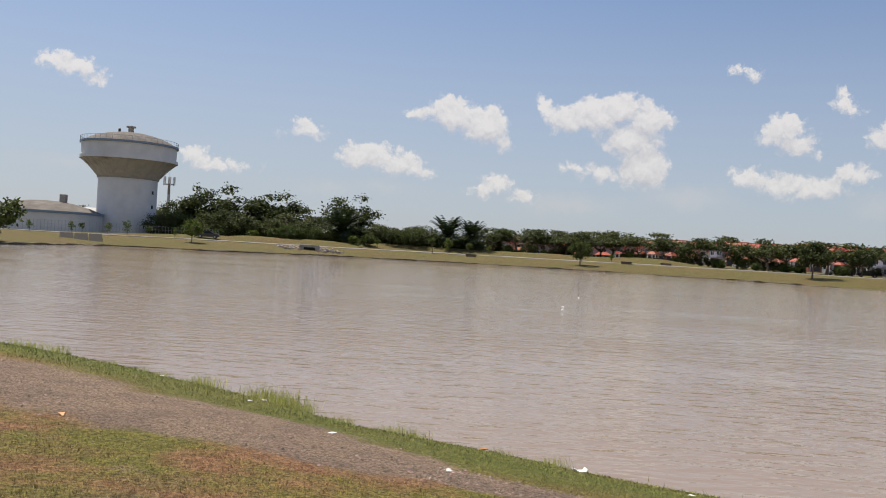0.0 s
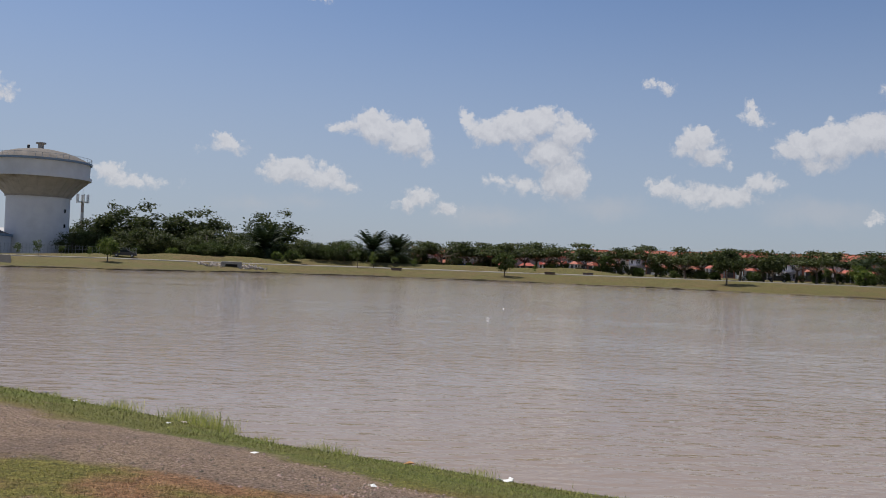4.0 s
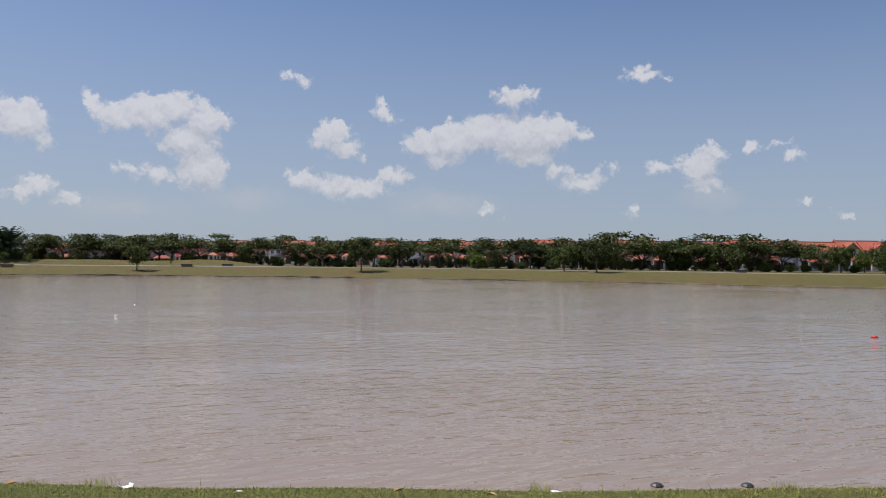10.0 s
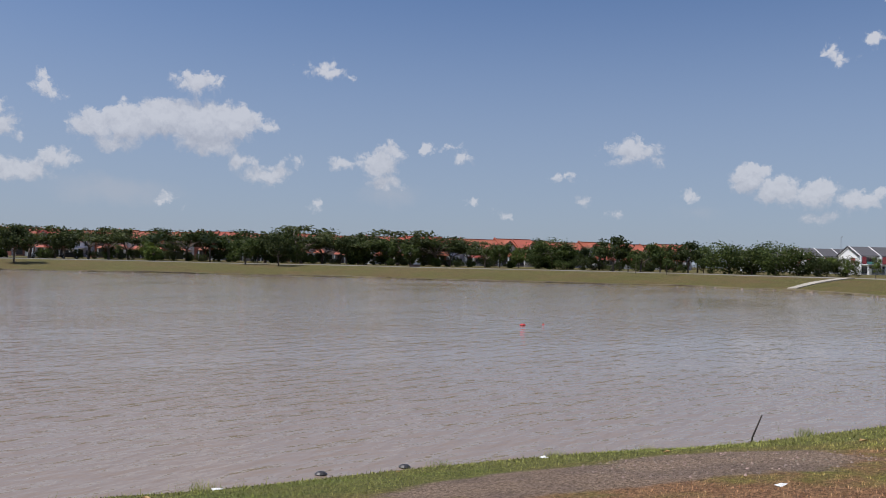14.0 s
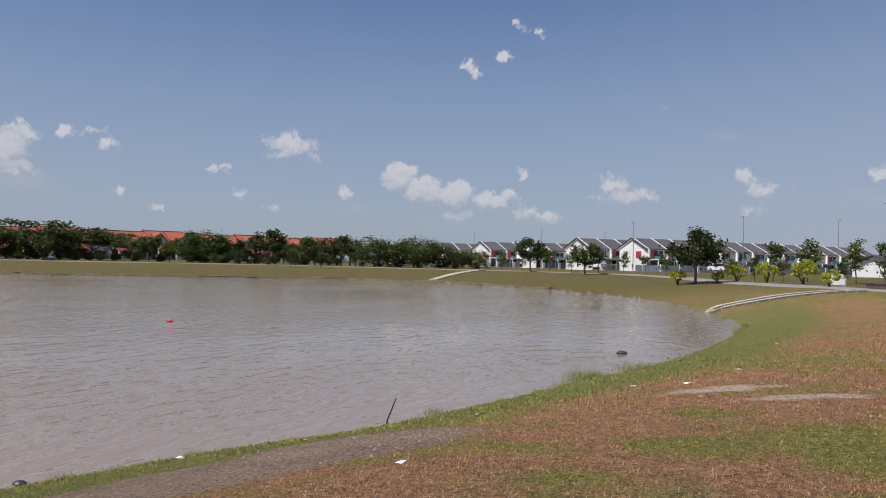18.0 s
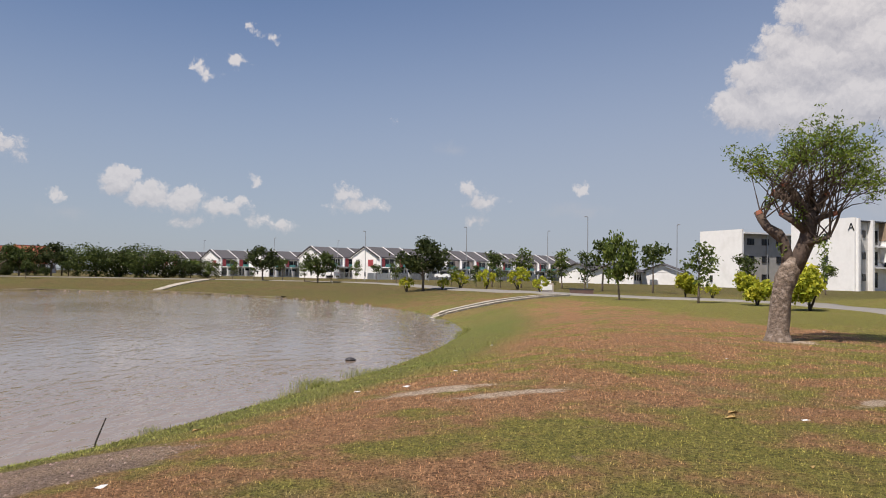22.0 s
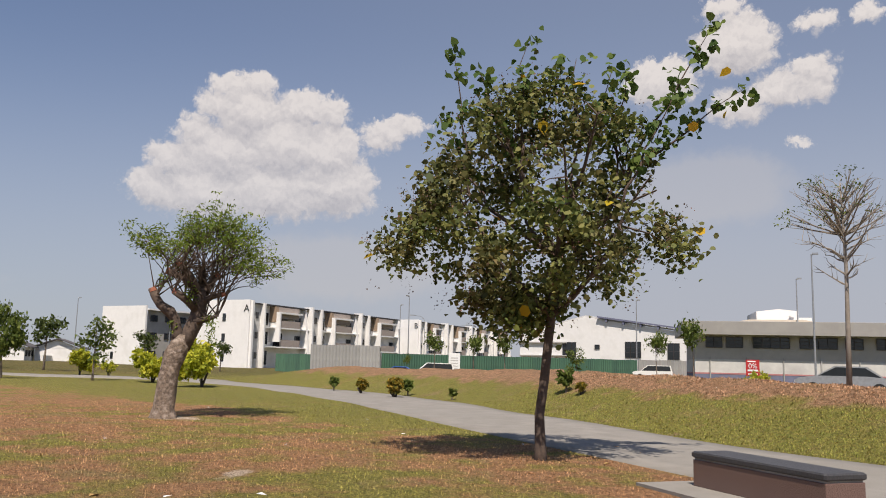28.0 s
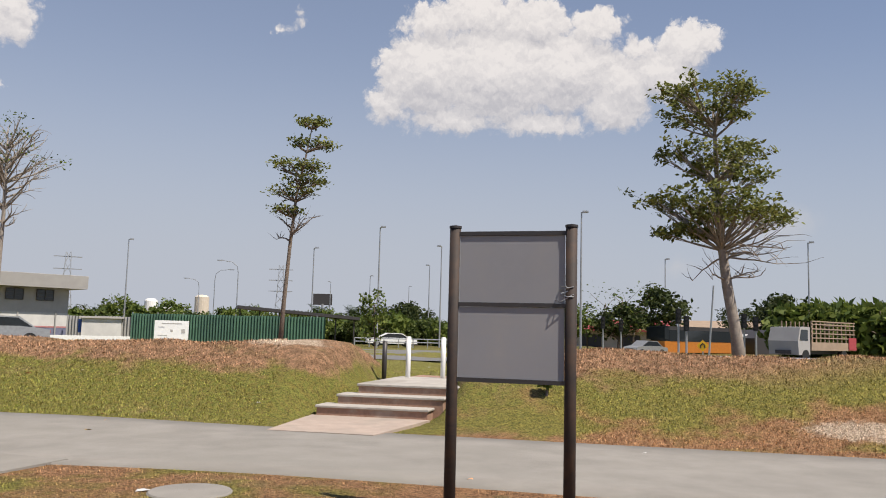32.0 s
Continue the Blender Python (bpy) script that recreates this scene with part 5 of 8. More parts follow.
def red_house(wall, label, style):
    """A two-storey terrace house with a front gable; style sets where the gable stands and what shades the porch."""
    h = thing("terrace_house", label, "house", group="red-roofed terrace houses")
    part("wall", Geo().box(0.02, 0, -0.8, 6.98, 9, 5.6), wall, h)
    roof = part("roof", gable_roof(-0.02, 7.02, -0.7, 9.7, 5.3, 8.0), "red_tile", h, "orange-red clay tile roof")
    tile_courses(0.1, 6.9, -0.7, 9.7, 5.3, 8.0, "red_tile", roof)
    part("ridge_tile", Geo().box(-0.02, 4.3, 8.1, 7.02, 4.7, 8.38), "red_tile", roof)
    if style % 2 == 0:
        part("parapet", Geo().prism([(-0.9, 5.2), (4.5, 8.3), (9.9, 5.2), (9.9, 5.7), (4.5, 8.72), (-0.9, 5.7)], 0, -0.14, 0.14), "red_tile", h)
    g0, gw, top = ((0.5, 3.6, 7.0), (3.0, 3.7, 6.9), (0.3, 6.3, 7.5), (3.3, 3.4, 6.7))[style]
    c = g0 + gw / 2
    part("bay", Geo().box(g0 + 0.3, -0.9, 2.9, g0 + gw - 0.3, 0, 5.3), wall, h)
    k = (top - 5.0) / (gw / 2)
    part("bay_roof", Geo().prism([(g0 - 0.3, 5.0 - 0.3 * k), (c, top), (g0 + gw + 0.3, 5.0 - 0.3 * k), (g0 + gw + 0.3, 5.22 - 0.3 * k), (c, top + 0.25), (g0 - 0.3, 5.22 - 0.3 * k)], 1, -1.5, 3.2), "red_tile", h)
    part("gable", Geo().prism([(g0 + 0.1, 5.0), (g0 + gw - 0.1, 5.0), (c, top - 0.12)], 1, -0.92, -0.7), wall, h)
    part("barge_board", Geo().prism([(g0 - 0.3, 4.85 - 0.3 * k), (c, top - 0.15), (g0 + gw + 0.3, 4.85 - 0.3 * k), (g0 + gw + 0.3, 5.0 - 0.3 * k), (c, top), (g0 - 0.3, 5.0 - 0.3 * k)], 1, -1.55, -1.42), "brown_panel", h)
    window(h, c - 0.95, -0.9, 3.4, 1.9, 1.5, 3, frame_mat="white_paint")
    other = 4.9 if c < 3.4 else 0.8
    if gw < 5:
        window(h, other, 0, 3.4, 1.5, 1.4, 2, frame_mat="white_paint")
    # the car porch: a hipped tile roof or a flat concrete slab
    x0, x1 = ((2.6, 6.8), (0.2, 4.4), (1.2, 5.8), (0.2, 3.6))[style]
    if style == 3:
        part("porch_slab", Geo().box(x0, -4.6, 2.6, x1, 0.02, 2.85), "white_wall", h)
    else:
        a, b = x0 + 1.4, x1 - 1.4
        v = [(x0, -5.0, 2.55), (x1, -5.0, 2.55), (x1, 0, 2.55), (x0, 0, 2.55), (a, -3.4, 3.75), (b, -3.4, 3.75), (b, 0, 3.75), (a, 0, 3.75)]
        part("porch_roof", Geo().add(v, [(0, 3, 2, 1), (4, 5, 6, 7), (0, 1, 5, 4), (1, 2, 6, 5), (2, 3, 7, 6), (3, 0, 4, 7)]), "red_tile", h, "hipped red tile porch roof")
    for x in (x0 + 0.15, x1 - 0.5):
        part("column", Geo().box(x, -4.6, -0.8, x + 0.35, -4.25, 2.56), "white_wall", h)
    part("door", Geo().box(1.0, -0.06, 0, 3.2, 0.0, 2.3), "frame_dark", h)
    window(h, 4.2, 0, 0.8, 2.0, 1.4, 3)
    part("front_wall", Geo().box(0, -5.7, -0.8, 2.2, -5.5, 1.0), wall, h)
    gate = Geo()
    for k in range(18):
        gate.box(2.3 + k * 0.25, -5.64, -0.2, 2.36 + k * 0.25, -5.58, 1.35)
    gate.box(2.2, -5.65, 0.0, 6.9, -5.57, 0.08).box(2.2, -5.65, 1.2, 6.9, -5.57, 1.28)
    tagged(part("gate", gate, "metal_dark", h), kind="stuff")
    return h


def copies(kinds, start, end, step, turn, count, order, z=2.35, tall=1.0, stagger=0.0):
    """A row of houses from start along the given turn."""
    for k in range(count):
        x, y = start[0] + step * k * math.cos(radians(turn)), start[1] + step * k * math.sin(radians(turn))
        kind = kinds[order[k % len(order)] % len(kinds)]
        step_up = stagger * (0.0, 0.0, 0.45, 0.45, 0.1, 0.1, 0.1, 0.6, 0.6, 0.3)[k % 10]
        back = stagger * (0.0, 0.8, 0.0)[k % 3]
        m = pose(x - back * math.sin(radians(turn)), y + back * math.cos(radians(turn)), z + step_up, 0, 0, turn) @ Matrix.Diagonal((1, 1, tall, 1))
        if kind.get("fresh"):
            kind["fresh"] = False
            kind["ob"].matrix_basis = m
        else:
            copy_thing(kind["ob"], m)


WALLS = {"lilac": material("lilac_wall", (0.40, 0.39, 0.45), (0.35, 0.34, 0.40), scale=1.2, rough=0.85), "salmon": material("salmon_wall", (0.42, 0.17, 0.115), (0.36, 0.14, 0.095), scale=1.2, rough=0.85),
         "cream": material("cream_wall", (0.62, 0.53, 0.44), (0.55, 0.47, 0.39), scale=1.2, rough=0.85)}
REDS = [{"ob": red_house(w, l, k), "fresh": True} for w, l, k in (
    (WALLS["salmon"], "two-storey terracotta terrace house with a red-tiled roof", 0), (WALLS["cream"], "two-storey cream terrace house with a red-tiled roof", 1),
    ("white_wall", "two-storey white terrace house with a red-tiled roof", 2), (WALLS["lilac"], "two-storey lilac-grey terrace house with a red-tiled roof", 3),
    ("pale_grey", "two-storey grey terrace house with a wide red gable", 2), ("taupe", "two-storey brown terrace house with a red-tiled porch", 1))]
copies(REDS, (58, 394), None, 7.0, -51.9, 35, (0, 2, 1, 3, 0, 4, 1, 5, 2), 1.6, 1.08, 1.0)
copies(REDS, (206, 191), None, 7.0, -31.0, 19, (4, 1, 2, 0, 3, 2, 5), 1.6, 1.08, 1.0)
copies(REDS, P(3.6, 226), None, 7.0, -7.0, 5, (2, 1, 3, 0, 2), 1.6, 0.66)


def white_house(kind, label):
    h = thing("terrace_house", label, "house", group="grey-roofed terrace houses")
    part("wall", Geo().box(0.02, 0, -1, 6.98, 10, 5.7), "white_wall", h)
    roof = part("roof", gable_roof(0, 7, -1.0, 11, 5.4, 8.4), "grey_tile", h, "dark grey tiled roof")
    tile_courses(0.2, 6.8, -1.0, 11, 5.4, 8.4, "grey_tile", roof)
    part("party_wall", Geo().prism([(-1.1, 5.2), (5, 8.4), (11.1, 5.2), (11.1, 5.7), (5, 8.84), (-1.1, 5.7)], 0, -0.09, 0.10), "white_wall", h)
    part("fin", Geo().box(-0.15, -1.6, -1, 0.25, 0, 5.5), "white_wall", h)
    if kind == 0:
        part("cladding", Geo().box(0.5, -0.9, 2.9, 2.2, 0.02, 5.3), "red_panel", h, "dark red cladding")
    else:
        part("cladding", Geo().box(4.8, -0.7, 2.9, 6.5, 0.02, 5.3), "taupe", h)
    part("canopy", Geo().box(0.3, -4.6, 2.6, 6.8, 0.02, 2.85), "white_wall", h)
    for x in (0.4, 6.3):
        part("column", Geo().box(x, -4.5, -1, x + 0.3, -4.2, 2.6), "white_wall", h)
    window(h, 2.6, 0, 3.2, 2.0, 1.9, 2)
    window(h, 4.9 if kind == 0 else 0.7, 0, 3.2, 1.5, 1.9, 2)
    part("door", Geo().box(0.8, -0.06, -0.2, 6.2, 0.0, 2.2), "glass_dark", h, "dark sliding glass doors")
    part("balustrade", Geo().box(2.4, -1.0, 2.86, 4.9, -0.92, 3.7), "teal_panel", h)
    gate = Geo()
    for k in range(20):
        gate.box(0.8 + k * 0.3, -5.9, -0.6, 0.86 + k * 0.3, -5.84, 1.3)
    gate.box(0.6, -5.91, -0.4, 6.8, -5.83, -0.3).box(0.6, -5.91, 1.1, 6.8, -5.83, 1.2)
    part("gate", gate, "metal_grey", h)
    part("gate_post", Geo().box(-0.3, -6.05, -1, 0.6, -5.7, 1.5), "white_wall", h)
    return h


def end_house(label):
    h = white_house(0, label)
    g = Geo().prism([(0, -1), (10, -1), (10, 5.5), (5, 8.15), (0, 5.5)], 0, -0.3, 0.0)
    part("gable_wall", g, "white_wall", h, "bright white gable wall")
    part("roof_edge", Geo().prism([(-1.1, 5.3), (5, 8.4), (11.1, 5.3), (11.1, 5.62), (5, 8.75), (-1.1, 5.62)], 0, -0.75, -0.3), "grey_tile", h)
    part("shutter", Geo().box(-0.36, 1.3, 3.0, -0.302, 3.4, 4.9), "red_panel", h, "red louvred panel")
    part("side_window", Geo().box(-0.36, 6.8, 3.2, -0.302, 7.4, 4.6), "glass_dark", h)
    part("side_window", Geo().box(-0.36, 4.3, 0.2, -0.302, 4.9, 1.4), "glass_dark", h)
    return h


WHITES = [{"ob": white_house(0, "white terrace house with a dark grey roof and red cladding"), "fresh": True},
          {"ob": white_house(1, "white terrace house with a dark grey tiled roof"), "fresh": True}]
ENDS = [{"ob": end_house("white end-of-terrace house with a dark grey gable roof"), "fresh": True}]
for start, n in (((232, 1.5), 14), ((238.5, 17.2), 6), ((292, 40.5), 6), ((293, 57), 6), ((318, 80), 5)):
    copies(ENDS, start, None, 7.0, -45.5, 1, (0,))
    c, s = math.cos(radians(-45.5)), math.sin(radians(-45.5))
    copies(WHITES, (start[0] + 7 * c, start[1] + 7 * s), None, 7.0, -45.5, n, (0, 1, 0, 1, 1))
copies(WHITES, (337, 104), None, 7.0, -45.5, 5, (1, 0))

# a low white boundary wall before the grey-roofed houses
g = Geo()
for k in range(30):
    a, b = Vector((222 + 2.6 * k * 0.7, 4 - 2.6 * k * 0.714)), Vector((222 + 2.6 * (k + 0.92) * 0.7, 4 - 2.6 * (k + 0.92) * 0.714))
    n = Vector((0.714, 0.7)) * 0.1
    g.add([(a.x, a.y, 0.8), (b.x, b.y, 0.8), (b.x + n.x, b.y + n.y, 0.8), (a.x + n.x, a.y + n.y, 0.8),
           (a.x, a.y, 3.5), (b.x, b.y, 3.5), (b.x + n.x, b.y + n.y, 3.5), (a.x + n.x, a.y + n.y, 3.5)],
          [(0, 1, 5, 4), (1, 2, 6, 5), (2, 3, 7, 6), (3, 0, 4, 7), (4, 5, 6, 7)])
tagged(new("boundary_wall", g.mesh("boundary_wall", M["white_wall"])), "white panelled boundary wall before the houses", "wall")


def bungalow(x, y, turn, label):
    h = thing("bungalow", label, "house", (x, y, 1.6), turn)
    part("wall", Geo().box(0, 0, -0.5, 14, 9, 3.0), "white_wall", h)
    roof = part("roof", gable_roof(-0.8, 14.8, -1.2, 10.2, 2.8, 4.9), "grey_tile", h)
    tile_courses(-0.6, 14.6, -1.2, 10.2, 2.8, 4.9, "grey_tile", roof, 1.4)
    part("gable", Geo().prism([(0, 3), (9, 3), (4.5, 4.8)], 0, -0.05, 0.15), "white_wall", h)
    for k in range(3):
        window(h, 1.2 + 4.2 * k, 0, 1.0, 2.4, 1.3, 3)
    part("garden_wall", Geo().box(-4, -4, -0.5, 18, -3.8, 1.3), "white_wall", h)


bungalow(*P(107.2, 190), -25, "low white house with a dark grey roof")
bungalow(*P(110.3, 200), -25, "low white house with a dark roof behind a wall")
bungalow(*P(104.6, 200), -35, "white house behind the trees")


def apartment_bay(parent, x0, w, first):
    part("fin", Geo().box(x0, -2.0, -1, x0 + 0.45, 0, 10.9), "white_wall", parent)
    part("fin", Geo().box(x0 + 3.6, -1.6, -1, x0 + 4.0, 0, 10.7), "white_wall", parent)
    part("stair_core", Geo().box(x0 + 0.45, -0.7, -1, x0 + 3.6, 0, 10.4), "pale_grey", parent)
    for z in (1.2, 4.6, 8.0):
        window(parent, x0 + 0.9, -0.7, z, 0.6, 1.1, 1)
        window(parent, x0 + 2.4, -0.7, z, 0.6, 1.1, 1)
    part("spandrel", Geo().box(x0 + 7.6, -1.3, 8.3, x0 + w - 3.2, 0.0, 10.3), "taupe", parent)
    part("spandrel", Geo().box(x0 + 6.9, -1.5, 7.6, x0 + 7.6, 0.0, 10.35), "brown_panel", parent)
    for z in (3.4, 6.7):
        part("slab", Geo().box(x0 + 4.0, -1.4, z - 0.2, x0 + w, 0, z), "white_wall", parent)
        bal = part("balcony", Geo().box(x0 + 7.5, -2.1, z - 0.25, x0 + w - 3.8, -0.02, z), "white_wall", parent)
        part("balustrade", Geo().box(x0 + 7.5, -2.1, z, x0 + w - 3.8, -1.95, z + 1.2), "taupe", bal)
        window(parent, x0 + 4.6, -0.02, z + 0.3, 1.9, 2.2, 3)
        window(parent, x0 + 8.2, -0.02, z + 0.1, 2.4, 2.3, 2)
        window(parent, x0 + w - 2.6, -0.02, z + 0.6, 1.5, 1.5, 2)
    part("hood", Geo().box(x0 + 7.0, -2.3, 9.1, x0 + w - 3.4, -0.02, 9.4).box(x0 + 7.0, -2.3, 4.2, x0 + 7.35, -0.02, 9.1), "white_wall", parent, "white box frame round the balconies")
    part("raked_wall", Geo().prism([(-0.1, -1), (-2.4, -1), (-0.9, 10.6), (-0.1, 10.6)], 0, x0 + w - 0.9, x0 + w - 0.5), "white_wall", parent)
    for z in (3.9, 7.2):
        part("air_conditioner", Geo().box(x0 + w - 3.1, -0.5, z, x0 + w - 2.7, -0.03, z + 0.6), "white_paint", parent)
    window(parent, x0 + 4.6, -0.02, 0.2, 1.9, 2.4, 2)
    part("yard_wall", Geo().box(x0 + 4.0, -5.2, -1, x0 + w, -5.0, 1.2), "white_wall", parent)


def apartment(x, y, bays, w, label, letter):
    h = thing("apartment_block", label, "apartment building", (x, y, 2.0), -70.6)
    n = bays * w
    part("wall", Geo().box(0, 0, -1, n, 10.8, 10.4), "white_wall", h)
    part("roof", Geo().prism([(-1.2, 10.4), (11.2, 10.7), (11.2, 10.95), (-1.2, 10.62)], 0, 0.3, n), "frame_dark", h)
    part("end_wall", Geo().box(-0.35, -1.6, -1, 0.0, 10.8, 11.0), "white_wall", h, "plain white end wall")
    for z in (0.6, 4.0, 7.4):
        part("side_window", Geo().box(-0.42, 3.4, z, -0.34, 4.1, z + 1.3), "glass_dark", h)
    if letter:
        crv = bpy.data.curves.new("letter", "FONT")
        crv.body, crv.size, crv.extrude, crv.align_x = letter, 1.7, 0.03, "CENTER"
        tmp = bpy.data.objects.new("letter", crv)
        scene.collection.objects.link(tmp)
        me = bpy.data.meshes.new_from_object(tmp.evaluated_get(bpy.context.evaluated_depsgraph_get()))
        bpy.data.objects.remove(tmp)
        me.materials.clear()
        me.materials.append(M["black"])
        ob = new("letter", me)
        ob.parent = h
        ob.matrix_local = pose(-0.40, -1.0, 9.0, 90, 0, -90)
        tagged(ob, "black painted letter")
    for k in range(bays):
        apartment_bay(h, k * w, w, k == 0)
    return h


apartment(123.5, -72.1, 3, 17.0, "white three-storey apartment block with taupe balconies", "A")
apartment(141.5, -126.5, 4, 14.0, "white three-storey apartment block farther along the road", "B")
back = thing("apartment_block", "white and grey three-storey block behind the pruned tree", "apartment building", (147, -65.6, 2.0), -70.6)
part("wall", Geo().box(0, 0.3, -1, 40, 10.6, 9.6), "grey_wall", back)
part("end_wall", Geo().box(-0.4, -0.6, -1, 0.0, 10.6, 10.4), "white_wall", back)
part("roof", Geo().prism([(-0.8, 9.6), (11, 10.2), (11, 10.45), (-0.8, 9.9)], 0, 0, 40), "white_wall", back)
part("downpipe", Geo().tube([(6.5, 0.2, -1), (6.5, 0.2, 9.6)], [0.12, 0.12], 8), "metal_grey", back)
for k in range(4):
    for z in (1.0, 4.4, 7.6):
        window(back, 1.6 + 3.6 * k, 0.3, z, 1.7, 1.2, 2)
part("side_window", Geo().box(-0.47, 7.0, 0.6, -0.39, 7.7, 1.9), "glass_dark", back)
part("side_window", Geo().box(-0.47, 7.0, 4.0, -0.39, 7.7, 5.3), "glass_dark", back)


# ---- the water works ----
RAMP = material("wet_concrete", (0.04, 0.037, 0.034), (0.028, 0.026, 0.024), scale=2, rough=0.9, spec=0.1)


def make_tower():
    x, y = P(-20.45, 200)
    t = thing("water_tower", "white concrete water tower with a flared bowl and domed roof", "water tower", (x, y, 2.4))
    part("shaft", Geo().lathe([(6.45, -1.5), (6.4, 2), (6.35, 6), (6.35, 11.9)], 72), "tower_white", t, smooth=True)
    part("neck_ring", Geo().lathe([(6.35, 11.8), (6.62, 11.8), (6.62, 12.05), (6.35, 12.05)], 72), "concrete", t)
    part("bowl", Geo().lathe([(6.4, 12.0), (7.2, 12.9), (8.4, 14.3), (9.6, 15.4), (10.25, 15.9)], 72), "tower_bowl", t, "stained bare concrete bowl", smooth=True)
    part("gallery", Geo().lathe([(10.0, 15.85), (10.5, 15.85), (10.5, 16.5), (10.15, 16.5), (10.1, 16.45)], 72), "tower_white", t)
    part("drum", Geo().lathe([(10.1, 16.45), (10.2, 19.3)], 72), "tower_white", t, smooth=True)
    part("cornice", Geo().lathe([(10.15, 19.3), (10.55, 19.3), (10.55, 19.75), (10.0, 19.75)], 72), "blue_band", t)
    part("dome", Geo().lathe([(10.2, 19.72), (9.2, 20.35), (7.6, 21.1), (5.4, 21.8), (3.0, 22.25), (0.01, 22.4)], 72), "tower_dome", t, "weathered brown dome", smooth=True)
    vent = Geo().lathe([(0.85, 22.2), (0.85, 22.5), (0.6, 22.55), (0.6, 23.5), (1.05, 23.55), (1.05, 23.85), (0.01, 23.95)], 12)
    part("vent", vent, "concrete", t)
    part("hatch", Geo().lathe([(0.3, 0), (0.3, 0.9), (0.01, 1.1)], 8), "metal_dark", t).matrix_local = pose(-2.2, -1.0, 22.2)
    rail = Geo()
    for k in range(48):
        a = k * math.tau / 48
        rail.tube([(10.4 * math.cos(a), 10.4 * math.sin(a), 19.7), (10.4 * math.cos(a), 10.4 * math.sin(a), 20.7)], [0.04, 0.04], 4)
    ring = [(10.4 * math.cos(k * math.tau / 48), 10.4 * math.sin(k * math.tau / 48), 20.7) for k in range(49)]
    rail.tube(ring, [0.04] * 49, 4)
    part("railing", rail, "metal_grey", t)
    a0 = radians(-90 + 20 + 56)
    for z in (5.4, 8.6):
        w = Geo().box(-0.25, -0.12, 0, 0.25, 0.1, 0.8)
        part("slit_window", w, "glass_dark", t).matrix_local = pose(6.36 * math.cos(a0), 6.36 * math.sin(a0), z, 0, 0, math.degrees(a0) + 90)
    joint = Geo()
    for k in range(30):
        a = k * math.tau / 30
        q = [(6.45, 12.05), (8.42, 14.3), (10.22, 15.87)]
        joint.tube([(r * math.cos(a) * 1.004, r * math.sin(a) * 1.004, z) for r, z in q], [0.05] * 3, 4)
    part("bowl_rib", joint, "tower_bowl", t)

    x, y = P(-25.2, 196)
    res = thing("reservoir_tank", "low round reservoir with a weathered dome", "water tank", (x, y, 2.4))
    part("wall", Geo().lathe([(11.5, -1.5), (11.5, 3.0)], 72), "tower_white", res, smooth=True)
    part("band", Geo().lathe([(11.5, 3.0), (11.75, 3.0), (11.75, 3.5), (11.3, 3.5)], 72), "blue_band", res)
    part("dome", Geo().lathe([(11.4, 3.45), (9, 4.4), (6, 5.2), (3, 5.65), (0.01, 5.8)], 72), "tower_dome", res, smooth=True)
    part("vent", Geo().box(3.2, -0.6, 5.4, 4.4, 0.6, 7.2), "concrete", res)
    x, y = P(-23.6, 222)
    shed = thing("works_shed", "grey metal-roofed shed behind the reservoir", "shed", (x, y, 2.4), 15)
    part("wall", Geo().box(-7, -5, -1, 9, 5, 3.6), "pale_grey", shed)
    part("roof", gable_roof(-7.5, 9.5, -5.6, 5.6, 3.5, 5.2), "grey_sheet", shed)

    x, y = P(-17.93, 220)
    mast = thing("mobile_mast", "grey and brown banded mobile phone mast", "mast", (x, y, 2.4))
    for k in range(7):
        part("section", Geo().tube([(0, 0, k * 2.1 - 0.5), (0, 0, (k + 1) * 2.1 - 0.5)], [0.5 - 0.03 * k, 0.47 - 0.03 * k], 10), ("pale_grey", "taupe")[k % 2], mast)
    part("platform", Geo().lathe([(0.3, 12.4), (1.2, 12.4), (1.2, 12.6), (0.3, 12.6)], 16), "metal_grey", mast)
    for k in range(6):
        a = k * math.tau / 6
        part("antenna", Geo().box(-0.16, -0.1, 12.3, 0.16, 0.1, 14.4), "white_paint", mast).matrix_local = pose(1.35 * math.cos(a), 1.35 * math.sin(a), 0, 0, 0, math.degrees(a))
    part("spike", Geo().tube([(0, 0, 14), (0, 0, 15.8)], [0.05, 0.03], 6), "metal_grey", mast)
    fence = Geo()
    for k in range(70):
        x, y = P(-28.4 + 0.2 * k, 180)
        fence.tube([(x, y, 1.6), (x, y, 4.0)], [0.03, 0.03], 4)
    for z in (2.4, 3.2, 3.9):
        fence.tube([(*P(-28.4 + 0.2 * k, 180), z) for k in range(70)], [0.018] * 70, 4)
    tagged(new("perimeter_fence", fence.mesh("perimeter_fence", M["metal_grey"])), "wire mesh fence on posts round the water works", "fence")
    # boat ramp, culvert and riprap on the far bank
    x, y = P(-23.1, 150)
    ramp = thing("boat_ramp", "dark concrete ramp running down into the pond", "ramp", (x, y, 0), 23)
    for k, x0 in enumerate((-3.2, -0.9, 1.4)):
        part("slab", Geo().prism([(-2.5, -0.3), (6.5, 1.55), (6.5, 1.85), (-2.5, 0.1)], 0, x0, x0 + 2.1), RAMP, ramp)
    x, y = P(-8.55, 167)
    culvert = thing("culvert", "concrete box culvert among broken rock", "culvert", (x, y, 0), 8.5)
    part("headwall", Geo().box(-2.0, 0, -0.3, -1.15, 4, 1.7).box(1.15, 0, -0.3, 2.0, 4, 1.7).box(-2.0, 0, 1.45, 2.0, 4, 1.95), "concrete", culvert)
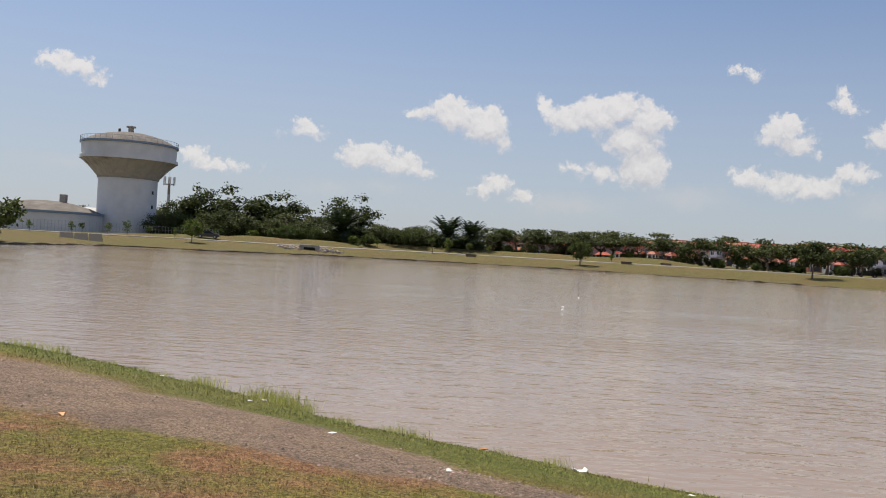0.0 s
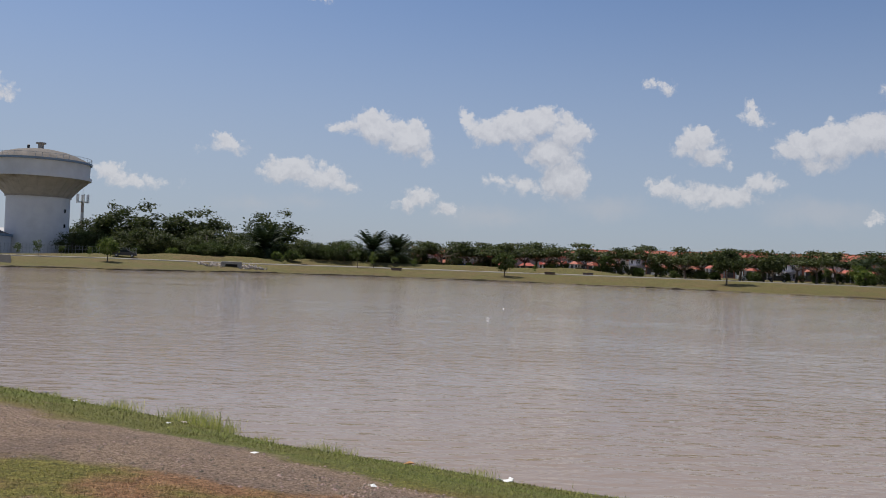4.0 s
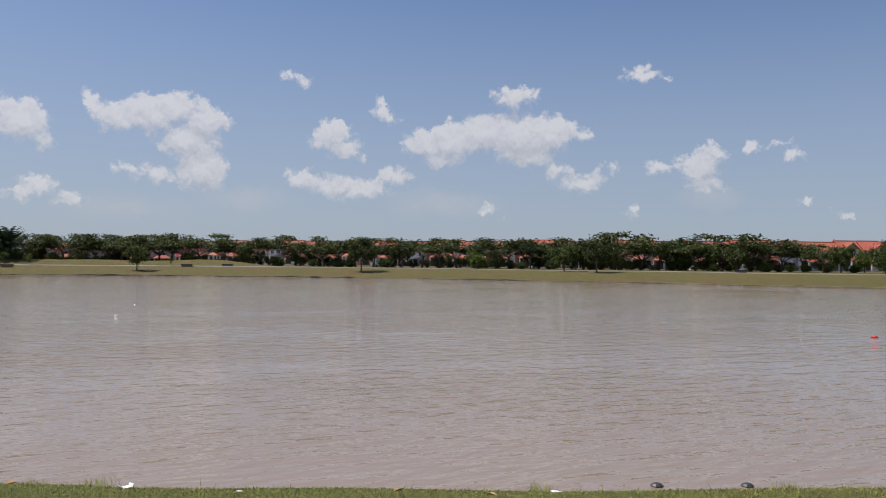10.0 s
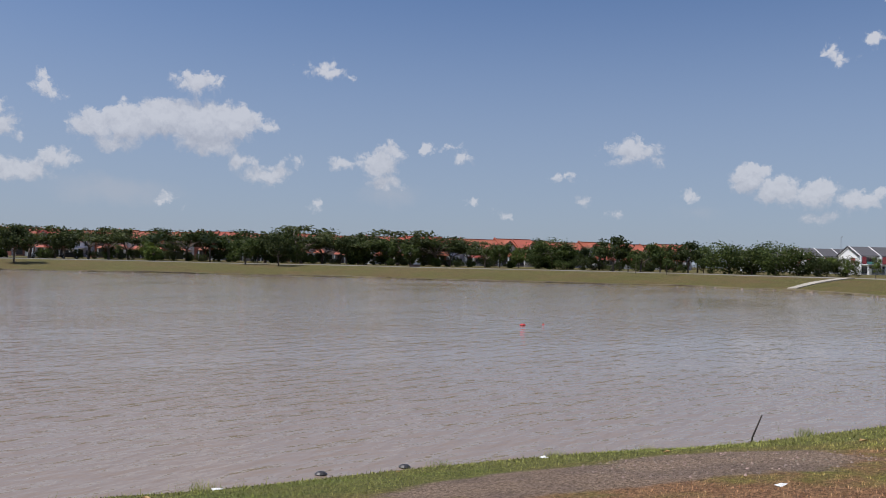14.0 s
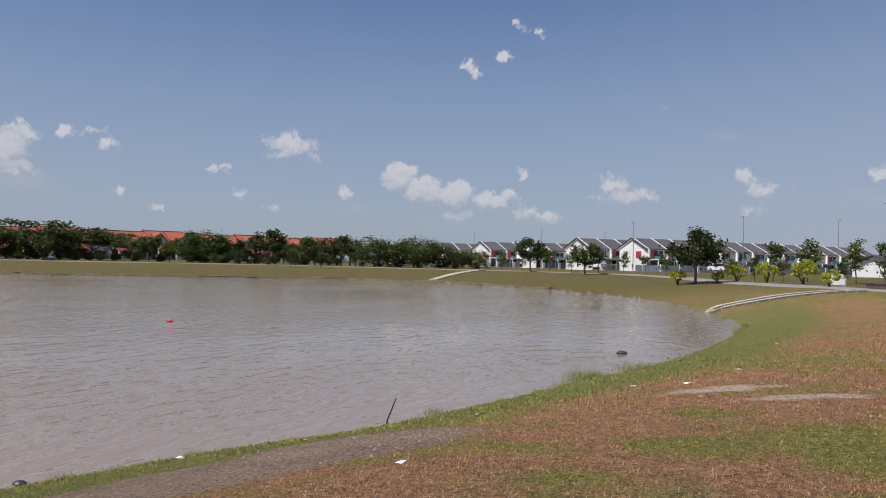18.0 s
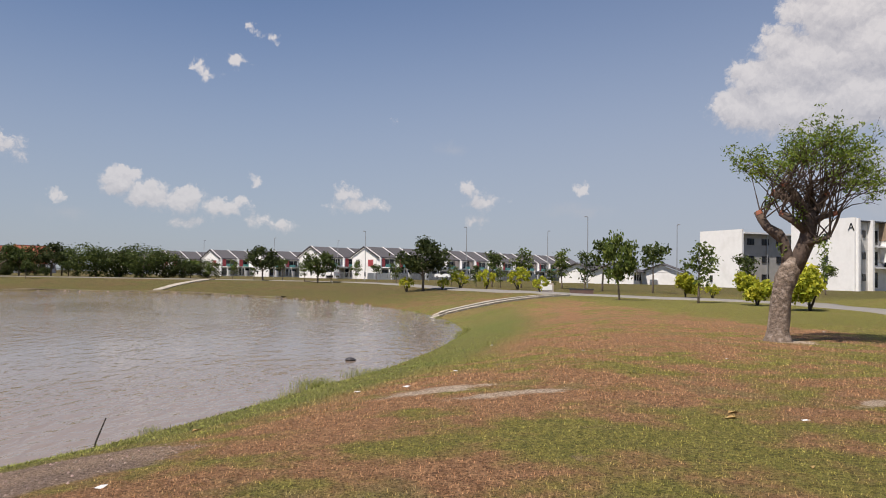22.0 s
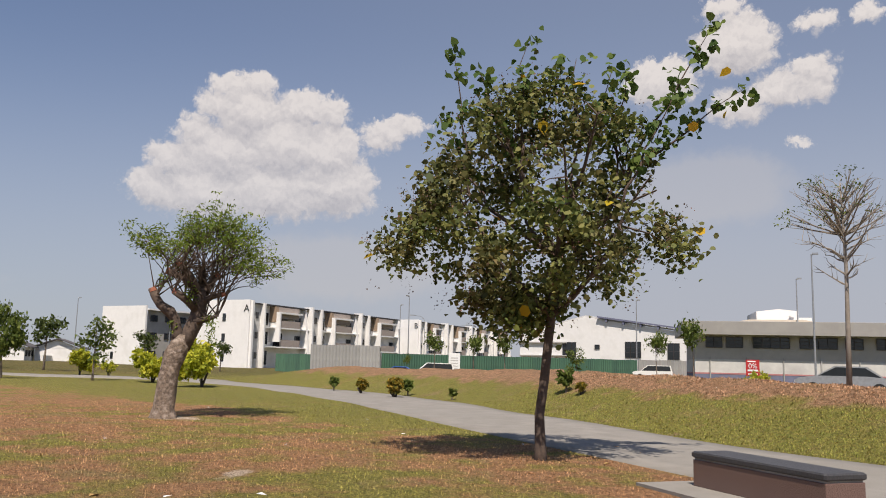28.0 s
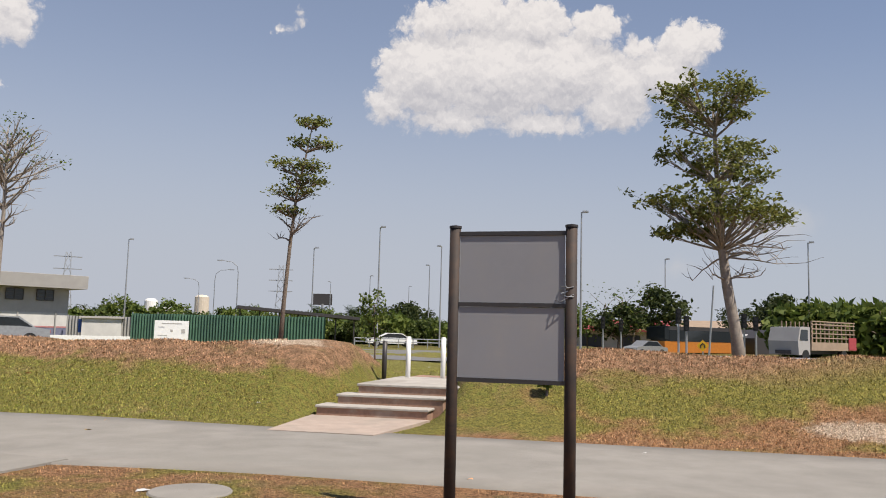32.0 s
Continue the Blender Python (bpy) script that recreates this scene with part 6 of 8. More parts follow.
    # a black block puts the shade of the culvert's inside into colour
    part("opening", Geo().box(-1.15, 1.2, -0.3, 1.15, 3.9, 1.45), "black", culvert)
    rng = random.Random(8)
    rock = [rock_mesh(s) for s in range(4)]
    for k in range(60):
        side = rng.choice((-1, 1))
        a = -8.55 + side * rng.uniform(0.8, 2.4) * rng.uniform(0.5, 1.0)
        x, y = P(a, 164.5 + rng.uniform(0, 6))
        ob = new("rock", rock[k % 4])
        s = rng.uniform(0.25, 0.6)
        ob.matrix_world = pose(x, y, hz(x, y) + 0.1, rng.uniform(0, 360), rng.uniform(0, 360), 0) @ Matrix.Diagonal((s, s, s, 1))
        tagged(ob, "broken grey-brown rock beside the culvert", "rock", "culvert rocks")


def rock_mesh(seed):
    rng = random.Random(seed)
    bm = bmesh.new()
    bmesh.ops.create_icosphere(bm, subdivisions=2, radius=1)
    for v in bm.verts:
        k = 0.75 + 0.5 * noise.noise(v.co * 1.3 + Vector((seed * 7, 0, 0))) + rng.uniform(-0.05, 0.05)
        v.co *= k
        v.co.z *= 0.7
    me = bpy.data.meshes.new("rock")
    bm.to_mesh(me)
    bm.free()
    me.materials.append(M["stone"])
    return me


make_tower()


# ---- beyond the grass bank ----
def sheet_fence(name, label, a, b, h, mat, z=1.4, step=0.9):
    """A hoarding of upright corrugated sheets on posts from a to b."""
    a, b = Vector(a), Vector(b)
    n = max(2, round((b - a).length / step))
    turn = math.degrees(math.atan2(b.y - a.y, b.x - a.x))
    f = thing(name, label, "fence", (a.x, a.y, z), turn)
    w = (b - a).length / n
    g = Geo()
    k = 6
    pts = [(w * i / k, 0.06 * (1 if i % 2 else -1)) for i in range(k + 1)]
    v = [(x, y, q) for q in (0, h) for x, y in pts]
    g.add(v, [(i, i + 1, k + 2 + i, k + 1 + i) for i in range(k)])
    g.add([(x, y + 0.02, q) for q in (0, h) for x, y in pts], [(i + 1, i, k + 1 + i, k + 2 + i) for i in range(k)])
    me = g.mesh("sheet", M[mat])
    post = Geo().box(-0.04, 0.08, 0, 0.04, 0.16, h + 0.1).mesh("post", M["metal_grey"])
    for i in range(n):
        o = new("sheet", me)
        o.parent, o.location = f, (w * i, 0, 0.02 * math.sin(i * 5.1))
        if i % 3 == 0:
            q = new("post", post)
            q.parent, q.location = f, (w * i, 0, 0)
    return f


sheet_fence("hoarding", "dark green corrugated metal hoarding", P(129.7, 96), P(147.0, 108), 2.55, "green_sheet", 1.55)
sheet_fence("hoarding", "grey corrugated metal hoarding", P(147.1, 108), P(151.2, 110), 2.55, "grey_sheet", 1.6)
sheet_fence("hoarding", "pale grey site hoarding before the apartments", P(124.9, 96), P(129.6, 94), 3.1, "grey_sheet", 1.8, 1.2)
sheet_fence("hoarding", "green corrugated hoarding along the road", P(167.0, 74), P(179.5, 66), 2.45, "green_sheet", 1.65, 0.8)
sheet_fence("hoarding", "grey mesh fence by the grey building", P(163.2, 78), P(167.0, 74), 2.3, "grey_sheet", 1.5)
sheet_fence("hoarding", "green site hoarding in front of the apartments", P(122.6, 112), P(124.9, 108), 2.3, "green_sheet", 1.6)


def low_wall(label, a, b, z0, z1):
    a, b = Vector(a), Vector(b)
    n = Vector((b.y - a.y, a.x - b.x)).normalized() * 0.2
    g = Geo().add([(p.x, p.y, z) for z in (z0, z1) for p in (a, b, b + n, a + n)], [(0, 1, 5, 4), (1, 2, 6, 5), (2, 3, 7, 6), (3, 0, 4, 7), (4, 5, 6, 7)])
    tagged(new("low_wall", g.mesh("low_wall", M["white_paint"])), label, "wall")


low_wall("low white kerb wall along the road", P(150.5, 69), P(167.0, 66), 1.2, 2.25)


def board(az, r, w, h, z, label, name="notice_board", mats=("white_paint", None)):
    x, y = P(az, r)
    t = thing(name, label, "sign", (x, y, z), -az)
    part("panel", Geo().box(-w / 2, -0.04, 0.2, w / 2, 0.04, h), mats[0], t)
    for s in (-1, 1):
        part("post", Geo().box(s * w * 0.42 - 0.04, 0.05, -0.8, s * w * 0.42 + 0.04, 0.12, h), "metal_grey", t)
    return t


def bars(t, rows, mat, y=-0.055):
    for x0, z0, x1, z1 in rows:
        part("lettering_bar", Geo().box(x0, y, z0, x1, y + 0.012, z1), mat, t)


b = board(169.5, 64, 2.4, 1.9, 1.6, "white site notice board with small illegible text")
bars(b, [(-0.7, 1.66, 0.7, 1.72), (-0.95, 1.4, -0.5, 1.44), (-0.08, 1.1, 0.1, 1.25), (-0.95, 0.8, -0.3, 0.84), (0.7, 1.0, 0.95, 1.3), (-0.9, 0.5, -0.4, 0.54), (0.2, 0.5, 0.9, 0.54)], "grey_wall")
b = board(134.7, 94, 1.3, 2.6, 1.7, "tall white notice board with rows of illegible text")
bars(b, [(-0.4, 0.5 + 0.3 * k, 0.4, 0.58 + 0.3 * k) for k in range(6)], "grey_wall")
b = board(154.2, 60, 0.86, 1.3, 2.5, "red and white banner advertising a percentage", "sale_banner", ("red", None))
crv = bpy.data.curves.new("figures", "FONT")
crv.body, crv.size, crv.extrude, crv.align_x = "0%", 0.48, 0.01, "CENTER"
tmp = bpy.data.objects.new("figures", crv)
scene.collection.objects.link(tmp)
me = bpy.data.meshes.new_from_object(tmp.evaluated_get(bpy.context.evaluated_depsgraph_get()))
bpy.data.objects.remove(tmp)
me.materials.clear()
me.materials.append(M["white_paint"])
ob = new("figures", me)
ob.parent, ob.matrix_local = b, pose(0, -0.06, 0.72, 90, 0, 0)
bars(b, [(-0.33, 0.52, 0.33, 0.64), (-0.33, 1.14, 0.2, 1.22), (-0.3, 0.28, 0.3, 0.38)], "white_paint")


def factory():
    x, y = P(139.2, 152)
    ex, ey = P(150.2, 140)
    turn = math.degrees(math.atan2(ey - y, ex - x))
    n = math.hypot(ex - x, ey - y)
    f = thing("factory", "white factory building with a low pitched metal roof", "building", (x, y, 1.6), turn)
    part("wall", Geo().box(0, 0, -0.5, n, 20, 7.2), "white_wall", f)
    part("roof", Geo().prism([(-0.5, 7.2), (n * 0.42, 10.2), (n + 0.5, 7.4), (n + 0.5, 7.65), (n * 0.42, 10.5), (-0.5, 7.45)], 1, 0.3, 20), "pale_grey", f)
    part("eave_beam", Geo().prism([(n * 0.5, 10.0), (n + 1.2, 7.7), (n + 1.2, 7.95), (n * 0.5, 10.3)], 1, -0.6, 0.2), "navy", f)
    for k in range(5):
        part("bracket", Geo().box(n * (0.55 + 0.1 * k), -0.5, 9.2 - 0.42 * k, n * (0.55 + 0.1 * k) + 0.3, 0.1, 10.0 - 0.42 * k), "navy", f)
    part("gable", Geo().prism([(0, 7.2), (n, 7.2), (n, 7.4), (n * 0.42, 10.2)], 1, 0.0, 0.25), "white_wall", f)
    part("ledge", Geo().box(0, -0.4, 5.6, n * 0.31, 0.02, 5.85), "grey_wall", f)
    part("ledge", Geo().box(0, -0.4, 3.3, n * 0.31, 0.02, 3.5), "grey_wall", f)
    window(f, n * 0.28, 0, 3.2, 2.6, 2.6, 3, bars=1)
    window(f, n * 0.48, 0, 4.6, 0.9, 0.8, 1)
    window(f, n * 0.66, 0, 3.2, 2.8, 2.7, 3, bars=2)
    window(f, n * 0.9, 0, 3.0, 2.0, 2.7, 2, bars=1)


def workshop():
    x, y = P(150.7, 76)
    ex, ey = P(163.2, 79)
    turn = math.degrees(math.atan2(ey - y, ex - x))
    n = math.hypot(ex - x, ey - y)
    f = thing("workshop", "long grey single-storey building with a deep roof fascia", "building", (x, y, 1.6), turn)
    part("wall", Geo().box(0, 0, 2.4, n, 12, 4.6), "grey_wall", f, "dark grey upper wall")
    part("lower_wall", Geo().box(-0.02, -0.05, 1.25, n + 0.02, 12.02, 2.4), "pale_grey", f)
    part("stripe", Geo().box(-0.03, -0.07, 1.12, n + 0.03, 12.03, 1.25), "pink_stripe", f)
    part("plinth", Geo().box(-0.02, -0.05, -0.6, n + 0.02, 12.02, 1.12), "navy", f)
    part("fascia", Geo().prism([(-1.4, 4.5), (-1.5, 5.62), (-1.2, 5.66), (13, 5.6), (13, 4.6)], 0, -1.1, n + 1.1), "fascia_grey", f, "broad grey metal fascia")
    for x0, w in ((0.9, 1.4), (2.6, 1.4), (4.8, 3.0), (8.6, 3.0), (12.2, 1.4), (14.6, 1.4)):
        if x0 + w < n:
            window(f, x0, 0, 3.4, w, 0.95, 4 if w > 2 else 2, bars=2)
    for k in range(6):
        part("post", Geo().box(1.2 + k * 3.0, -0.16, -0.4, 1.3 + k * 3.0, -0.09, 2.6), "grey_sheet", f)
    part("roof_house", Geo().prism([(6.4, 5.5), (6.4, 7.2), (8.4, 7.45), (10.2, 7.25), (10.2, 5.5)], 1, 9, 16), "white_wall", f)
    part("roof_house", Geo().box(10.4, 10, 5.5, 11.6, 15, 6.7), "white_wall", f)
    part("rear_roof", Geo().prism([(1.5, 5.6), (5.5, 6.3), (10.4, 6.3), (14.0, 5.6)], 1, 7, 9), "beige", f)
    box = thing("guard_box", "small grey cabin with a blue tarpaulin beside the fence", "cabin", (*P(165.0, 74), 1.4), 15)
    part("body", Geo().box(-1.8, -1, 0, 1.2, 1, 2.2), "pale_grey", box)
    part("roof", Geo().box(-2, -1.2, 2.2, 1.4, 1.2, 2.35), "grey_wall", box)
    part("tarpaulin", Geo().box(0.3, -1.12, 1.0, 1.5, -1.0, 2.1), "blue", box)


factory()
workshop()


# ---- road, lamps and signals ----
g = Geo()
edge_a = [P(a, 34 if a > 186 else 40) for a in range(150, 226, 4)]
edge_b = [P(a, 62) for a in range(150, 226, 4)]
v = [(x, y, hz(x, y) + 0.03) for x, y in edge_a] + [(x, y, hz(x, y) + 0.03) for x, y in edge_b]
n = len(edge_a)
g.add(v, [(k, k + 1, n + k + 1, n + k) for k in range(n - 1)])
tagged(new("road", g.mesh("road", M["asphalt"])), "grey asphalt road beyond the bank", "road", kind="structure")


def street_lamp(h=10.0, arm=1.2, label="tall grey street lamp with a single arm", drop=False):
    t = thing("street_lamp", label, "street lamp", group="street lamps")
    part("pole", Geo().tube([(0, 0, -0.5), (0, 0, h * 0.5), (0, 0, h)], [0.085, 0.07, 0.05], 8), "metal_grey", t)
    if drop:
        part("arm", Geo().tube([(0, 0, h), (0.15, 0, h + 0.8), (0.8, 0, h + 1.3), (arm + 0.6, 0, h + 1.45)], [0.06, 0.05, 0.045, 0.04], 6), "metal_grey", t)
        part("lantern", Geo().box(arm + 0.5, -0.14, h + 1.38, arm + 1.3, 0.14, h + 1.52), "metal_grey", t)
    else:
        part("arm", Geo().tube([(0, 0, h - 0.05), (arm * 0.15, 0, h)], [0.05, 0.045], 6), "metal_grey", t)
        part("lantern", Geo().box(arm * 0.05, -0.15, h - 0.03, arm * 0.05 + 0.42, 0.15, h + 0.1), "metal_grey", t)
    return t


LAMP = {"plain": street_lamp(), "bent": street_lamp(8.5, 1.4, "curved-arm grey street lamp", True)}
SET = set()


def lamp(kind, az, el, turn=0.0, h=10.0):
    r = (1.75 + h - EYE) / math.tan(radians(el))
    x, y = P(az, r)
    m = pose(x, y, EYE + r * math.tan(radians(el)) - h, 0, 0, turn - az)
    if kind in SET:
        copy_thing(LAMP[kind], m)
    else:
        SET.add(kind)
        LAMP[kind].matrix_basis = m


for az, el, turn in [(-177.0, 7.3, 0), (-172.7, 6.1, 180), (-173.5, 4.75, 180), (178.5, 5.7, 0), (-174.9, 3.25, 0), (-177.6, 3.9, 0), (179.7, 3.4, 180), (-163.1, 8.6, 0), (-157.5, 5.4, 0), (-148.7, 6.4, 0),
                     (166.5, 5.65, 0), (157.9, 7.5, 0), (157.0, 5.95, 0), (131.5, 4.65, 180), (130.9, 4.0, 0), (110.0, 3.66, 0), (104.1, 4.2, 180), (101.4, 3.2, 0), (95.8, 3.4, 180), (93.2, 2.7, 0),
                     (88.8, 3.0, 180), (86.9, 2.3, 0), (82.6, 2.4, 0), (78.0, 2.1, 0), (-170.4, 3.75, 0), (106.0, 3.0, 0), (147.0, 4.6, 0)]:
    lamp("plain", az, el, turn)
for az, el, turn in [(173.5, 4.6, 0), (171.0, 3.3, 0), (132.6, 3.35, 0), (172.0, 4.0, 180)]:
    lamp("bent", az, el, 180 if turn == 0 else 0)


def pylon(az, el, r):
    x, y = P(az, r)
    h = r * math.tan(radians(el)) + 1.5
    t = thing("pylon", "lattice steel electricity pylon in the distance", "pylon", (x, y, 1.5), -az, "pylons")
    w = h * 0.1
    g = Geo()
    for sx in (-1, 1):
        for sy in (-1, 1):
            g.tube([(sx * w, sy * w, -1), (sx * w * 0.45, sy * w * 0.45, h * 0.6), (sx * w * 0.3, sy * w * 0.3, h)], [0.25, 0.2, 0.15], 4)
    for k in range(7):
        z0, z1 = h * k / 7, h * (k + 1) / 7
        a, b = w * (1 - 0.75 * k / 7), w * (1 - 0.75 * (k + 1) / 7)
        for s in (-1, 1):
            g.tube([(-s * a, -a, z0), (s * b, -b, z1)], [0.14, 0.14], 4)
    part("lattice", g, "metal_grey", t)
    for z in (0.62, 0.78, 0.94):
        part("cross_arm", Geo().tube([(-w * 1.7, 0, h * z), (w * 1.7, 0, h * z)], [0.22, 0.22], 4), "metal_grey", t)


for az, el, r in ((176.3, 4.4, 330), (162.9, 4.6, 300), (135.6, 2.9, 600), (-147.6, 2.3, 600), (-170.5, 2.9, 420)):
    pylon(az, el, r)


def vehicle(name, label, az, r, length, height, mat, turn, van=False, z=None, category="car"):
    x, y = P(az, r)
    t = thing(name, label, category, (x, y, hz(x, y) + 0.03 if z is None else z), turn)
    L, H = length, height
    hood = [(-L / 2, 0.3), (-L / 2, H * 0.56), (-L * 0.36, H * 0.62), (-L * 0.2, H * 0.66), (L * 0.3, H * 0.66), (L * 0.46, H * 0.58), (L / 2, H * 0.5), (L / 2, 0.3)]
    if van:
        hood = [(-L / 2, 0.3), (-L / 2, H * 0.6), (L * 0.28, H * 0.6), (L * 0.46, H * 0.56), (L / 2, H * 0.5), (L / 2, 0.3)]
    part("body", Geo().prism(hood, 1, -0.85, 0.85), mat, t)
    top = [(-L * 0.36, H * 0.62), (-L * 0.2, H * 0.98), (L * 0.1, H), (L * 0.3, H * 0.64)]
    if van:
        top = [(-L * 0.49, H * 0.6), (-L * 0.46, H * 0.98), (L * 0.12, H), (L * 0.3, H * 0.6)]
    part("cabin", Geo().prism(top, 1, -0.72, 0.72), mat, t)
    glass = [(p[0] * 0.93, H * 0.66 + (p[1] - H * 0.66) * 0.86) for p in top]
    part("side_glass", Geo().prism(glass, 1, -0.74, 0.74), "glass_dark", t)
    for sx in (-0.31, 0.32):
        for sy in (-0.78, 0.78):
            w = part("wheel", Geo().tube([(sx * L, sy - 0.1, 0.32), (sx * L, sy + 0.1, 0.32)], [0.32, 0.32], 18), "black", t)
            part("rim", Geo().tube([(sx * L, sy - 0.11, 0.32), (sx * L, sy + 0.11, 0.32)], [0.19, 0.19], 12), "metal_grey", w)
    for sy in (-0.6, 0.6):
        part("headlight", Geo().box(L / 2 - 0.1, sy - 0.16, H * 0.42, L / 2 + 0.02, sy + 0.16, H * 0.5), "white_paint", t)
        part("tail_light", Geo().box(-L / 2 - 0.02, sy - 0.16, H * 0.44, -L / 2 + 0.1, sy + 0.16, H * 0.54), "red", t)
    return t


vehicle("car", "silver-grey sedan parked behind the grass bank", 159.5, 45.5, 4.6, 1.45, "metal_grey", -160 + 180, z=1.93)
vehicle("car", "white hatchback on the road", -176.0, 76, 4.5, 1.25, "white_paint", 5, z=1.75)
vehicle("car", "white estate car parked by the hoarding", 148.0, 96, 4.3, 1.6, "white_paint", -148 + 180, True, 1.85)
vehicle("car", "white van parked at the hoarding", 133.2, 88, 4.6, 1.75, "white_paint", 50, True, 1.4)
vehicle("car", "blue car parked behind the bank", 130.9, 86, 4.2, 1.35, "blue", 45, z=1.35)
vehicle("car", "white van beside the guard cabin", 164.4, 80, 4.2, 1.9, "white_paint", 20, True, 1.5)
vehicle("car", "silver hatchback waiting at the lights", -158.8, 78, 4.0, 1.4, "metal_grey", 25, z=1.5)
vehicle("car", "white four-wheel-drive by the houses", 86.4, 190, 4.6, 1.8, "white_paint", 45, True, 2.4)
vehicle("car", "white van by the houses", 94.3, 190, 4.6, 1.8, "white_paint", 45, True, 2.4)
vehicle("car", "white car parked by the far road", 15.2, 214, 4.2, 1.4, "white_paint", -15)
vehicle("car", "dark car parked by the far bank", -15.3, 176, 4.6, 1.5, "metal_dark", 10)
for k, (az, mat, c) in enumerate([(7.0, "blue", "blue"), (8.2, "red", "red"), (26.2, "white_paint", "white"), (22.6, "metal_grey", "silver"), (27.9, "metal_dark", "black"), (46.2, "metal_grey", "silver")]):
    vehicle("car", c + " car parked in front of the terrace houses", az, 214, 4.4, 1.5, mat, -az + 8)


def bus():
    x, y = P(-155.7, 84)
    t = thing("bus", "orange and black coach behind the guard rail", "bus", (x, y, 1.35), 22)
    part("body", Geo().box(-5, -1.2, 0.5, 5, 1.2, 1.55), "bus_orange", t)
    part("window_band", Geo().box(-5.02, -1.22, 1.55, 4.4, 1.22, 2.6), "glass_dark", t)
    part("roof", Geo().box(-5, -1.2, 2.6, 4.6, 1.2, 2.95), "metal_dark", t)
    part("front", Geo().box(4.4, -1.2, 1.7, 5.0, 1.2, 2.85), "glass_dark", t)
    for sx in (-3.2, 3.2):
        part("wheel", Geo().tube([(sx, -1.25, 0.5), (sx, -0.95, 0.5)], [0.5, 0.5], 16), "black", t)
    x, y = P(-154.2, 90)
    t = thing("school_bus", "yellow bus waiting behind the coach", "bus", (x, y, 1.3), 22)
    part("body", Geo().box(-3.5, -1.2, 0.5, 3.5, 1.2, 1.9), "yellow", t)
    part("window_band", Geo().box(-3.4, -1.22, 1.5, 3.4, 1.22, 2.2), "glass_dark", t)
    part("roof", Geo().box(-3.5, -1.2, 2.2, 3.5, 1.2, 2.5), "white_paint", t)


def lorry():
    x, y = P(-148.7, 62)
    t = thing("lorry", "brown stake-bed lorry with a white cab", "truck", (x, y, 1.75), 210)
    part("chassis", Geo().box(-3.6, -0.5, 0.55, 3.4, 0.5, 0.8), "metal_dark", t)
    part("bed", Geo().box(-1.9, -1.1, 0.8, 4.0, 1.1, 1.35), "brown_panel", t)
    cab = Geo().prism([(-3.4, 0.5), (-3.5, 1.4), (-3.2, 2.3), (-2.0, 2.35), (-2.0, 0.5)], 1, -1.05, 1.05)
    part("cab", cab, "fascia_grey", t)
    part("cab_window", Geo().prism([(-3.3, 1.45), (-3.1, 2.15), (-2.3, 2.15), (-2.3, 1.45)], 1, -1.07, 1.07), "glass_dark", t)
    for k in range(11):
        x0 = -1.85 + k * 0.57
        for y0 in (-1.08, 1.02):
            part("stake", Geo().box(x0, y0, 1.35, x0 + 0.07, y0 + 0.06, 2.75), "brown_panel", t)
    for z in (1.6, 1.9, 2.2, 2.5, 2.7):
        part("rail", Geo().box(-1.85, -1.12, z, 3.95, -1.06, z + 0.07).box(3.9, -1.1, z, 3.97, 1.1, z + 0.07), "brown_panel", t)
    part("tailboard", Geo().box(3.0, -1.16, 0.85, 4.02, -1.1, 1.7), "red_panel", t)
    for sx in (-2.6, 2.4):
        part("wheel", Geo().tube([(sx, -1.1, 0.42), (sx, -0.8, 0.42)], [0.42, 0.42], 16), "black", t)


bus()
lorry()


def signal(az, r, h, label):
    x, y = P(az, r)
    t = thing("traffic_light", label, "traffic light", (x, y, 1.5), -az, "traffic lights")
    part("pole", Geo().tube([(0, 0, -0.5), (0, 0, h)], [0.08, 0.07], 8), "metal_grey", t)
    head = part("signal_head", Geo().box(-0.19, -0.2, h - 0.75, 0.19, 0.15, h + 0.3), "black", t)
    for k in range(3):
        part("lens", Geo().tube([(0, -0.24, h - 0.55 + 0.33 * k), (0, -0.2, h - 0.55 + 0.33 * k)], [0.11, 0.11], 12), "metal_dark", head)
        part("visor", Geo().box(-0.13, -0.42, h - 0.43 + 0.33 * k, 0.13, -0.2, h - 0.41 + 0.33 * k), "black", head)


for az, r, h in ((-156.7, 60, 3.4), (-156.2, 60, 2.9), (-161.6, 74, 3.1), (-160.4, 76, 2.9), (-152.6, 66, 3.3), (-151.9, 66, 3.1)):
    signal(az, r, h, "black traffic signal head on a yellow pole")
x, y = P(-155.2, 52)
t = thing("warning_sign", "yellow diamond road warning sign", "road sign", (x, y, 1.6), 155.2)
part("plate", Geo().prism([(0, 0.75), (0.36, 1.11), (0, 1.47), (-0.36, 1.11)], 1, -0.02, 0.02), "yellow", t)
part("symbol", Geo().prism([(-0.15, 0.98), (-0.15, 1.15), (0, 1.29), (0.15, 1.15), (0.15, 0.98), (0.08, 0.98), (0.08, 1.13), (0, 1.19), (-0.08, 1.13), (-0.08, 0.98)], 1, -0.035, -0.022), "black", t)
part("post", Geo().tube([(0, 0.05, -0.6), (0, 0.05, 1.4)], [0.04, 0.04], 6), "metal_grey", t)
x, y = P(-154.9, 50)
part("pole", Geo().tube([(0, 0, -0.5), (0.35, 0, 4.6)], [0.06, 0.05], 6), "metal_grey", thing("bare_pole", "leaning grey metal pole by the road", "pole", (x, y, 1.6), 155))


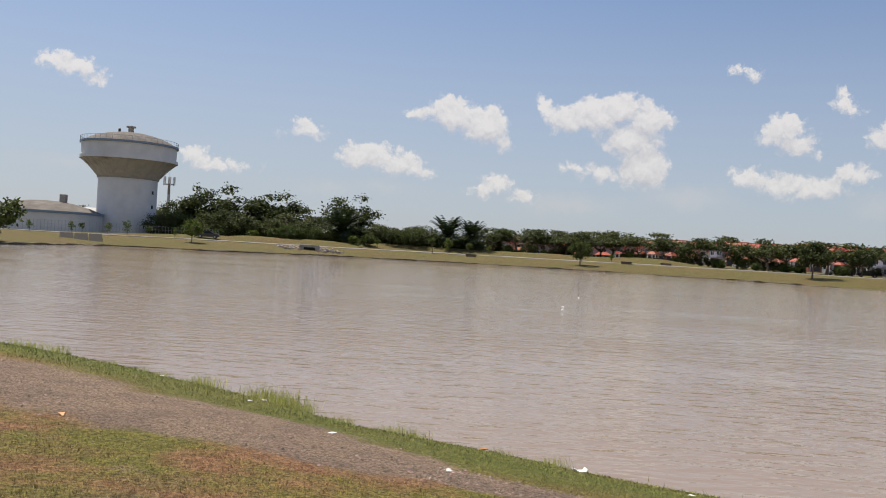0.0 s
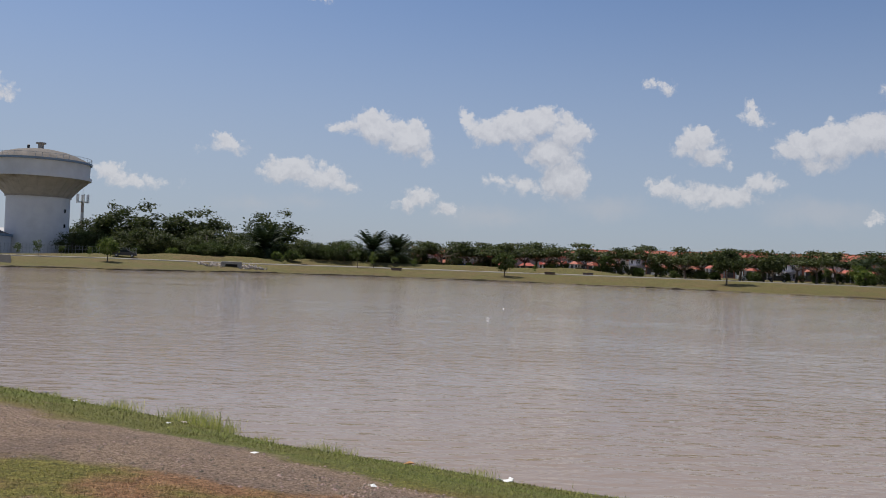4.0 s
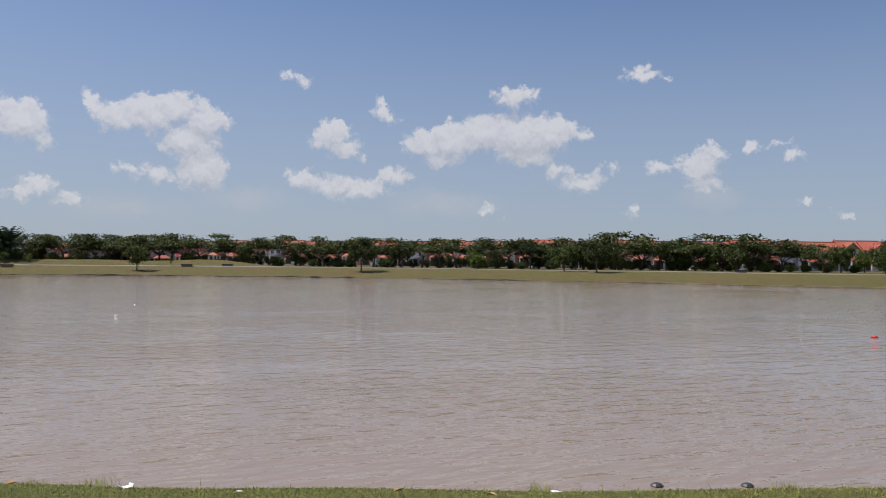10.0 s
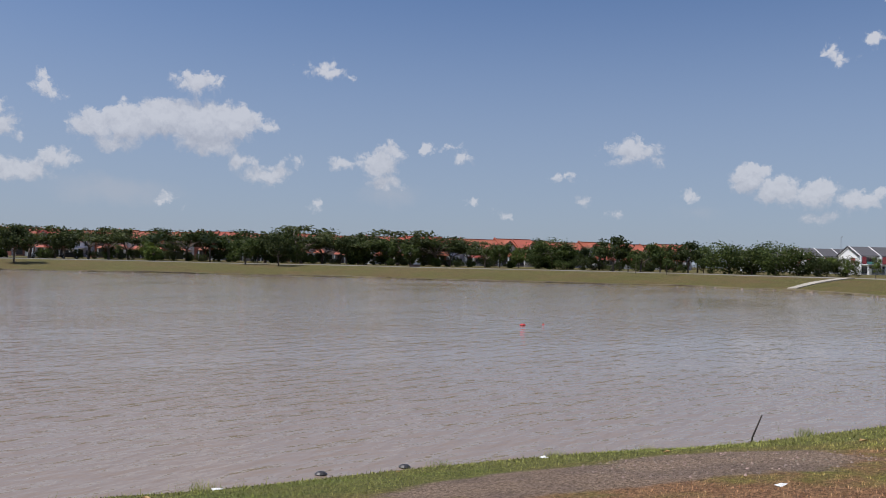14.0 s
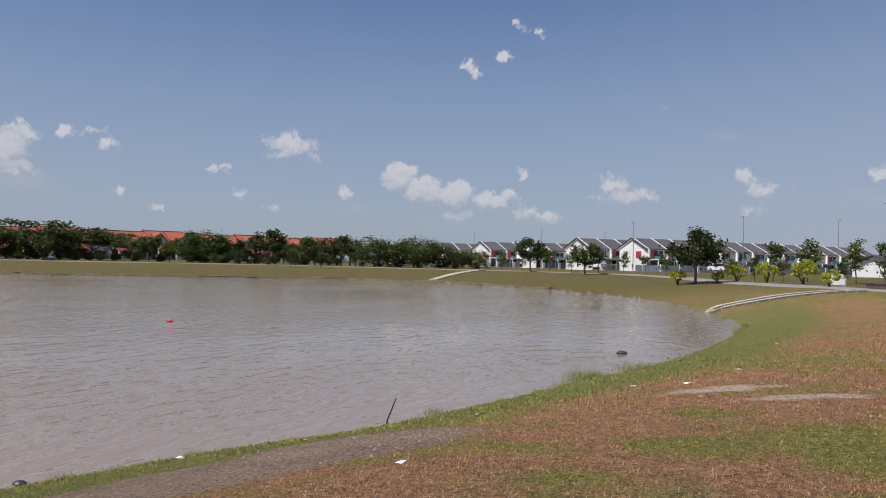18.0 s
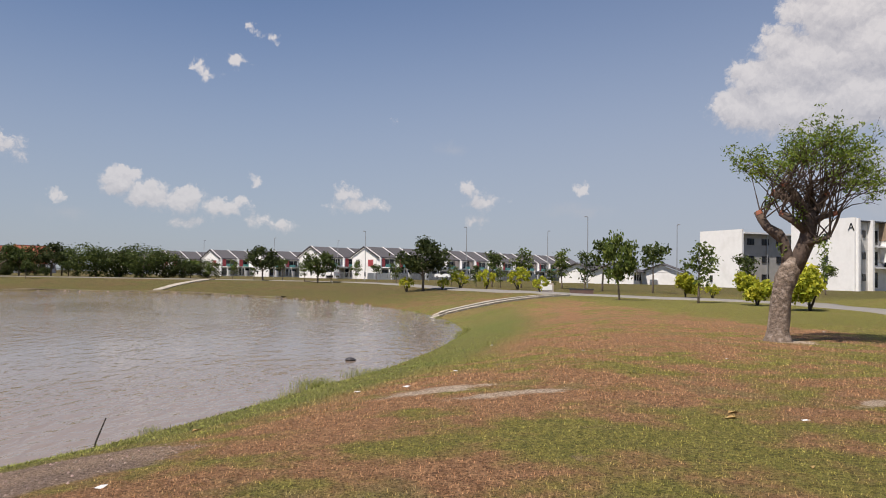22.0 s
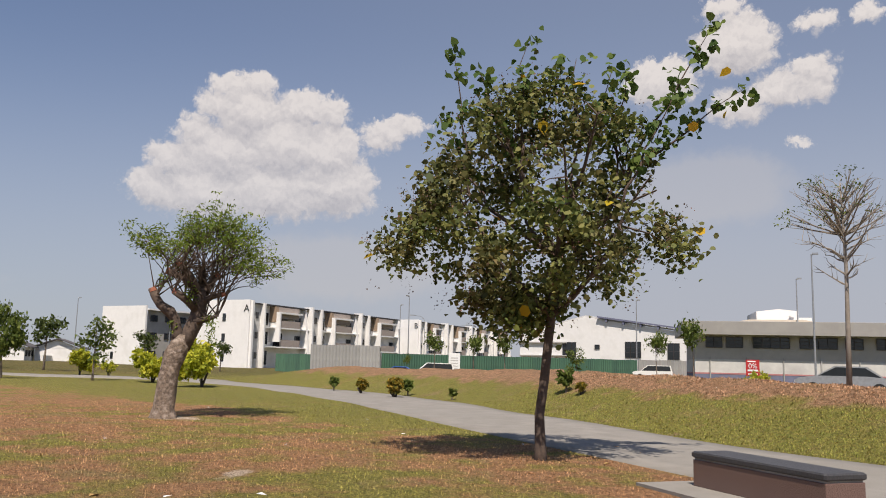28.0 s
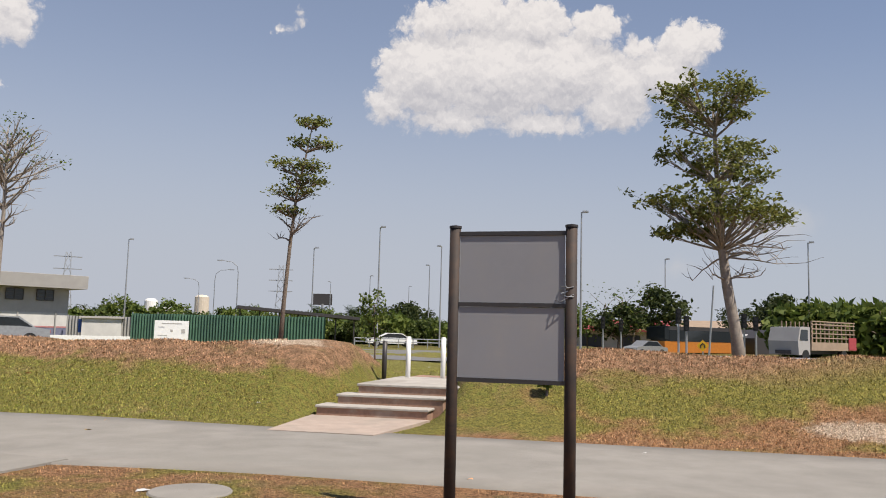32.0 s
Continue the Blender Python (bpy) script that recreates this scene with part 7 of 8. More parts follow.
def guard_rail():
    t = thing("guard_rail", "grey steel crash barrier along the road", "guard rail")
    pts = [P(a, 36 + 0.25 * (a - 196)) for a in np.arange(196, 222, 1.5)]
    for z in (2.1, 2.28):
        part("beam", Geo().tube([(x, y, z) for x, y in pts], [0.09] * len(pts), 6), "metal_grey", t)
    for x, y in pts:
        part("post", Geo().box(x - 0.06, y - 0.06, 1.2, x + 0.06, y + 0.06, 2.35), "metal_grey", t)


guard_rail()
far_rail = thing("guard_rail", "low grey barrier across the road", "guard rail")
pts = [P(a, 74) for a in np.arange(181.5, 189.5, 1.0)]
for z in (2.2, 2.5):
    part("beam", Geo().tube([(x, y, z) for x, y in pts], [0.05] * len(pts), 6), "metal_grey", far_rail)
for x, y in pts:
    part("post", Geo().box(x - 0.04, y - 0.04, 1.4, x + 0.04, y + 0.04, 2.55), "metal_grey", far_rail)


def road_building(az0, az1, r, h, roof, label):
    x, y = P(az1, r)
    ex, ey = P(az0, r)
    turn = math.degrees(math.atan2(ey - y, ex - x))
    n = math.hypot(ex - x, ey - y)
    f = thing("shop_row", label, "building", (ex, ey, 1.5), turn + 180)
    part("wall", Geo().box(0, 0, -0.5, n, 8, h), "beige", f)
    part("roof", gable_roof(-0.4, n + 0.4, -1.5, 9.5, h - 0.1, h + 1.2), roof, f)
    for k in range(max(2, int(n / 5))):
        part("door", Geo().box(1 + 5 * k, -0.05, -0.4, 3.6 + 5 * k, 0.01, 2.0), "frame_dark", f)


road_building(196.5, 203.0, 112, 2.6, "red_panel", "low red-roofed shop row beyond the junction")
road_building(203.5, 216.5, 122, 3.0, "brown_panel", "low brown-roofed shop row beyond the junction")
x, y = P(-151.9, 95)
tent = thing("canvas_shed", "dark green canvas-covered shed", "shed", (x, y, 1.5), 25)
part("cover", Geo().prism([(-4, 0), (-4, 1.9), (-2, 2.8), (2, 2.8), (4, 1.9), (4, 0)], 1, -3, 3), "metal_dark", tent)
for az, r, w, h, mat in ((168.0, 420, 6, 14, "white_wall"), (171.2, 430, 7, 17, "beige"), (168.8, 425, 14, 10, "white_wall")):
    x, y = P(az, r)
    silo = thing("silo", "pale storage silo in the distance", "silo", (x, y, 1.5), -az)
    part("shell", Geo().lathe([(w / 2, -1), (w / 2, h), (w * 0.3, h + 1), (0.01, h + 1.2)], 20), mat, silo)
x, y = P(179.2, 150)
bb = thing("billboard", "dark rectangular billboard on a steel post", "billboard", (x, y, 1.5), 0)
part("panel", Geo().box(-1.7, -0.2, 6.2, 1.7, 0.2, 8.2), "metal_dark", bb)
part("slat", Geo().box(-1.72, -0.25, 7.1, 1.72, -0.19, 7.25), "metal_grey", bb)
part("post", Geo().tube([(0, 0.3, -1), (0, 0.3, 6.4)], [0.2, 0.2], 8), "metal_grey", bb)
x, y = P(177.6, 84)
shel = thing("shelter", "dark flat-roofed shelter behind the hoarding", "shelter", (x, y, 1.6), 10)
part("roof", Geo().prism([(-6, 2.6), (6, 3.4), (6, 3.7), (-6, 2.9)], 1, -1.5, 1.5), "metal_dark", shel)
for k in range(7):
    part("post", Geo().box(-5.8 + 1.9 * k, -0.1, -0.5, -5.68 + 1.9 * k, 0.02, 2.7 + 0.13 * k), "metal_dark", shel)

# trees and hedges along the road
for az, el, r, kind in [(133.3, 2.05, 84, "rainlet"), (136.0, 1.95, 84, "rainlet"), (138.2, 1.7, 86, "rainlet"), (131.5, 0.5, 80, "rainlet"), (143.1, 1.7, 90, "young1"), (148.3, 2.0, 62, "rainlet"), (150.6, 2.8, 60, "rainlet"),
                        (164.3, 1.85, 130, "rain0"), (166.2, 2.45, 120, "round1"), (165.4, 1.4, 150, "forest1"), (168.6, 1.9, 135, "young1"), (169.4, 2.3, 120, "round1"), (171.5, 1.6, 140, "forest3"), (173.2, 1.8, 135, "round0"),
                        (174.6, 2.3, 125, "forest2"), (175.8, 2.2, 120, "young1"), (177.0, 1.9, 118, "forest2"), (178.2, 1.7, 120, "round0"), (179.6, 1.9, 100, "round1"), (-179.6, 1.9, 98, "young1"), (-178.9, 1.5, 100, "round0"),
                        (-178.0, 1.6, 96, "forest3"), (-176.8, 1.5, 105, "forest0"), (-175.3, 2.0, 115, "round2"), (-174.4, 1.7, 110, "round2"), (-173.3, 1.9, 104, "young1"), (-172.6, 1.4, 105, "forest3"), (167.2, 1.3, 160, "forest1"),
                        (170.4, 1.4, 165, "forest0"), (-162.6, 2.9, 84, "young1"), (-160.3, 3.5, 82, "sparse"), (-161.6, 3.0, 84, "sparse"), (-159.6, 2.9, 86, "sparse"), (-160.6, 1.4, 82, "round2"), (-158.4, 2.3, 90, "round2"), (-152.8, 2.75, 100, "forest0"), (-151.0, 2.45, 100, "forest1"),
                        (-149.9, 2.0, 100, "round2"), (-164.0, 1.9, 80, "round1"), (-144.3, 3.2, 90, "forest0"), (-142.0, 2.6, 88, "forest1"), (163.9, 1.3, 160, "forest0"), (-165.5, 2.2, 110, "forest0"), (-168.0, 2.2, 110, "forest1")]:
    if az > 163 or az < -171:
        el *= 0.68
    if kind.startswith("forest") and not -153 < az < -140:
        kind, el = "round1", el - 0.2
    grow(kind if kind != "rainlet" else "light%d" % (int(az) % 2), az, el, r, 0.8 if kind == "rainlet" else 1.15, 0.0, group="roadside trees")
for k in range(20):
    az = -149.6 + 0.45 * k
    grow("shrub0", az, 2.05 + 0.25 * math.sin(k * 1.9), 78 + 2 * math.sin(k), 0.9, 1.4, "tall untrimmed roadside hedge bush", "roadside hedge")
for k in range(12):
    grow("shrub%d" % (k % 2), 178.5 + 0.9 * k, 0.9 + 0.3 * math.sin(k * 2.3), 92 + 3 * math.sin(k * 1.7), 1.0, 1.2, group="roadside thicket")
for k in range(16):
    grow("shrub%d" % (k % 2), 164 + 0.95 * k, 0.9 + 0.3 * math.sin(k * 2.1), 110, 1.0, 1.4, group="roadside thicket")
for az in (-178.6, -177.2, 179.0):
    grow("palm1", az, 1.5, 104, 1.0, 0.0, group="roadside palms")


# ---- the near lawn: sign, bench, steps ----
def near_sign():
    (ax, ay), (bx, by) = P(-171.8, 7.35), P(-164.25, 7.15)
    turn = math.degrees(math.atan2(by - ay, bx - ax))
    w = math.hypot(bx - ax, by - ay)
    t = thing("notice_board", "blank grey two-panel notice board on dark steel posts", "sign", (ax, ay, hz(ax, ay)), turn)
    z0 = hz(ax, ay)
    top, mid, low = 3.95 - z0, 3.27 - z0, 2.61 - z0
    for x in (0, w):
        post = part("post", Geo().tube([(x, 0, -0.4), (x, 0, 1.2), (x, 0, top)], [0.052, 0.051, 0.05], 16), "sign_post", t, "dark rust-stained steel post", True)
        part("post_cap", Geo().lathe([(0.056, 0), (0.056, 0.02), (0.01, 0.03)], 16), "metal_dark", post).matrix_local = pose(x, 0, top)
    for z in (top - 0.05, mid, low):
        part("crossbar", Geo().box(0.04, -0.025, z - 0.018, w - 0.04, 0.025, z + 0.018), "metal_dark", t)
    for a, b in ((mid + 0.02, top - 0.07), (low + 0.02, mid - 0.02)):
        part("panel", Geo().box(0.055, -0.012, a, w - 0.055, 0.012, b), "sign_panel", t, "faded grey sheet panel")
        part("panel_edge", Geo().box(0.048, -0.016, a, 0.055, 0.016, b), "metal_grey", t)
    rng = random.Random(3)
    wire = []
    for k in range(40):
        a = k * 0.9
        wire.append((w - 0.02 + 0.065 * math.cos(a) - (0.05 if k % 9 > 5 else 0), 0.065 * math.sin(a), mid + 0.12 + 0.045 * math.sin(k * 0.37) - (0.08 if 22 < k < 27 else 0)))
    part("wire", Geo().tube(wire, [0.004] * 40, 5), "metal_grey", t, "loose grey wire twisted round the post")


def near_bench():
    x, y = 4.22, -10.09
    turn = math.degrees(math.atan2(-0.413, 0.909))
    z = hz(x, y)
    s = thing("bench_slab", "pale concrete slab under the bench", "slab", (x, y, z), turn)
    part("slab", Geo().box(-0.7, -1.35, -0.15, 2.85, 0.65, 0.035), "path", s)
    b = thing("bench", "polished brown granite bench with a black stone top", "bench", (x, y, z + 0.035), turn)
    part("base", bevel_box(0, -0.58, 0, 2.42, 0, 0.36, 0.006), "granite_brown", b)
    part("recess", Geo().box(0.02, -0.56, 0.36, 2.40, -0.02, 0.385), "concrete", b)
    part("top", bevel_box(-0.02, -0.60, 0.385, 2.44, 0.02, 0.47, 0.02), "granite_black", b, "black granite seat slab with rounded edge")


def bevel_box(x0, y0, z0, x1, y1, z1, r):
    g = Geo()
    o = [(x0 + r, y0), (x1 - r, y0), (x1, y0 + r), (x1, y1 - r), (x1 - r, y1), (x0 + r, y1), (x0, y1 - r), (x0, y0 + r)]
    cx, cy = (x0 + x1) / 2, (y0 + y1) / 2

    def ring(inset, z):
        return [(px + (inset if px < cx else -inset), py + (inset if py < cy else -inset), z) for px, py in o]
    rings = [ring(r, z0), ring(0, z0 + r), ring(0, z1 - r), ring(r, z1)]
    v = [p for q in rings for p in q]
    f = [(i * 8 + k, i * 8 + (k + 1) % 8, (i + 1) * 8 + (k + 1) % 8, (i + 1) * 8 + k) for i in range(3) for k in range(8)]
    f += [tuple(range(8))[::-1], tuple(range(24, 32))]
    return g.add(v, f)


near_sign()
near_bench()
x, y = P(172.0, 8.45)
lid = thing("manhole_cover", "pale round concrete manhole cover in the grass", "manhole cover", (x, y, hz(x, y) - 0.035))
part("cover", Geo().lathe([(0.40, -0.1), (0.40, 0.04), (0.385, 0.055), (0.01, 0.06)], 40), "path", lid)


def near_steps():
    t = thing("steps", "three brick-fronted concrete steps up the grass bank", "steps", (0.155, -16.75, 1.40), math.degrees(math.atan2(0.34, -0.94)))
    # local x runs towards the west end of the steps, -y is outwards up the bank... the flight climbs along +y
    for k in range(3):
        y0 = 0.45 * k
        st = part("riser", Geo().box(0.27 * k - 0.05, y0, -0.3, 2.15 + 0.2 * k, 6.0 if k == 2 else y0 + 0.9, 0.19 * (k + 1) - 0.05), BRICK, t, "reddish brick riser")
        part("tread", bevel_box(0.27 * k - 0.08, y0 - 0.03, 0.19 * (k + 1) - 0.05, 2.18 + 0.2 * k, 4.2 if k == 2 else y0 + 0.6, 0.19 * (k + 1), 0.012), "concrete", st)
    p = thing("apron", "pale concrete apron between path and steps", "slab", (0.155, -16.75, 1.40), math.degrees(math.atan2(0.34, -0.94)))
    g = Geo().prism([(-0.15, 0.0), (2.2, 0.0), (1.9, -2.6), (0.1, -2.6)], 2, -0.3, 0.0)
    part("slab", g, "pink_slab", p)


BRICK = material("step_brick", (0.34, 0.2, 0.14), (0.26, 0.16, 0.115), scale=9, rough=0.95, stain=(0.4, 0.33, 0.27), stain_scale=1.2)
near_steps()
for az, r, h, mat, label in ((-174.75, 19.6, 0.98, "white_paint", "white painted steel bollard"), (-172.4, 19.6, 0.98, "white_paint", "white painted steel bollard"),
                             (-176.35, 20.2, 0.86, "metal_dark", "dark weathered bollard post"), (-177.4, 21.5, 0.45, "bark", "short broken wooden post"), (-170.0, 19.6, 0.95, "white_paint", "white painted steel bollard")):
    x, y = P(az, r)
    b = thing("bollard", label + " at the top of the steps", "bollard", (x, y, 1.93), 0, "bollards")
    part("post", Geo().tube([(0, 0, -0.4), (0, 0, h * 0.5), (0, 0, h)], [0.058, 0.058, 0.058], 14), mat, b, smooth=True)
    part("cap", Geo().lathe([(0.06, h), (0.05, h + 0.015), (0.005, h + 0.02)], 14), mat, b)


# ---- the near trees ----
def skin(g, pts, radii, sides=10):
    g.tube([Vector(p) for p in pts], radii, sides)


def pruned_tree():
    az, r = 116.4, 23.6
    x, y = P(az, r)
    t = thing("pruned_tree", "old thick-trunked tree lopped back, with sparse bright regrowth", "tree", (x, y, hz(x, y)), -az)
    t.matrix_world = t.matrix_world @ pose(-0.2, 0, 0) @ Matrix.Diagonal((0.87, 0.87, 0.89, 1))
    rng = random.Random(77)
    g = Geo()
    trunk = [(-0.02, 0, -0.3), (0.0, 0, 0.08), (0.0, 0, 0.3), (0.02, 0.02, 0.7), (0.05, 0, 1.2), (0.12, 0, 1.55), (0.2, 0, 1.85), (0.34, 0, 2.2), (0.42, 0, 2.5)]
    skin(g, trunk, [0.55, 0.40, 0.33, 0.31, 0.29, 0.30, 0.33, 0.31, 0.22], 18)
    for v, p in enumerate(g.v):
        k = 1 + 0.16 * noise.noise(Vector(p) * 2.3) + 0.07 * noise.noise(Vector(p) * 7.0)
        cx = float(np.interp(p[2], [q[2] for q in trunk], [q[0] for q in trunk]))
        g.v[v] = (cx + (p[0] - cx) * k, p[1] * k, p[2])
    part("trunk", g, "bark_pale", t, "thick pale flaking trunk", True)
    limbs = [([(0.26, 0, 2.0), (0.24, -0.02, 2.6), (0.14, -0.06, 3.0), (-0.02, -0.08, 3.2), (-0.32, -0.05, 3.4), (-0.48, 0, 3.62), (-0.6, 0.02, 3.88)], 0.19, 0.11, True),
             ([(0.4, 0.02, 2.1), (0.6, 0.02, 2.55), (0.78, 0.02, 3.0), (0.87, 0.0, 3.45), (0.84, 0.03, 3.85)], 0.26, 0.2, False),
             ([(0.84, 0.03, 3.7), (0.63, 0.05, 4.05), (0.3, 0.02, 4.25), (-0.16, 0, 4.45)], 0.16, 0.10, True),
             ([(0.8, -0.05, 3.8), (0.5, -0.1, 4.3), (0.3, -0.12, 4.55), (0.14, -0.12, 4.72)], 0.13, 0.09, True),
             ([(0.9, 0.06, 3.6), (1.1, 0.1, 4.0), (1.22, 0.12, 4.2), (1.36, 0.12, 4.42)], 0.14, 0.09, True),
             ([(0.9, -0.05, 3.5), (1.25, -0.12, 3.72), (1.6, -0.12, 3.8)], 0.12, 0.07, True),
             ([(0.7, -0.1, 2.9), (1.05, -0.2, 3.0), (1.4, -0.22, 3.1)], 0.10, 0.06, False),
             ([(0.75, -0.12, 3.3), (0.4, -0.2, 3.62), (0.05, -0.2, 3.82)], 0.13, 0.09, True),
             ([(0.86, 0.1, 3.6), (0.95, 0.25, 4.1), (0.9, 0.3, 4.5)], 0.14, 0.09, False)]
    heads = []
    for q, r0, r1, sawn in limbs:
        n = len(q)
        g = Geo()
        skin(g, q, [r0 + (r1 - r0) * i / (n - 1) + rng.uniform(-0.015, 0.015) for i in range(n)], 12)
        for v, p in enumerate(g.v):
            g.v[v] = tuple(Vector(p) + noise.noise_vector(Vector(p) * 6.0) * 0.05)
        lb = part("limb", g, "bark_limb", t, "dark rough limb", True)
        a, b = Vector(q[-1]), (Vector(q[-1]) - Vector(q[-2])).normalized()
        if sawn:
            part("cut_end", Geo().tube([a - b * 0.10, a + b * 0.02], [r1 * 1.1, r1 * 0.98], 12), "wood_cut", lb, "reddish sawn end")
        heads += [Vector(p) for p in q[-2:]]
    g, cl = Geo(), []
    for k in range(105):
        s = rng.choice(heads)
        th, ph = rng.uniform(-0.16, 1.12) * math.pi, rng.uniform(-1.25, 1.25)
        reach = rng.uniform(0.72, 1.04)
        tip = Vector((1.08 + 2.45 * math.cos(th) * math.cos(ph) * reach, 2.0 * math.sin(ph) * reach, 4.75 + 1.72 * math.sin(th) * math.cos(ph * 0.8) * reach))
        if tip.x < -0.6 and tip.z > 5.4:
            tip.z = 5.4
        if tip.z < 4.3 and -0.6 < tip.x < 2.0:
            continue
        pts = []
        for i in range(7):
            f = i / 6
            pts.append(s.lerp(tip, f) + Vector((0, 0, 0.22 * math.sin(f * math.pi))) + Vector((rng.gauss(0, 0.035), rng.gauss(0, 0.035), rng.gauss(0, 0.035))))
        g.tube(pts, [0.026, 0.021, 0.016, 0.012, 0.009, 0.006, 0.004], 5)
        for _ in range(4):
            a = pts[rng.choice((3, 4, 5))]
            e = a + (tip - s).normalized() * rng.uniform(0.25, 0.6) + Vector((rng.gauss(0, 0.22), rng.gauss(0, 0.22), rng.gauss(0.05, 0.16)))
            g.tube([a, a.lerp(e, 0.5) + Vector((0, 0, 0.03)), e], [0.008, 0.006, 0.003], 4)
            cl += [e, a.lerp(e, 0.6)]
        cl.append(pts[-1])
    tagged(part("regrowth", g, "bark_limb", t), kind="stuff")
    cl = [c for c in cl if (c - Vector((0.8, 0, 3.9))).length > 1.35 and rng.random() < 0.8]
    part("foliage", leaves("foliage", [tuple(c) for c in cl], 10, 0.11, 0.06, "leaf_pruned", 11, 0.6, 0.5, 2.2), None, t, "bright green feathery leaves")
    hang = [(1.1 + 0.25 * rng.random(), -0.3, 3.1 - 0.13 * k) for k in range(9)] + [(0.55, -0.35, 3.9 - 0.1 * k) for k in range(4)] + [(-0.3, -0.2, 4.1), (-0.2, -0.25, 4.2), (0.1, -0.2, 2.7)]
    part("creeper", leaves("creeper", hang, 22, 0.10, 0.06, "leaf_pruned", 12, 1.0, 0.2, 2.0), None, t)


def broad_tree():
    az, r = 140.5, 14.8
    x, y = P(az, r)
    t = thing("broadleaf_tree", "bushy heart-leaved tree with yellowing leaves beside the path", "tree", (x, y, hz(x, y)), -az)
    t.matrix_world = t.matrix_world @ Matrix.Diagonal((0.97, 1, 0.965, 1))
    outer = []
    rng = random.Random(51)
    g = Geo()
    trunk = [(0, 0, -0.3), (-0.02, 0, 0.2), (-0.04, 0.02, 0.8), (0.04, 0, 1.4), (0.1, 0.03, 2.0), (0.16, 0, 2.6), (0.2, 0.05, 3.1), (0.25, 0, 3.7)]
    skin(g, trunk, [0.16, 0.105, 0.09, 0.088, 0.085, 0.085, 0.08, 0.065], 12)
    part("trunk", g, "bark_limb", t, "leaning dark brown trunk", True)
    g, cl = Geo(), []
    shoots = [(-1.75, 7.75, 0.3), (-0.35, 7.75, -0.2), (0.2, 7.4, 0.4), (0.62, 7.55, 0.0), (1.6, 7.3, 0.2), (2.98, 7.85, -0.3), (3.75, 6.95, 0.2), (2.4, 6.75, -0.4), (-2.1, 6.6, 0.5), (1.2, 7.0, -0.8), (-1.2, 7.1, -0.6)]
    main = []
    for k in range(11):
        a = k * math.tau / 11 + rng.uniform(-0.2, 0.2)
        rad_ = rng.uniform(1.5, 2.4)
        q, rr, _ = limb(rng, Vector(trunk[rng.choice((5, 6, 7))]), (math.cos(a), math.sin(a), rng.uniform(0.5, 1.6)), rng.uniform(2.0, 3.2), 0.06, 0.015, 0.14, 6, 0.02)
        g.tube(q, rr, 7)
        main += q[2:]
    for sx, sz, sy in shoots:
        s = min(main, key=lambda p: (p - Vector((sx * 0.55, sy, sz * 0.7))).length)
        tip = Vector((sx, sy, sz))
        pts = [s.lerp(tip, i / 6) + Vector((rng.gauss(0, 0.05), rng.gauss(0, 0.05), 0)) for i in range(7)]
        g.tube(pts, [0.03, 0.026, 0.022, 0.018, 0.014, 0.01, 0.006], 5)
        for i in range(2, 7):
            for _ in range(3 if sx > 2 else 2):
                outer.append(pts[i] + Vector((rng.gauss(0, 0.09), rng.gauss(0, 0.09), rng.gauss(0, 0.10))))
    for _ in range(520):
        a, u = rng.uniform(0, math.tau), rng.random() ** 0.45
        pz = rng.uniform(2.4, 7.0)
        wide = float(np.interp(pz, [2.4, 2.9, 3.4, 3.9, 5.0, 6.0, 6.6, 7.0], [0.5, 1.4, 2.4, 2.75, 2.35, 2.0, 1.3, 0.5]))
        if rng.random() > wide / 2.4 + 0.15:
            continue
        px, py = float(np.interp(pz, [2.5, 4.0, 6.0], [-0.15, -0.28, -0.05])) + wide * u * math.cos(a), 0.85 * wide * u * math.sin(a)
        # holes in the crown
        if noise.noise(Vector((px, py, pz)) * 0.85 + Vector((3, 1, 5))) < -0.09:
            continue
        cl.append(Vector((px, py, pz)))
        if rng.random() < 0.35:
            s = min(main, key=lambda p: (p - cl[-1]).length)
            g.tube([s, s.lerp(cl[-1], 0.5) + Vector((0, 0, 0.06)), cl[-1]], [0.016, 0.01, 0.005], 4)
    for bx, by, bz in ((-2.95, 0.0, 3.85), (-2.6, 0.4, 4.2), (-2.5, -0.4, 3.7), (2.45, 0.0, 3.85), (2.2, 0.4, 4.15), (-0.7, -0.5, 2.55), (-0.2, 0.4, 2.5)):
        for _ in range(4):
            cl.append(Vector((bx + rng.gauss(0, 0.16), by + rng.gauss(0, 0.2), bz + rng.gauss(0, 0.14))))
        s = min(main, key=lambda p: (p - Vector((bx, by, bz))).length)
        g.tube([s, s.lerp(Vector((bx, by, bz)), 0.5) + Vector((0, 0, 0.08)), Vector((bx, by, bz))], [0.022, 0.014, 0.006], 5)
    tagged(part("branch", g, "bark_limb", t), kind="stuff")
    part("foliage", leaves("foliage", [tuple(c) for c in cl], 44, 0.17, 0.1, "leaf_broad", 5, 0.9, 0.25, 1.2, 6), None, t, "broad green leaves, some browning")
    part("shoot_foliage", leaves("shoot_foliage", [tuple(c) for c in outer], 6, 0.10, 0.15, "leaf_shoot", 15, 0.9, 0.1, 1.1, 6), None, t, "larger fresh green leaves on the long shoots")
    seeds = [tuple(c + Vector((rng.gauss(0, 0.24), rng.gauss(0, 0.24), rng.gauss(0, 0.24)))) for c in cl for _ in range(3)]
    part("seed_mass", leaves("seed_mass", seeds, 8, 0.07, 0.034, "seed_brown", 6, 1.0, 0.0, 1.1), None, t, "brown seed clusters")
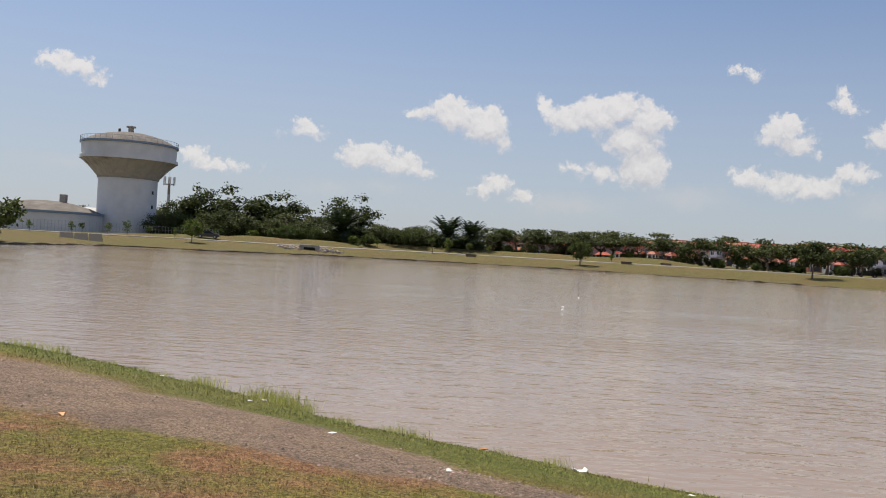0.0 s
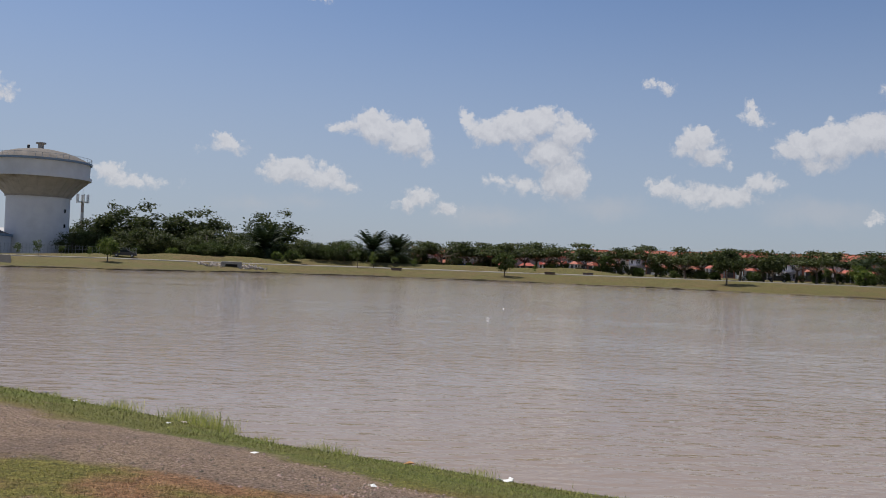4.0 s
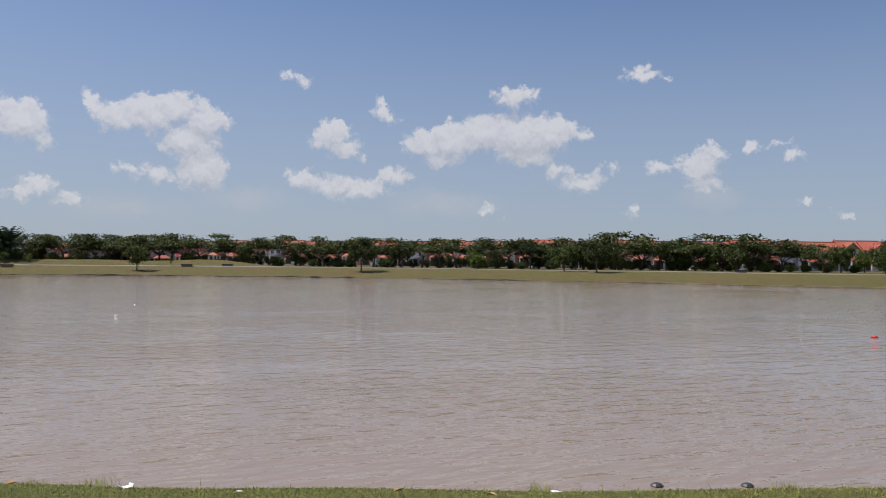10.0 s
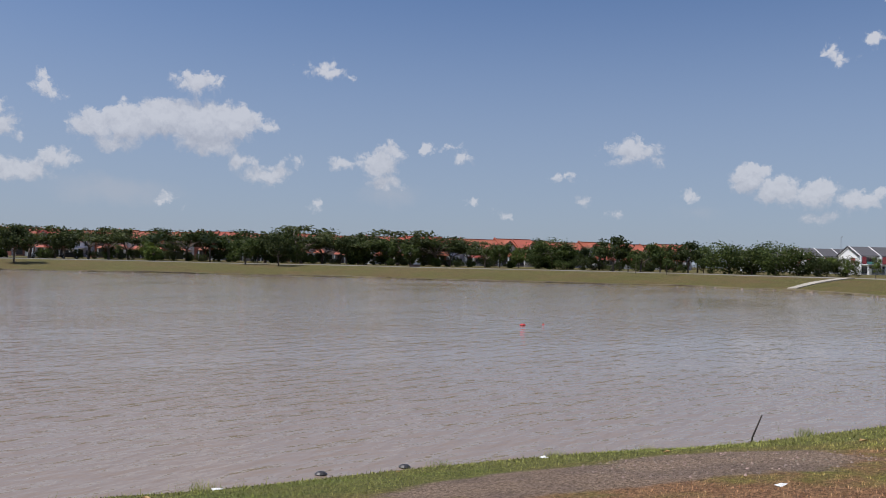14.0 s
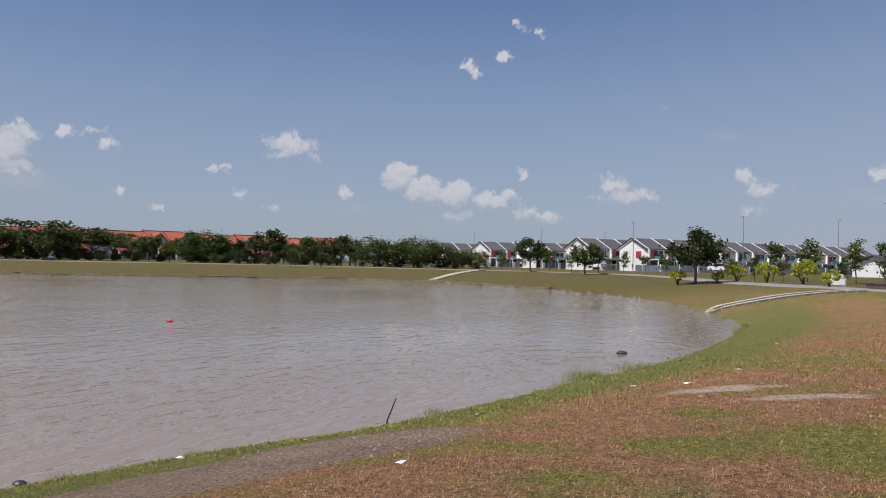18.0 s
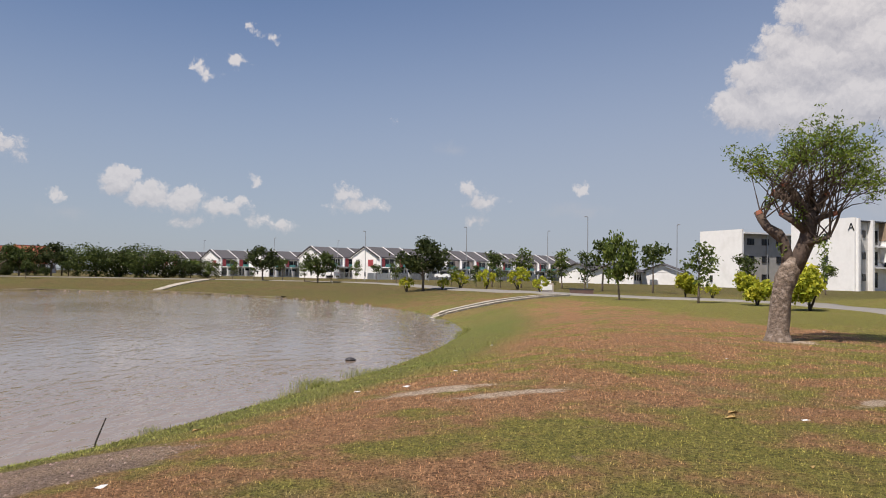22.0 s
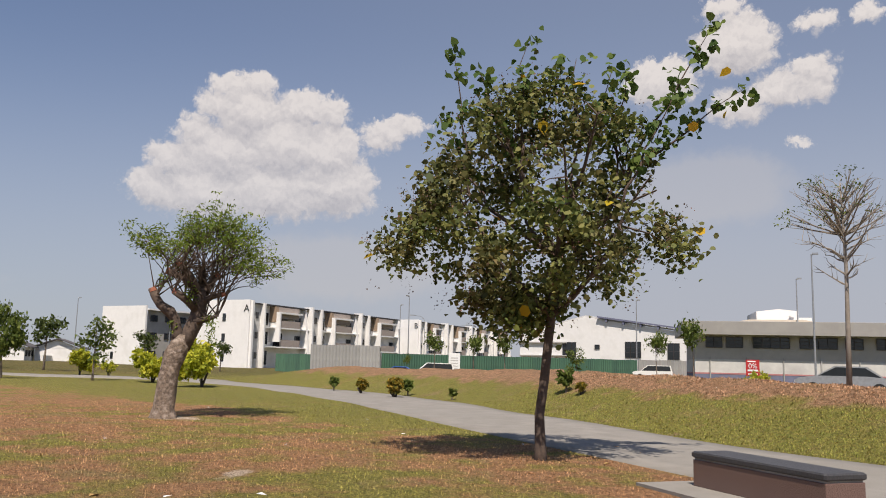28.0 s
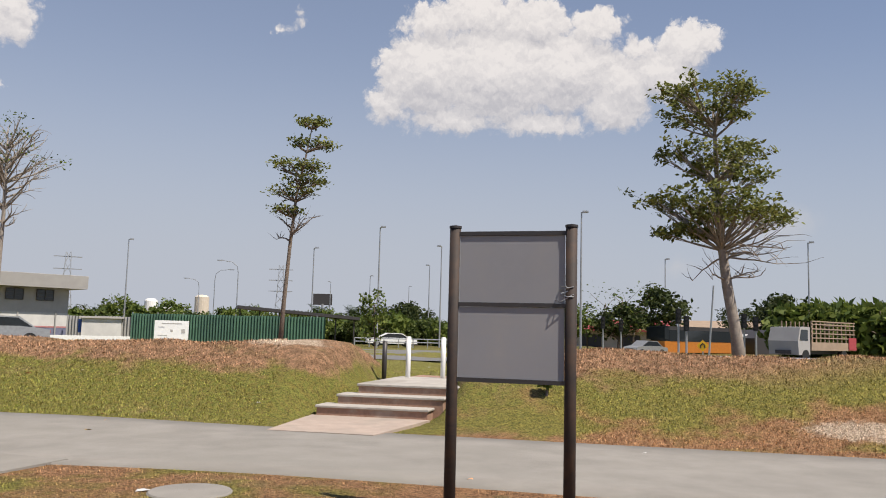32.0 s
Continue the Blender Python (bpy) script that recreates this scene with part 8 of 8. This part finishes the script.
    gold = [tuple(rng.choice(cl)) for _ in range(26)] + [(3.4, 0, 6.75), (3.3, -0.1, 6.5), (2.45, -0.3, 6.1)]
    part("yellowed_foliage", leaves("yellowed_foliage", gold, 1, 0.15, 0.19, "leaf_gold", 8, 1.0, 0.1, 1.2, 6), None, t, "a few bright yellow leaves")


def tiered_tree(name, label, az, r, trunk, radii, tiers, bare, mat, bark, seed, per=9, leaf=0.12, size=1.0):
    """A tree with level storeys of branches. tiers: height, offset, half width, thickness, clumps."""
    x, y = P(az, r)
    t = thing(name, label, "tree", (x, y, hz(x, y)), -az, "trees on the grass bank")
    t.matrix_world = t.matrix_world @ Matrix.Diagonal((size, size, size, 1))
    rng = random.Random(seed)
    g = Geo()
    skin(g, trunk, radii, 10)
    part("trunk", g, bark, t, smooth=True)
    g, cl = Geo(), []
    tr = [Vector(p) for p in trunk]

    def on_trunk(z):
        for a, b in zip(tr, tr[1:]):
            if a.z <= z <= b.z:
                return a.lerp(b, (z - a.z) / (b.z - a.z))
        return tr[-1]
    for z, ox, half, thick, n in tiers:
        for k in range(max(6, n // 3)):
            a = k * 2.4 + rng.random()
            s = on_trunk(z - thick - 0.25 * half)
            tip = Vector((ox + half * math.cos(a) * rng.uniform(0.6, 1), half * math.sin(a) * rng.uniform(0.6, 1), z + rng.uniform(-0.4, 0.4) * thick))
            m = s.lerp(tip, 0.55) + Vector((0, 0, -0.06 * half))
            g.tube([s, m, tip], [0.03, 0.02, 0.008], 5)
            for _ in range(3):
                e = tip + Vector((rng.gauss(0, 0.16), rng.gauss(0, 0.16), rng.gauss(0, 0.08))) * half
                g.tube([m, m.lerp(e, 0.6), e], [0.012, 0.008, 0.004], 4)
                cl.append(e)
        for _ in range(n):
            a, u = rng.uniform(0, math.tau), math.sqrt(rng.random())
            cl.append(Vector((ox + half * u * math.cos(a), half * u * math.sin(a), z + rng.uniform(-0.5, 0.5) * thick * (1.1 - 0.6 * u))))
    for z, ox, half, up, n in bare:
        for k in range(n):
            a = k * 2.4 + rng.random()
            q, rr, _ = limb(rng, on_trunk(z + rng.uniform(-0.3, 0.3)), (math.cos(a) + ox, math.sin(a), up), half * rng.uniform(0.6, 1.0), 0.03, 0.006, 0.16, 6)
            g.tube(q, rr, 5)
            for _ in range(5):
                q2, r2, _ = limb(rng, rng.choice(q[2:]), (math.cos(a) + rng.gauss(0, 0.7), math.sin(a) + rng.gauss(0, 0.7), up + rng.uniform(-0.2, 0.6)), half * 0.4, 0.012, 0.003, 0.2, 4)
                g.tube(q2, r2, 4)
    tagged(part("branch", g, bark, t), kind="stuff")
    part("foliage", leaves("foliage", [tuple(c) for c in cl], per, 0.11, leaf, mat, seed + 1, 0.5, 0.6, 1.6), None, t)


tiered_tree("tiered_tree", "young tree with level storeys of dark leaves", -153.1, 21.0,
            [(0, 0, -0.3), (-0.1, 0, 0.8), (-0.3, 0, 2.0), (-0.42, 0, 3.0), (-0.5, 0, 4.4), (-0.55, 0, 5.6), (-0.6, 0, 6.5)], [0.19, 0.14, 0.125, 0.10, 0.065, 0.05, 0.025],
            [(6.75, -0.75, 1.15, 0.5, 55), (6.2, -0.7, 0.85, 0.3, 20), (5.3, -0.65, 1.2, 0.45, 42), (4.9, -0.2, 0.9, 0.5, 25), (4.1, -0.75, 1.5, 0.7, 58), (3.7, -0.1, 1.35, 0.5, 42), (3.35, -1.3, 0.7, 0.3, 18)],
            [(2.7, 0.9, 2.0, 0.35, 9), (2.4, 0.4, 1.2, 0.2, 5)], "leaf_tier", "bark_grey", 31, 17, 0.085)
tiered_tree("tiered_tree", "slim young tree with small level tufts of leaves", 176.65, 22.0,
            [(0, 0, -0.3), (0.06, 0, 1.2), (0.16, 0, 2.8), (0.26, 0, 4.0), (0.45, 0, 5.0), (0.6, 0, 5.9)], [0.07, 0.056, 0.046, 0.036, 0.025, 0.012],
            [(6.05, 0.6, 0.36, 0.12, 10), (5.45, 0.55, 0.5, 0.12, 12), (4.85, 0.3, 0.65, 0.16, 22), (4.45, 0.45, 0.55, 0.12, 10), (4.1, 0.1, 0.6, 0.1, 7), (3.6, 0.0, 0.4, 0.08, 2)],
            [(2.9, 0.0, 0.8, 0.6, 7)], "leaf_tier", "bark", 32, 13, 0.07)
tiered_tree("bare_tree", "almost bare young tree with few yellowish leaves", 159.45, 25.5,
            [(0, 0, -0.3), (0.03, 0, 1.5), (0.05, 0, 3.0), (0.02, 0, 4.2), (0.0, 0, 5.2)], [0.075, 0.058, 0.046, 0.03, 0.013],
            [(5.3, -0.1, 0.8, 0.4, 3), (4.6, 0.3, 1.1, 0.5, 3), (4.3, -0.7, 0.7, 0.3, 2)], [(2.6, 0, 0.8, 0.5, 5), (3.4, 0, 1.5, 0.9, 11), (4.0, 0, 1.5, 1.0, 11), (4.5, 0, 1.1, 1.0, 8)], "leaf_bright", "bark_grey", 33, 8, 0.06, 1.09)
pruned_tree()
broad_tree()
grow("young1", -177.0, 3.85, 22, 0.75, 0.0, "thin sapling with a single leafy tuft by the steps", "saplings")
for az, r, s, kind in [(130.75, 38, 1.05, "croton"), (128.5, 42, 0.85, "croton"), (142.25, 31, 0.8, "sprig"), (143.2, 30, 0.5, "croton"), (126.6, 46, 0.9, "sprig"), (154.3, 32, 0.5, "bush0"), (131.6, 40, 0.9, "sprig"),
                       (134.6, 36, 0.6, "sprig"), (-165.5, 15.5, 0.55, "sprig"), (168.2, 28, 0.5, "bush0"), (174.2, 27, 0.4, "bush0")]:
    put(kind, az, r, s, group="shrubs on the grass bank")

# ---- concrete drains that run down to the water ----


def drain(a, b, w, label):
    a, b = Vector(a), Vector(b)
    n = Vector((a.y - b.y, b.x - a.x)).normalized()
    t = thing("drain_apron", label, "drain")
    slab = 14
    for k in range(slab):
        p, q = a.lerp(b, k / slab), a.lerp(b, (k + 0.93) / slab)
        g = Geo()
        c = [p + n * w / 2, p - n * w / 2, q - n * w / 2, q + n * w / 2]
        g.add([(v.x, v.y, hz(v.x, v.y) + d) for d in (-0.3, 0.14) for v in c], [(0, 1, 2, 3)[::-1], (4, 5, 6, 7), (0, 1, 5, 4), (1, 2, 6, 5), (2, 3, 7, 6), (3, 0, 4, 7)])
        part("slab", g, "pale_stone", t)


drain((59.5, -3.6), (69.0, -15.6), 0.7, "pale concrete drain edge running down to the pond")
drain((61.6, -4.0), (71.0, -15.2), 0.7, "pale concrete drain edge beside the first")
drain((121.0, 32.0), (143.0, 29.0), 1.4, "concrete spillway down the far bank")
x, y = P(101.3, 84)
pl = thing("stone_marker", "pale stone marker block with a carved panel", "marker", (x, y, hz(x, y)), -101)
part("block", Geo().box(-0.75, -0.3, -0.2, 0.75, 0.3, 0.85), "stone", pl)
part("panel", Geo().box(-0.62, -0.33, 0.15, 0.62, -0.3, 0.7), "white_wall", pl)
part("cap", Geo().box(-0.5, -0.25, 0.85, 0.5, 0.25, 1.15), "white_wall", pl)
x, y = P(103.7, 78)
bn = thing("bench", "low grey stone bench by the footpath", "bench", (x, y, hz(x, y)), -103)
part("base", Geo().box(-1.1, -0.3, -0.1, 1.1, 0.3, 0.4), "granite_brown", bn)
part("top", Geo().box(-1.15, -0.33, 0.4, 1.15, 0.33, 0.5), "granite_black", bn)
for az, r in ((50.3, 175), (2.6, 178), (13.2, 182), (15.8, 184)):
    x, y = P(az, r)
    bn = thing("bench", "dark stone bench on the far bank", "bench", (x, y, hz(x, y)), -az, "far benches")
    part("base", Geo().box(-1.1, -0.3, -0.1, 1.1, 0.3, 0.42), "granite_brown", bn)
    part("top", Geo().box(-1.2, -0.35, 0.42, 1.2, 0.35, 0.55), "granite_black", bn)

# ---- the water's edge and small things on the ground ----
ROCKS = [rock_mesh(20 + s) for s in range(4)]


def strew(name, label, category, meshes, places, size, flat=0.6, group="", rng=random.Random(12), lift=0.0):
    for k, (x, y) in enumerate(places):
        ob = new(name, meshes[k % len(meshes)])
        s = size * rng.uniform(0.6, 1.4)
        ob.matrix_world = pose(x, y, max(hz(x, y), -0.03) + lift, 0, 0, rng.uniform(0, 360)) @ Matrix.Diagonal((s, s * rng.uniform(0.6, 1), s * flat, 1))
        tagged(ob, label, category, group)


rng = random.Random(15)
edge = []
for k in range(len(SHORE_LINE)):
    a, b = Vector(SHORE_LINE[k]), Vector(SHORE_LINE[(k + 1) % len(SHORE_LINE)])
    if a.length < 30 and b.length < 30:
        for _ in range(max(1, int((b - a).length * 2.4))):
            p = a.lerp(b, rng.random())
            edge.append((p.x + rng.gauss(0, 0.14), p.y + rng.gauss(0, 0.14)))
strew("stone", "small rough stone at the water's edge", "stone", ROCKS, edge[:90], 0.085, 0.6, "shore stones")
card = Geo().add([(-0.5, -0.35, 0.02), (0.5, -0.3, 0.10), (0.45, 0.35, 0.03), (-0.45, 0.3, 0.16), (0, 0, 0.22)], [(0, 1, 4), (1, 2, 4), (2, 3, 4), (3, 0, 4)])
paper = [card.mesh("litter", M["litter"])]
dry = [Geo().add([(-0.5, 0, 0.05), (-0.1, -0.3, 0.2), (0.5, 0, 0.02), (-0.1, 0.3, 0.16), (0.05, 0, 0.0)], [(0, 1, 4), (1, 2, 4), (2, 3, 4), (3, 0, 4)]).mesh("fallen_leaf", M["dead_leaf"])]
lawn = []
while len(lawn) < 150:
    az, r = rng.uniform(-28, 215), rng.uniform(5.5, 34)
    x, y = P(az, r)
    d, *_ = nearest(np.array([x]), np.array([y]), SHORE_LINE, True)
    if not inside(np.array([x]), np.array([y]), SHORE_LINE)[0] and d[0] > 0.4:
        lawn.append((x, y))
strew("litter", "scrap of pale litter on the grass", "litter", paper, lawn[:60], 0.11, 0.8, "litter on the lawn")
strew("fallen_leaf", "dry brown fallen leaf on the ground", "leaf", dry, lawn[60:110] + [P(az, r) for az, r in ((121.6, 9.2), (124, 8.6), (129, 8.0), (165.5, 14), (166.4, 15.2), (141.5, 12.2), (139.8, 13.0), (112.6, 10), (144, 15.5), (152, 16.8))], 0.15, 0.9, "fallen leaves")
strew("shore_litter", "pale plastic scrap at the water's edge", "litter", paper, edge[90:118], 0.12, 0.8, "litter along the shore")
x, y = P(10.5, 10.55)
tray = thing("plastic_tray", "clear plastic food tray lying on the grass", "litter", (x, y, hz(x, y) + 0.01), 20)
part("tray", Geo().prism([(-0.07, 0), (0.07, 0), (0.085, 0.035), (0.078, 0.035), (0.065, 0.006), (-0.065, 0.006), (-0.078, 0.035), (-0.085, 0.035)], 1, -0.05, 0.05), "litter", tray)
for az, r, mat, label, s in ((9.05, 47.3, "white_paint", "white scrap floating on the pond", 0.085), (10.1, 58.8, "white_paint", "white scrap floating on the pond", 0.05), (57.8, 40, "red", "small red float on the pond", 0.16), (59.2, 41, "red", "small red float on the pond", 0.07),
                             (3.2, 11.9, "metal_dark", "dark debris floating near the bank", 0.1), (13.5, 10.4, "metal_dark", "dark debris floating near the bank", 0.12), (50.0, 12.0, "metal_dark", "dark debris floating near the bank", 0.09),
                             (44.5, 11.6, "metal_dark", "dark debris floating near the bank", 0.09), (88, 29, "metal_dark", "dark debris floating near the bank", 0.2), (-19, 18.9, "metal_dark", "dark debris floating near the bank", 0.09), (-23, 21, "metal_dark", "dark debris floating near the bank", 0.09)):
    x, y = P(az, r)
    f = thing("float", label, "float", (x, y, 0.0), 0, "things afloat")
    part("body", Geo().lathe([(0.01, -0.3 * s), (0.8 * s, -0.1 * s), (s, 0.15 * s), (0.6 * s, 0.45 * s), (0.01, 0.55 * s)], 10), mat, f)
x, y = P(71.9, 14.4)
st = thing("stick", "dark stick standing slanted at the waterline", "stick", (x, y, 0.0), -71)
part("rod", Geo().tube([(0, 0, -0.3), (0.12, 0, 0.25), (0.26, 0, 0.62)], [0.018, 0.015, 0.011], 7), "bark_dark", st)


def tuft(seed, n=210, h=0.32, spread=0.24):
    g = np.random.default_rng(seed)
    a = g.uniform(0, math.tau, n)
    base = np.stack([g.normal(0, spread, n), g.normal(0, spread, n), np.full(n, -0.03)], 1)
    hh = h * g.uniform(0.5, 1.2, n)
    lean = np.stack([np.cos(a), np.sin(a), np.zeros(n)], 1) * (hh * g.uniform(0.2, 0.8, n))[:, None]
    side = np.stack([-np.sin(a), np.cos(a), np.zeros(n)], 1) * 0.0036
    mid = base + lean * 0.35 + np.array([0, 0, 1]) * (hh * 0.62)[:, None]
    tip = base + lean + np.array([0, 0, 1]) * hh[:, None]
    V = np.stack([base - side, base + side, mid + side * 0.9, tip, mid - side * 0.9], 1).reshape(-1, 3)
    T = (np.arange(n)[:, None, None] * 5 + np.array([(0, 1, 2), (0, 2, 4), (4, 2, 3)])).reshape(-1, 3)
    return array_mesh("grass_tuft", V, T, M["grass_tuft"])


TUFTS = [tuft(s) for s in range(4)]
for k, (az, r, s) in enumerate([(-25.7, 21.4, 1.3), (-25.0, 21.0, 1.0), (-23.6, 20.0, 0.9), (-15.2, 16.5, 0.9), (-14.5, 16.2, 1.1), (-11.0, 15.0, 1.2), (-10.4, 14.8, 1.3), (-9.6, 14.4, 1.2), (-8.7, 14.0, 0.9), (-8.0, 13.8, 0.7),
                                (-5.6, 13.2, 0.6), (-2.4, 12.6, 0.7), (-1.6, 12.5, 0.8), (-0.6, 12.3, 0.6), (5.2, 11.6, 0.5), (8.8, 11.2, 0.6), (-18.6, 17.9, 0.6), (-20.5, 18.8, 0.6), (-17.2, 17.2, 0.6),
                                (85.4, 21.6, 1.5), (85.9, 21.5, 1.4), (86.4, 21.9, 1.1), (88.6, 24.4, 1.2), (89.6, 25.0, 1.0), (84.0, 20.2, 0.8), (82.5, 18.9, 0.6), (95.6, 41, 2.0), (95.9, 43, 1.8), (95.3, 39, 1.6), (94.6, 52, 1.6),
                                (93.9, 58, 1.6), (71.2, 14.4, 0.5), (37, 10.9, 0.6), (52.5, 12.0, 0.5), (60.0, 12.9, 0.5), (66.0, 13.7, 0.45), (92.5, 66, 1.5), (91.5, 70, 1.5), (75.5, 15.3, 0.6)]):
    x, y = P(az, r)
    ob = new("grass_tuft", TUFTS[k % 4])
    ob.matrix_world = pose(x, y, max(hz(x, y), 0.0), 0, 0, k * 77) @ Matrix.Diagonal((*[s * (0.8 if r < 30 else 0.4)] * 3, 1))
    tagged(ob, "tall tuft of coarse grass at the water's edge", "grass", kind="stuff")


def fringe():
    """Short ragged grass all along the near waterline, and blades standing over the lawn."""
    g = np.random.default_rng(4)
    pts = []
    L = SHORE_LINE
    for k in range(len(L)):
        a, b = L[k], L[(k + 1) % len(L)]
        ra = np.hypot(*a)
        if ra < 75:
            n = int(np.hypot(*(b - a)) * (48 if ra < 30 else 20))
            p = a + (b - a) * g.random((n, 1)) + g.normal(0, 0.16, (n, 2))
            pts.append(p)
    p = np.vstack(pts)
    add_blades("shore_grass", p, 0.03, 0.13, 0.005, "ragged grass fringe along the waterline", M["grass_tuft"], g)
    n = 430000
    az = g.uniform(-34, 216, n)
    r = 4.6 * (34 / 4.6) ** g.random(n)
    x, y = r * np.sin(np.radians(az)), r * np.cos(np.radians(az))
    d, *_ = nearest(x, y, SHORE_LINE, True)
    td, *_ = nearest(x, y, TRACK_LINE, False)
    keep = ~inside(x, y, SHORE_LINE) & (d > 0.25) & (td > 2.3)
    for px, py, w, h, turn in PATCHES:
        c, s = math.cos(radians(turn)), math.sin(radians(turn))
        u, v = ((x - px) * c + (y - py) * s) / w, (-(x - px) * s + (y - py) * c) / h
        keep &= (u * u + v * v) > 0.95 + 0.4 * g.random(n)
    keep &= ~((x > -4.2) & (x < 1.9) & (y < -12.5) & (y > -22))
    u, v = (x - 4.22) * 0.909 + (y + 10.09) * -0.413, (x - 4.22) * 0.413 + (y + 10.09) * 0.909
    keep &= ~((u > -0.75) & (u < 2.9) & (v > -1.4) & (v < 0.7))
    keep &= np.hypot(x - P(172.0, 8.45)[0], y - P(172.0, 8.45)[1]) > 0.42
    add_blades("lawn_grass", np.stack([x, y], 1)[keep], 0.012, 0.036, 0.0045, "short patchy lawn grass", ground_material(True), g, np.hypot(x, y)[keep] / 10)


def bank_grass():
    """Longer rank grass over the bank beyond the path."""
    g = np.random.default_rng(14)
    n = 170000
    az = g.uniform(126, 216, n)
    r = 13 * (34 / 13) ** g.random(n)
    x, y = r * np.sin(np.radians(az)), r * np.cos(np.radians(az))
    td, _, _, side = nearest(x, y, TRACK_LINE, False)
    keep = (side < 0) & (td > 2.5) & (td < 8.5) & ~((x > -4.0) & (x < 1.0) & (y < -12.5) & (y > -22))
    add_blades("bank_grass", np.stack([x, y], 1)[keep], 0.015, 0.045, 0.007, "rank dry grass on the bank", ground_material(True), g, r[keep] / 12)


def far_stones():
    """Rubble that edges the far waterline."""
    g = np.random.default_rng(21)
    V, F = [], []
    L = SHORE_LINE
    for k in range(len(L)):
        a, b = L[k], L[(k + 1) % len(L)]
        if np.hypot(*a) < 85:
            continue
        for _ in range(int(np.hypot(*(b - a)) * 2.2)):
            x, y = a + (b - a) * g.random() + g.normal(0, 0.25, 2)
            s, c = 0.06 + 0.18 * g.random() ** 2, len(V)
            V += [(x + s, y, 0.0), (x, y + s, 0.0), (x - s, y, 0.0), (x, y - s, 0.0), (x + 0.3 * s, y - 0.1 * s, 0.05 + s * 0.8)]
            F += [(c, c + 1, c + 4), (c + 1, c + 2, c + 4), (c + 2, c + 3, c + 4), (c + 3, c, c + 4)]
    me = bpy.data.meshes.new("rubble")
    me.from_pydata(V, [], F)
    me.materials.append(material("rubble", (0.19, 0.155, 0.12), (0.09, 0.072, 0.056), scale=2, rough=0.95, island=0.6))
    tagged(new("rubble", me), "line of small rubble along the far waterline", "stones", kind="stuff")


def add_blades(name, p, lo, hi, wide, label, mat, g, grow_by=None):
    n = len(p)
    z = np.maximum(height(p[:, 0], p[:, 1]), 0.0)
    k = np.ones(n) if grow_by is None else np.clip(grow_by, 0.8, 2.2)
    hh = g.uniform(lo, hi, n) * np.clip(k, 0.9, 1.4)
    a = g.uniform(0, math.tau, n)
    base = np.stack([p[:, 0], p[:, 1], z - 0.005], 1)
    side = np.stack([-np.sin(a), np.cos(a), np.zeros(n)], 1) * (wide * k)[:, None]
    tip = base + np.stack([np.cos(a), np.sin(a), np.zeros(n)], 1) * (hh * g.uniform(0.2, 1.1, n))[:, None] + np.array([0, 0, 1]) * hh[:, None]
    V = np.stack([base - side, base + side, tip], 1).reshape(-1, 3)
    tagged(new(name, array_mesh(name, V, np.arange(n * 3).reshape(n, 3), mat)), label, "grass", kind="stuff")


fringe()
bank_grass()
far_stones()
pebbles = []
g = np.random.default_rng(9)
for px, py, w, h, turn in PATCHES[:5]:
    for _ in range(520):
        a, u = g.uniform(0, math.tau), math.sqrt(g.random())
        c, s = math.cos(radians(turn)), math.sin(radians(turn))
        ex, ey = w * u * math.cos(a), h * u * math.sin(a)
        pebbles.append((px + ex * c - ey * s, py + ex * s + ey * c))
V, F = [], []
pebbles = np.array(pebbles)
pebbles = pebbles[~inside(pebbles[:, 0], pebbles[:, 1], SHORE_LINE)]
for (x, y), z in zip(pebbles, height(pebbles[:, 0], pebbles[:, 1])):
    s, b = 0.005 + 0.02 * g.random() ** 3, len(V)
    V += [(x + s, y, z), (x, y + s * 0.8, z), (x - s, y, z), (x, y - s * 0.8, z), (x + 0.2 * s, y + 0.1 * s, z + s * 0.7)]
    F += [(b, b + 1, b + 4), (b + 1, b + 2, b + 4), (b + 2, b + 3, b + 4), (b + 3, b, b + 4)]
me = bpy.data.meshes.new("pebbles")
me.from_pydata(V, [], F)
me.materials.append(material("pebble", (0.36, 0.27, 0.21), (0.2, 0.15, 0.12), scale=3, rough=0.95, island=0.5))
tagged(new("pebbles", me), "loose pebbles and grit on the bare earth", "pebbles", kind="stuff")
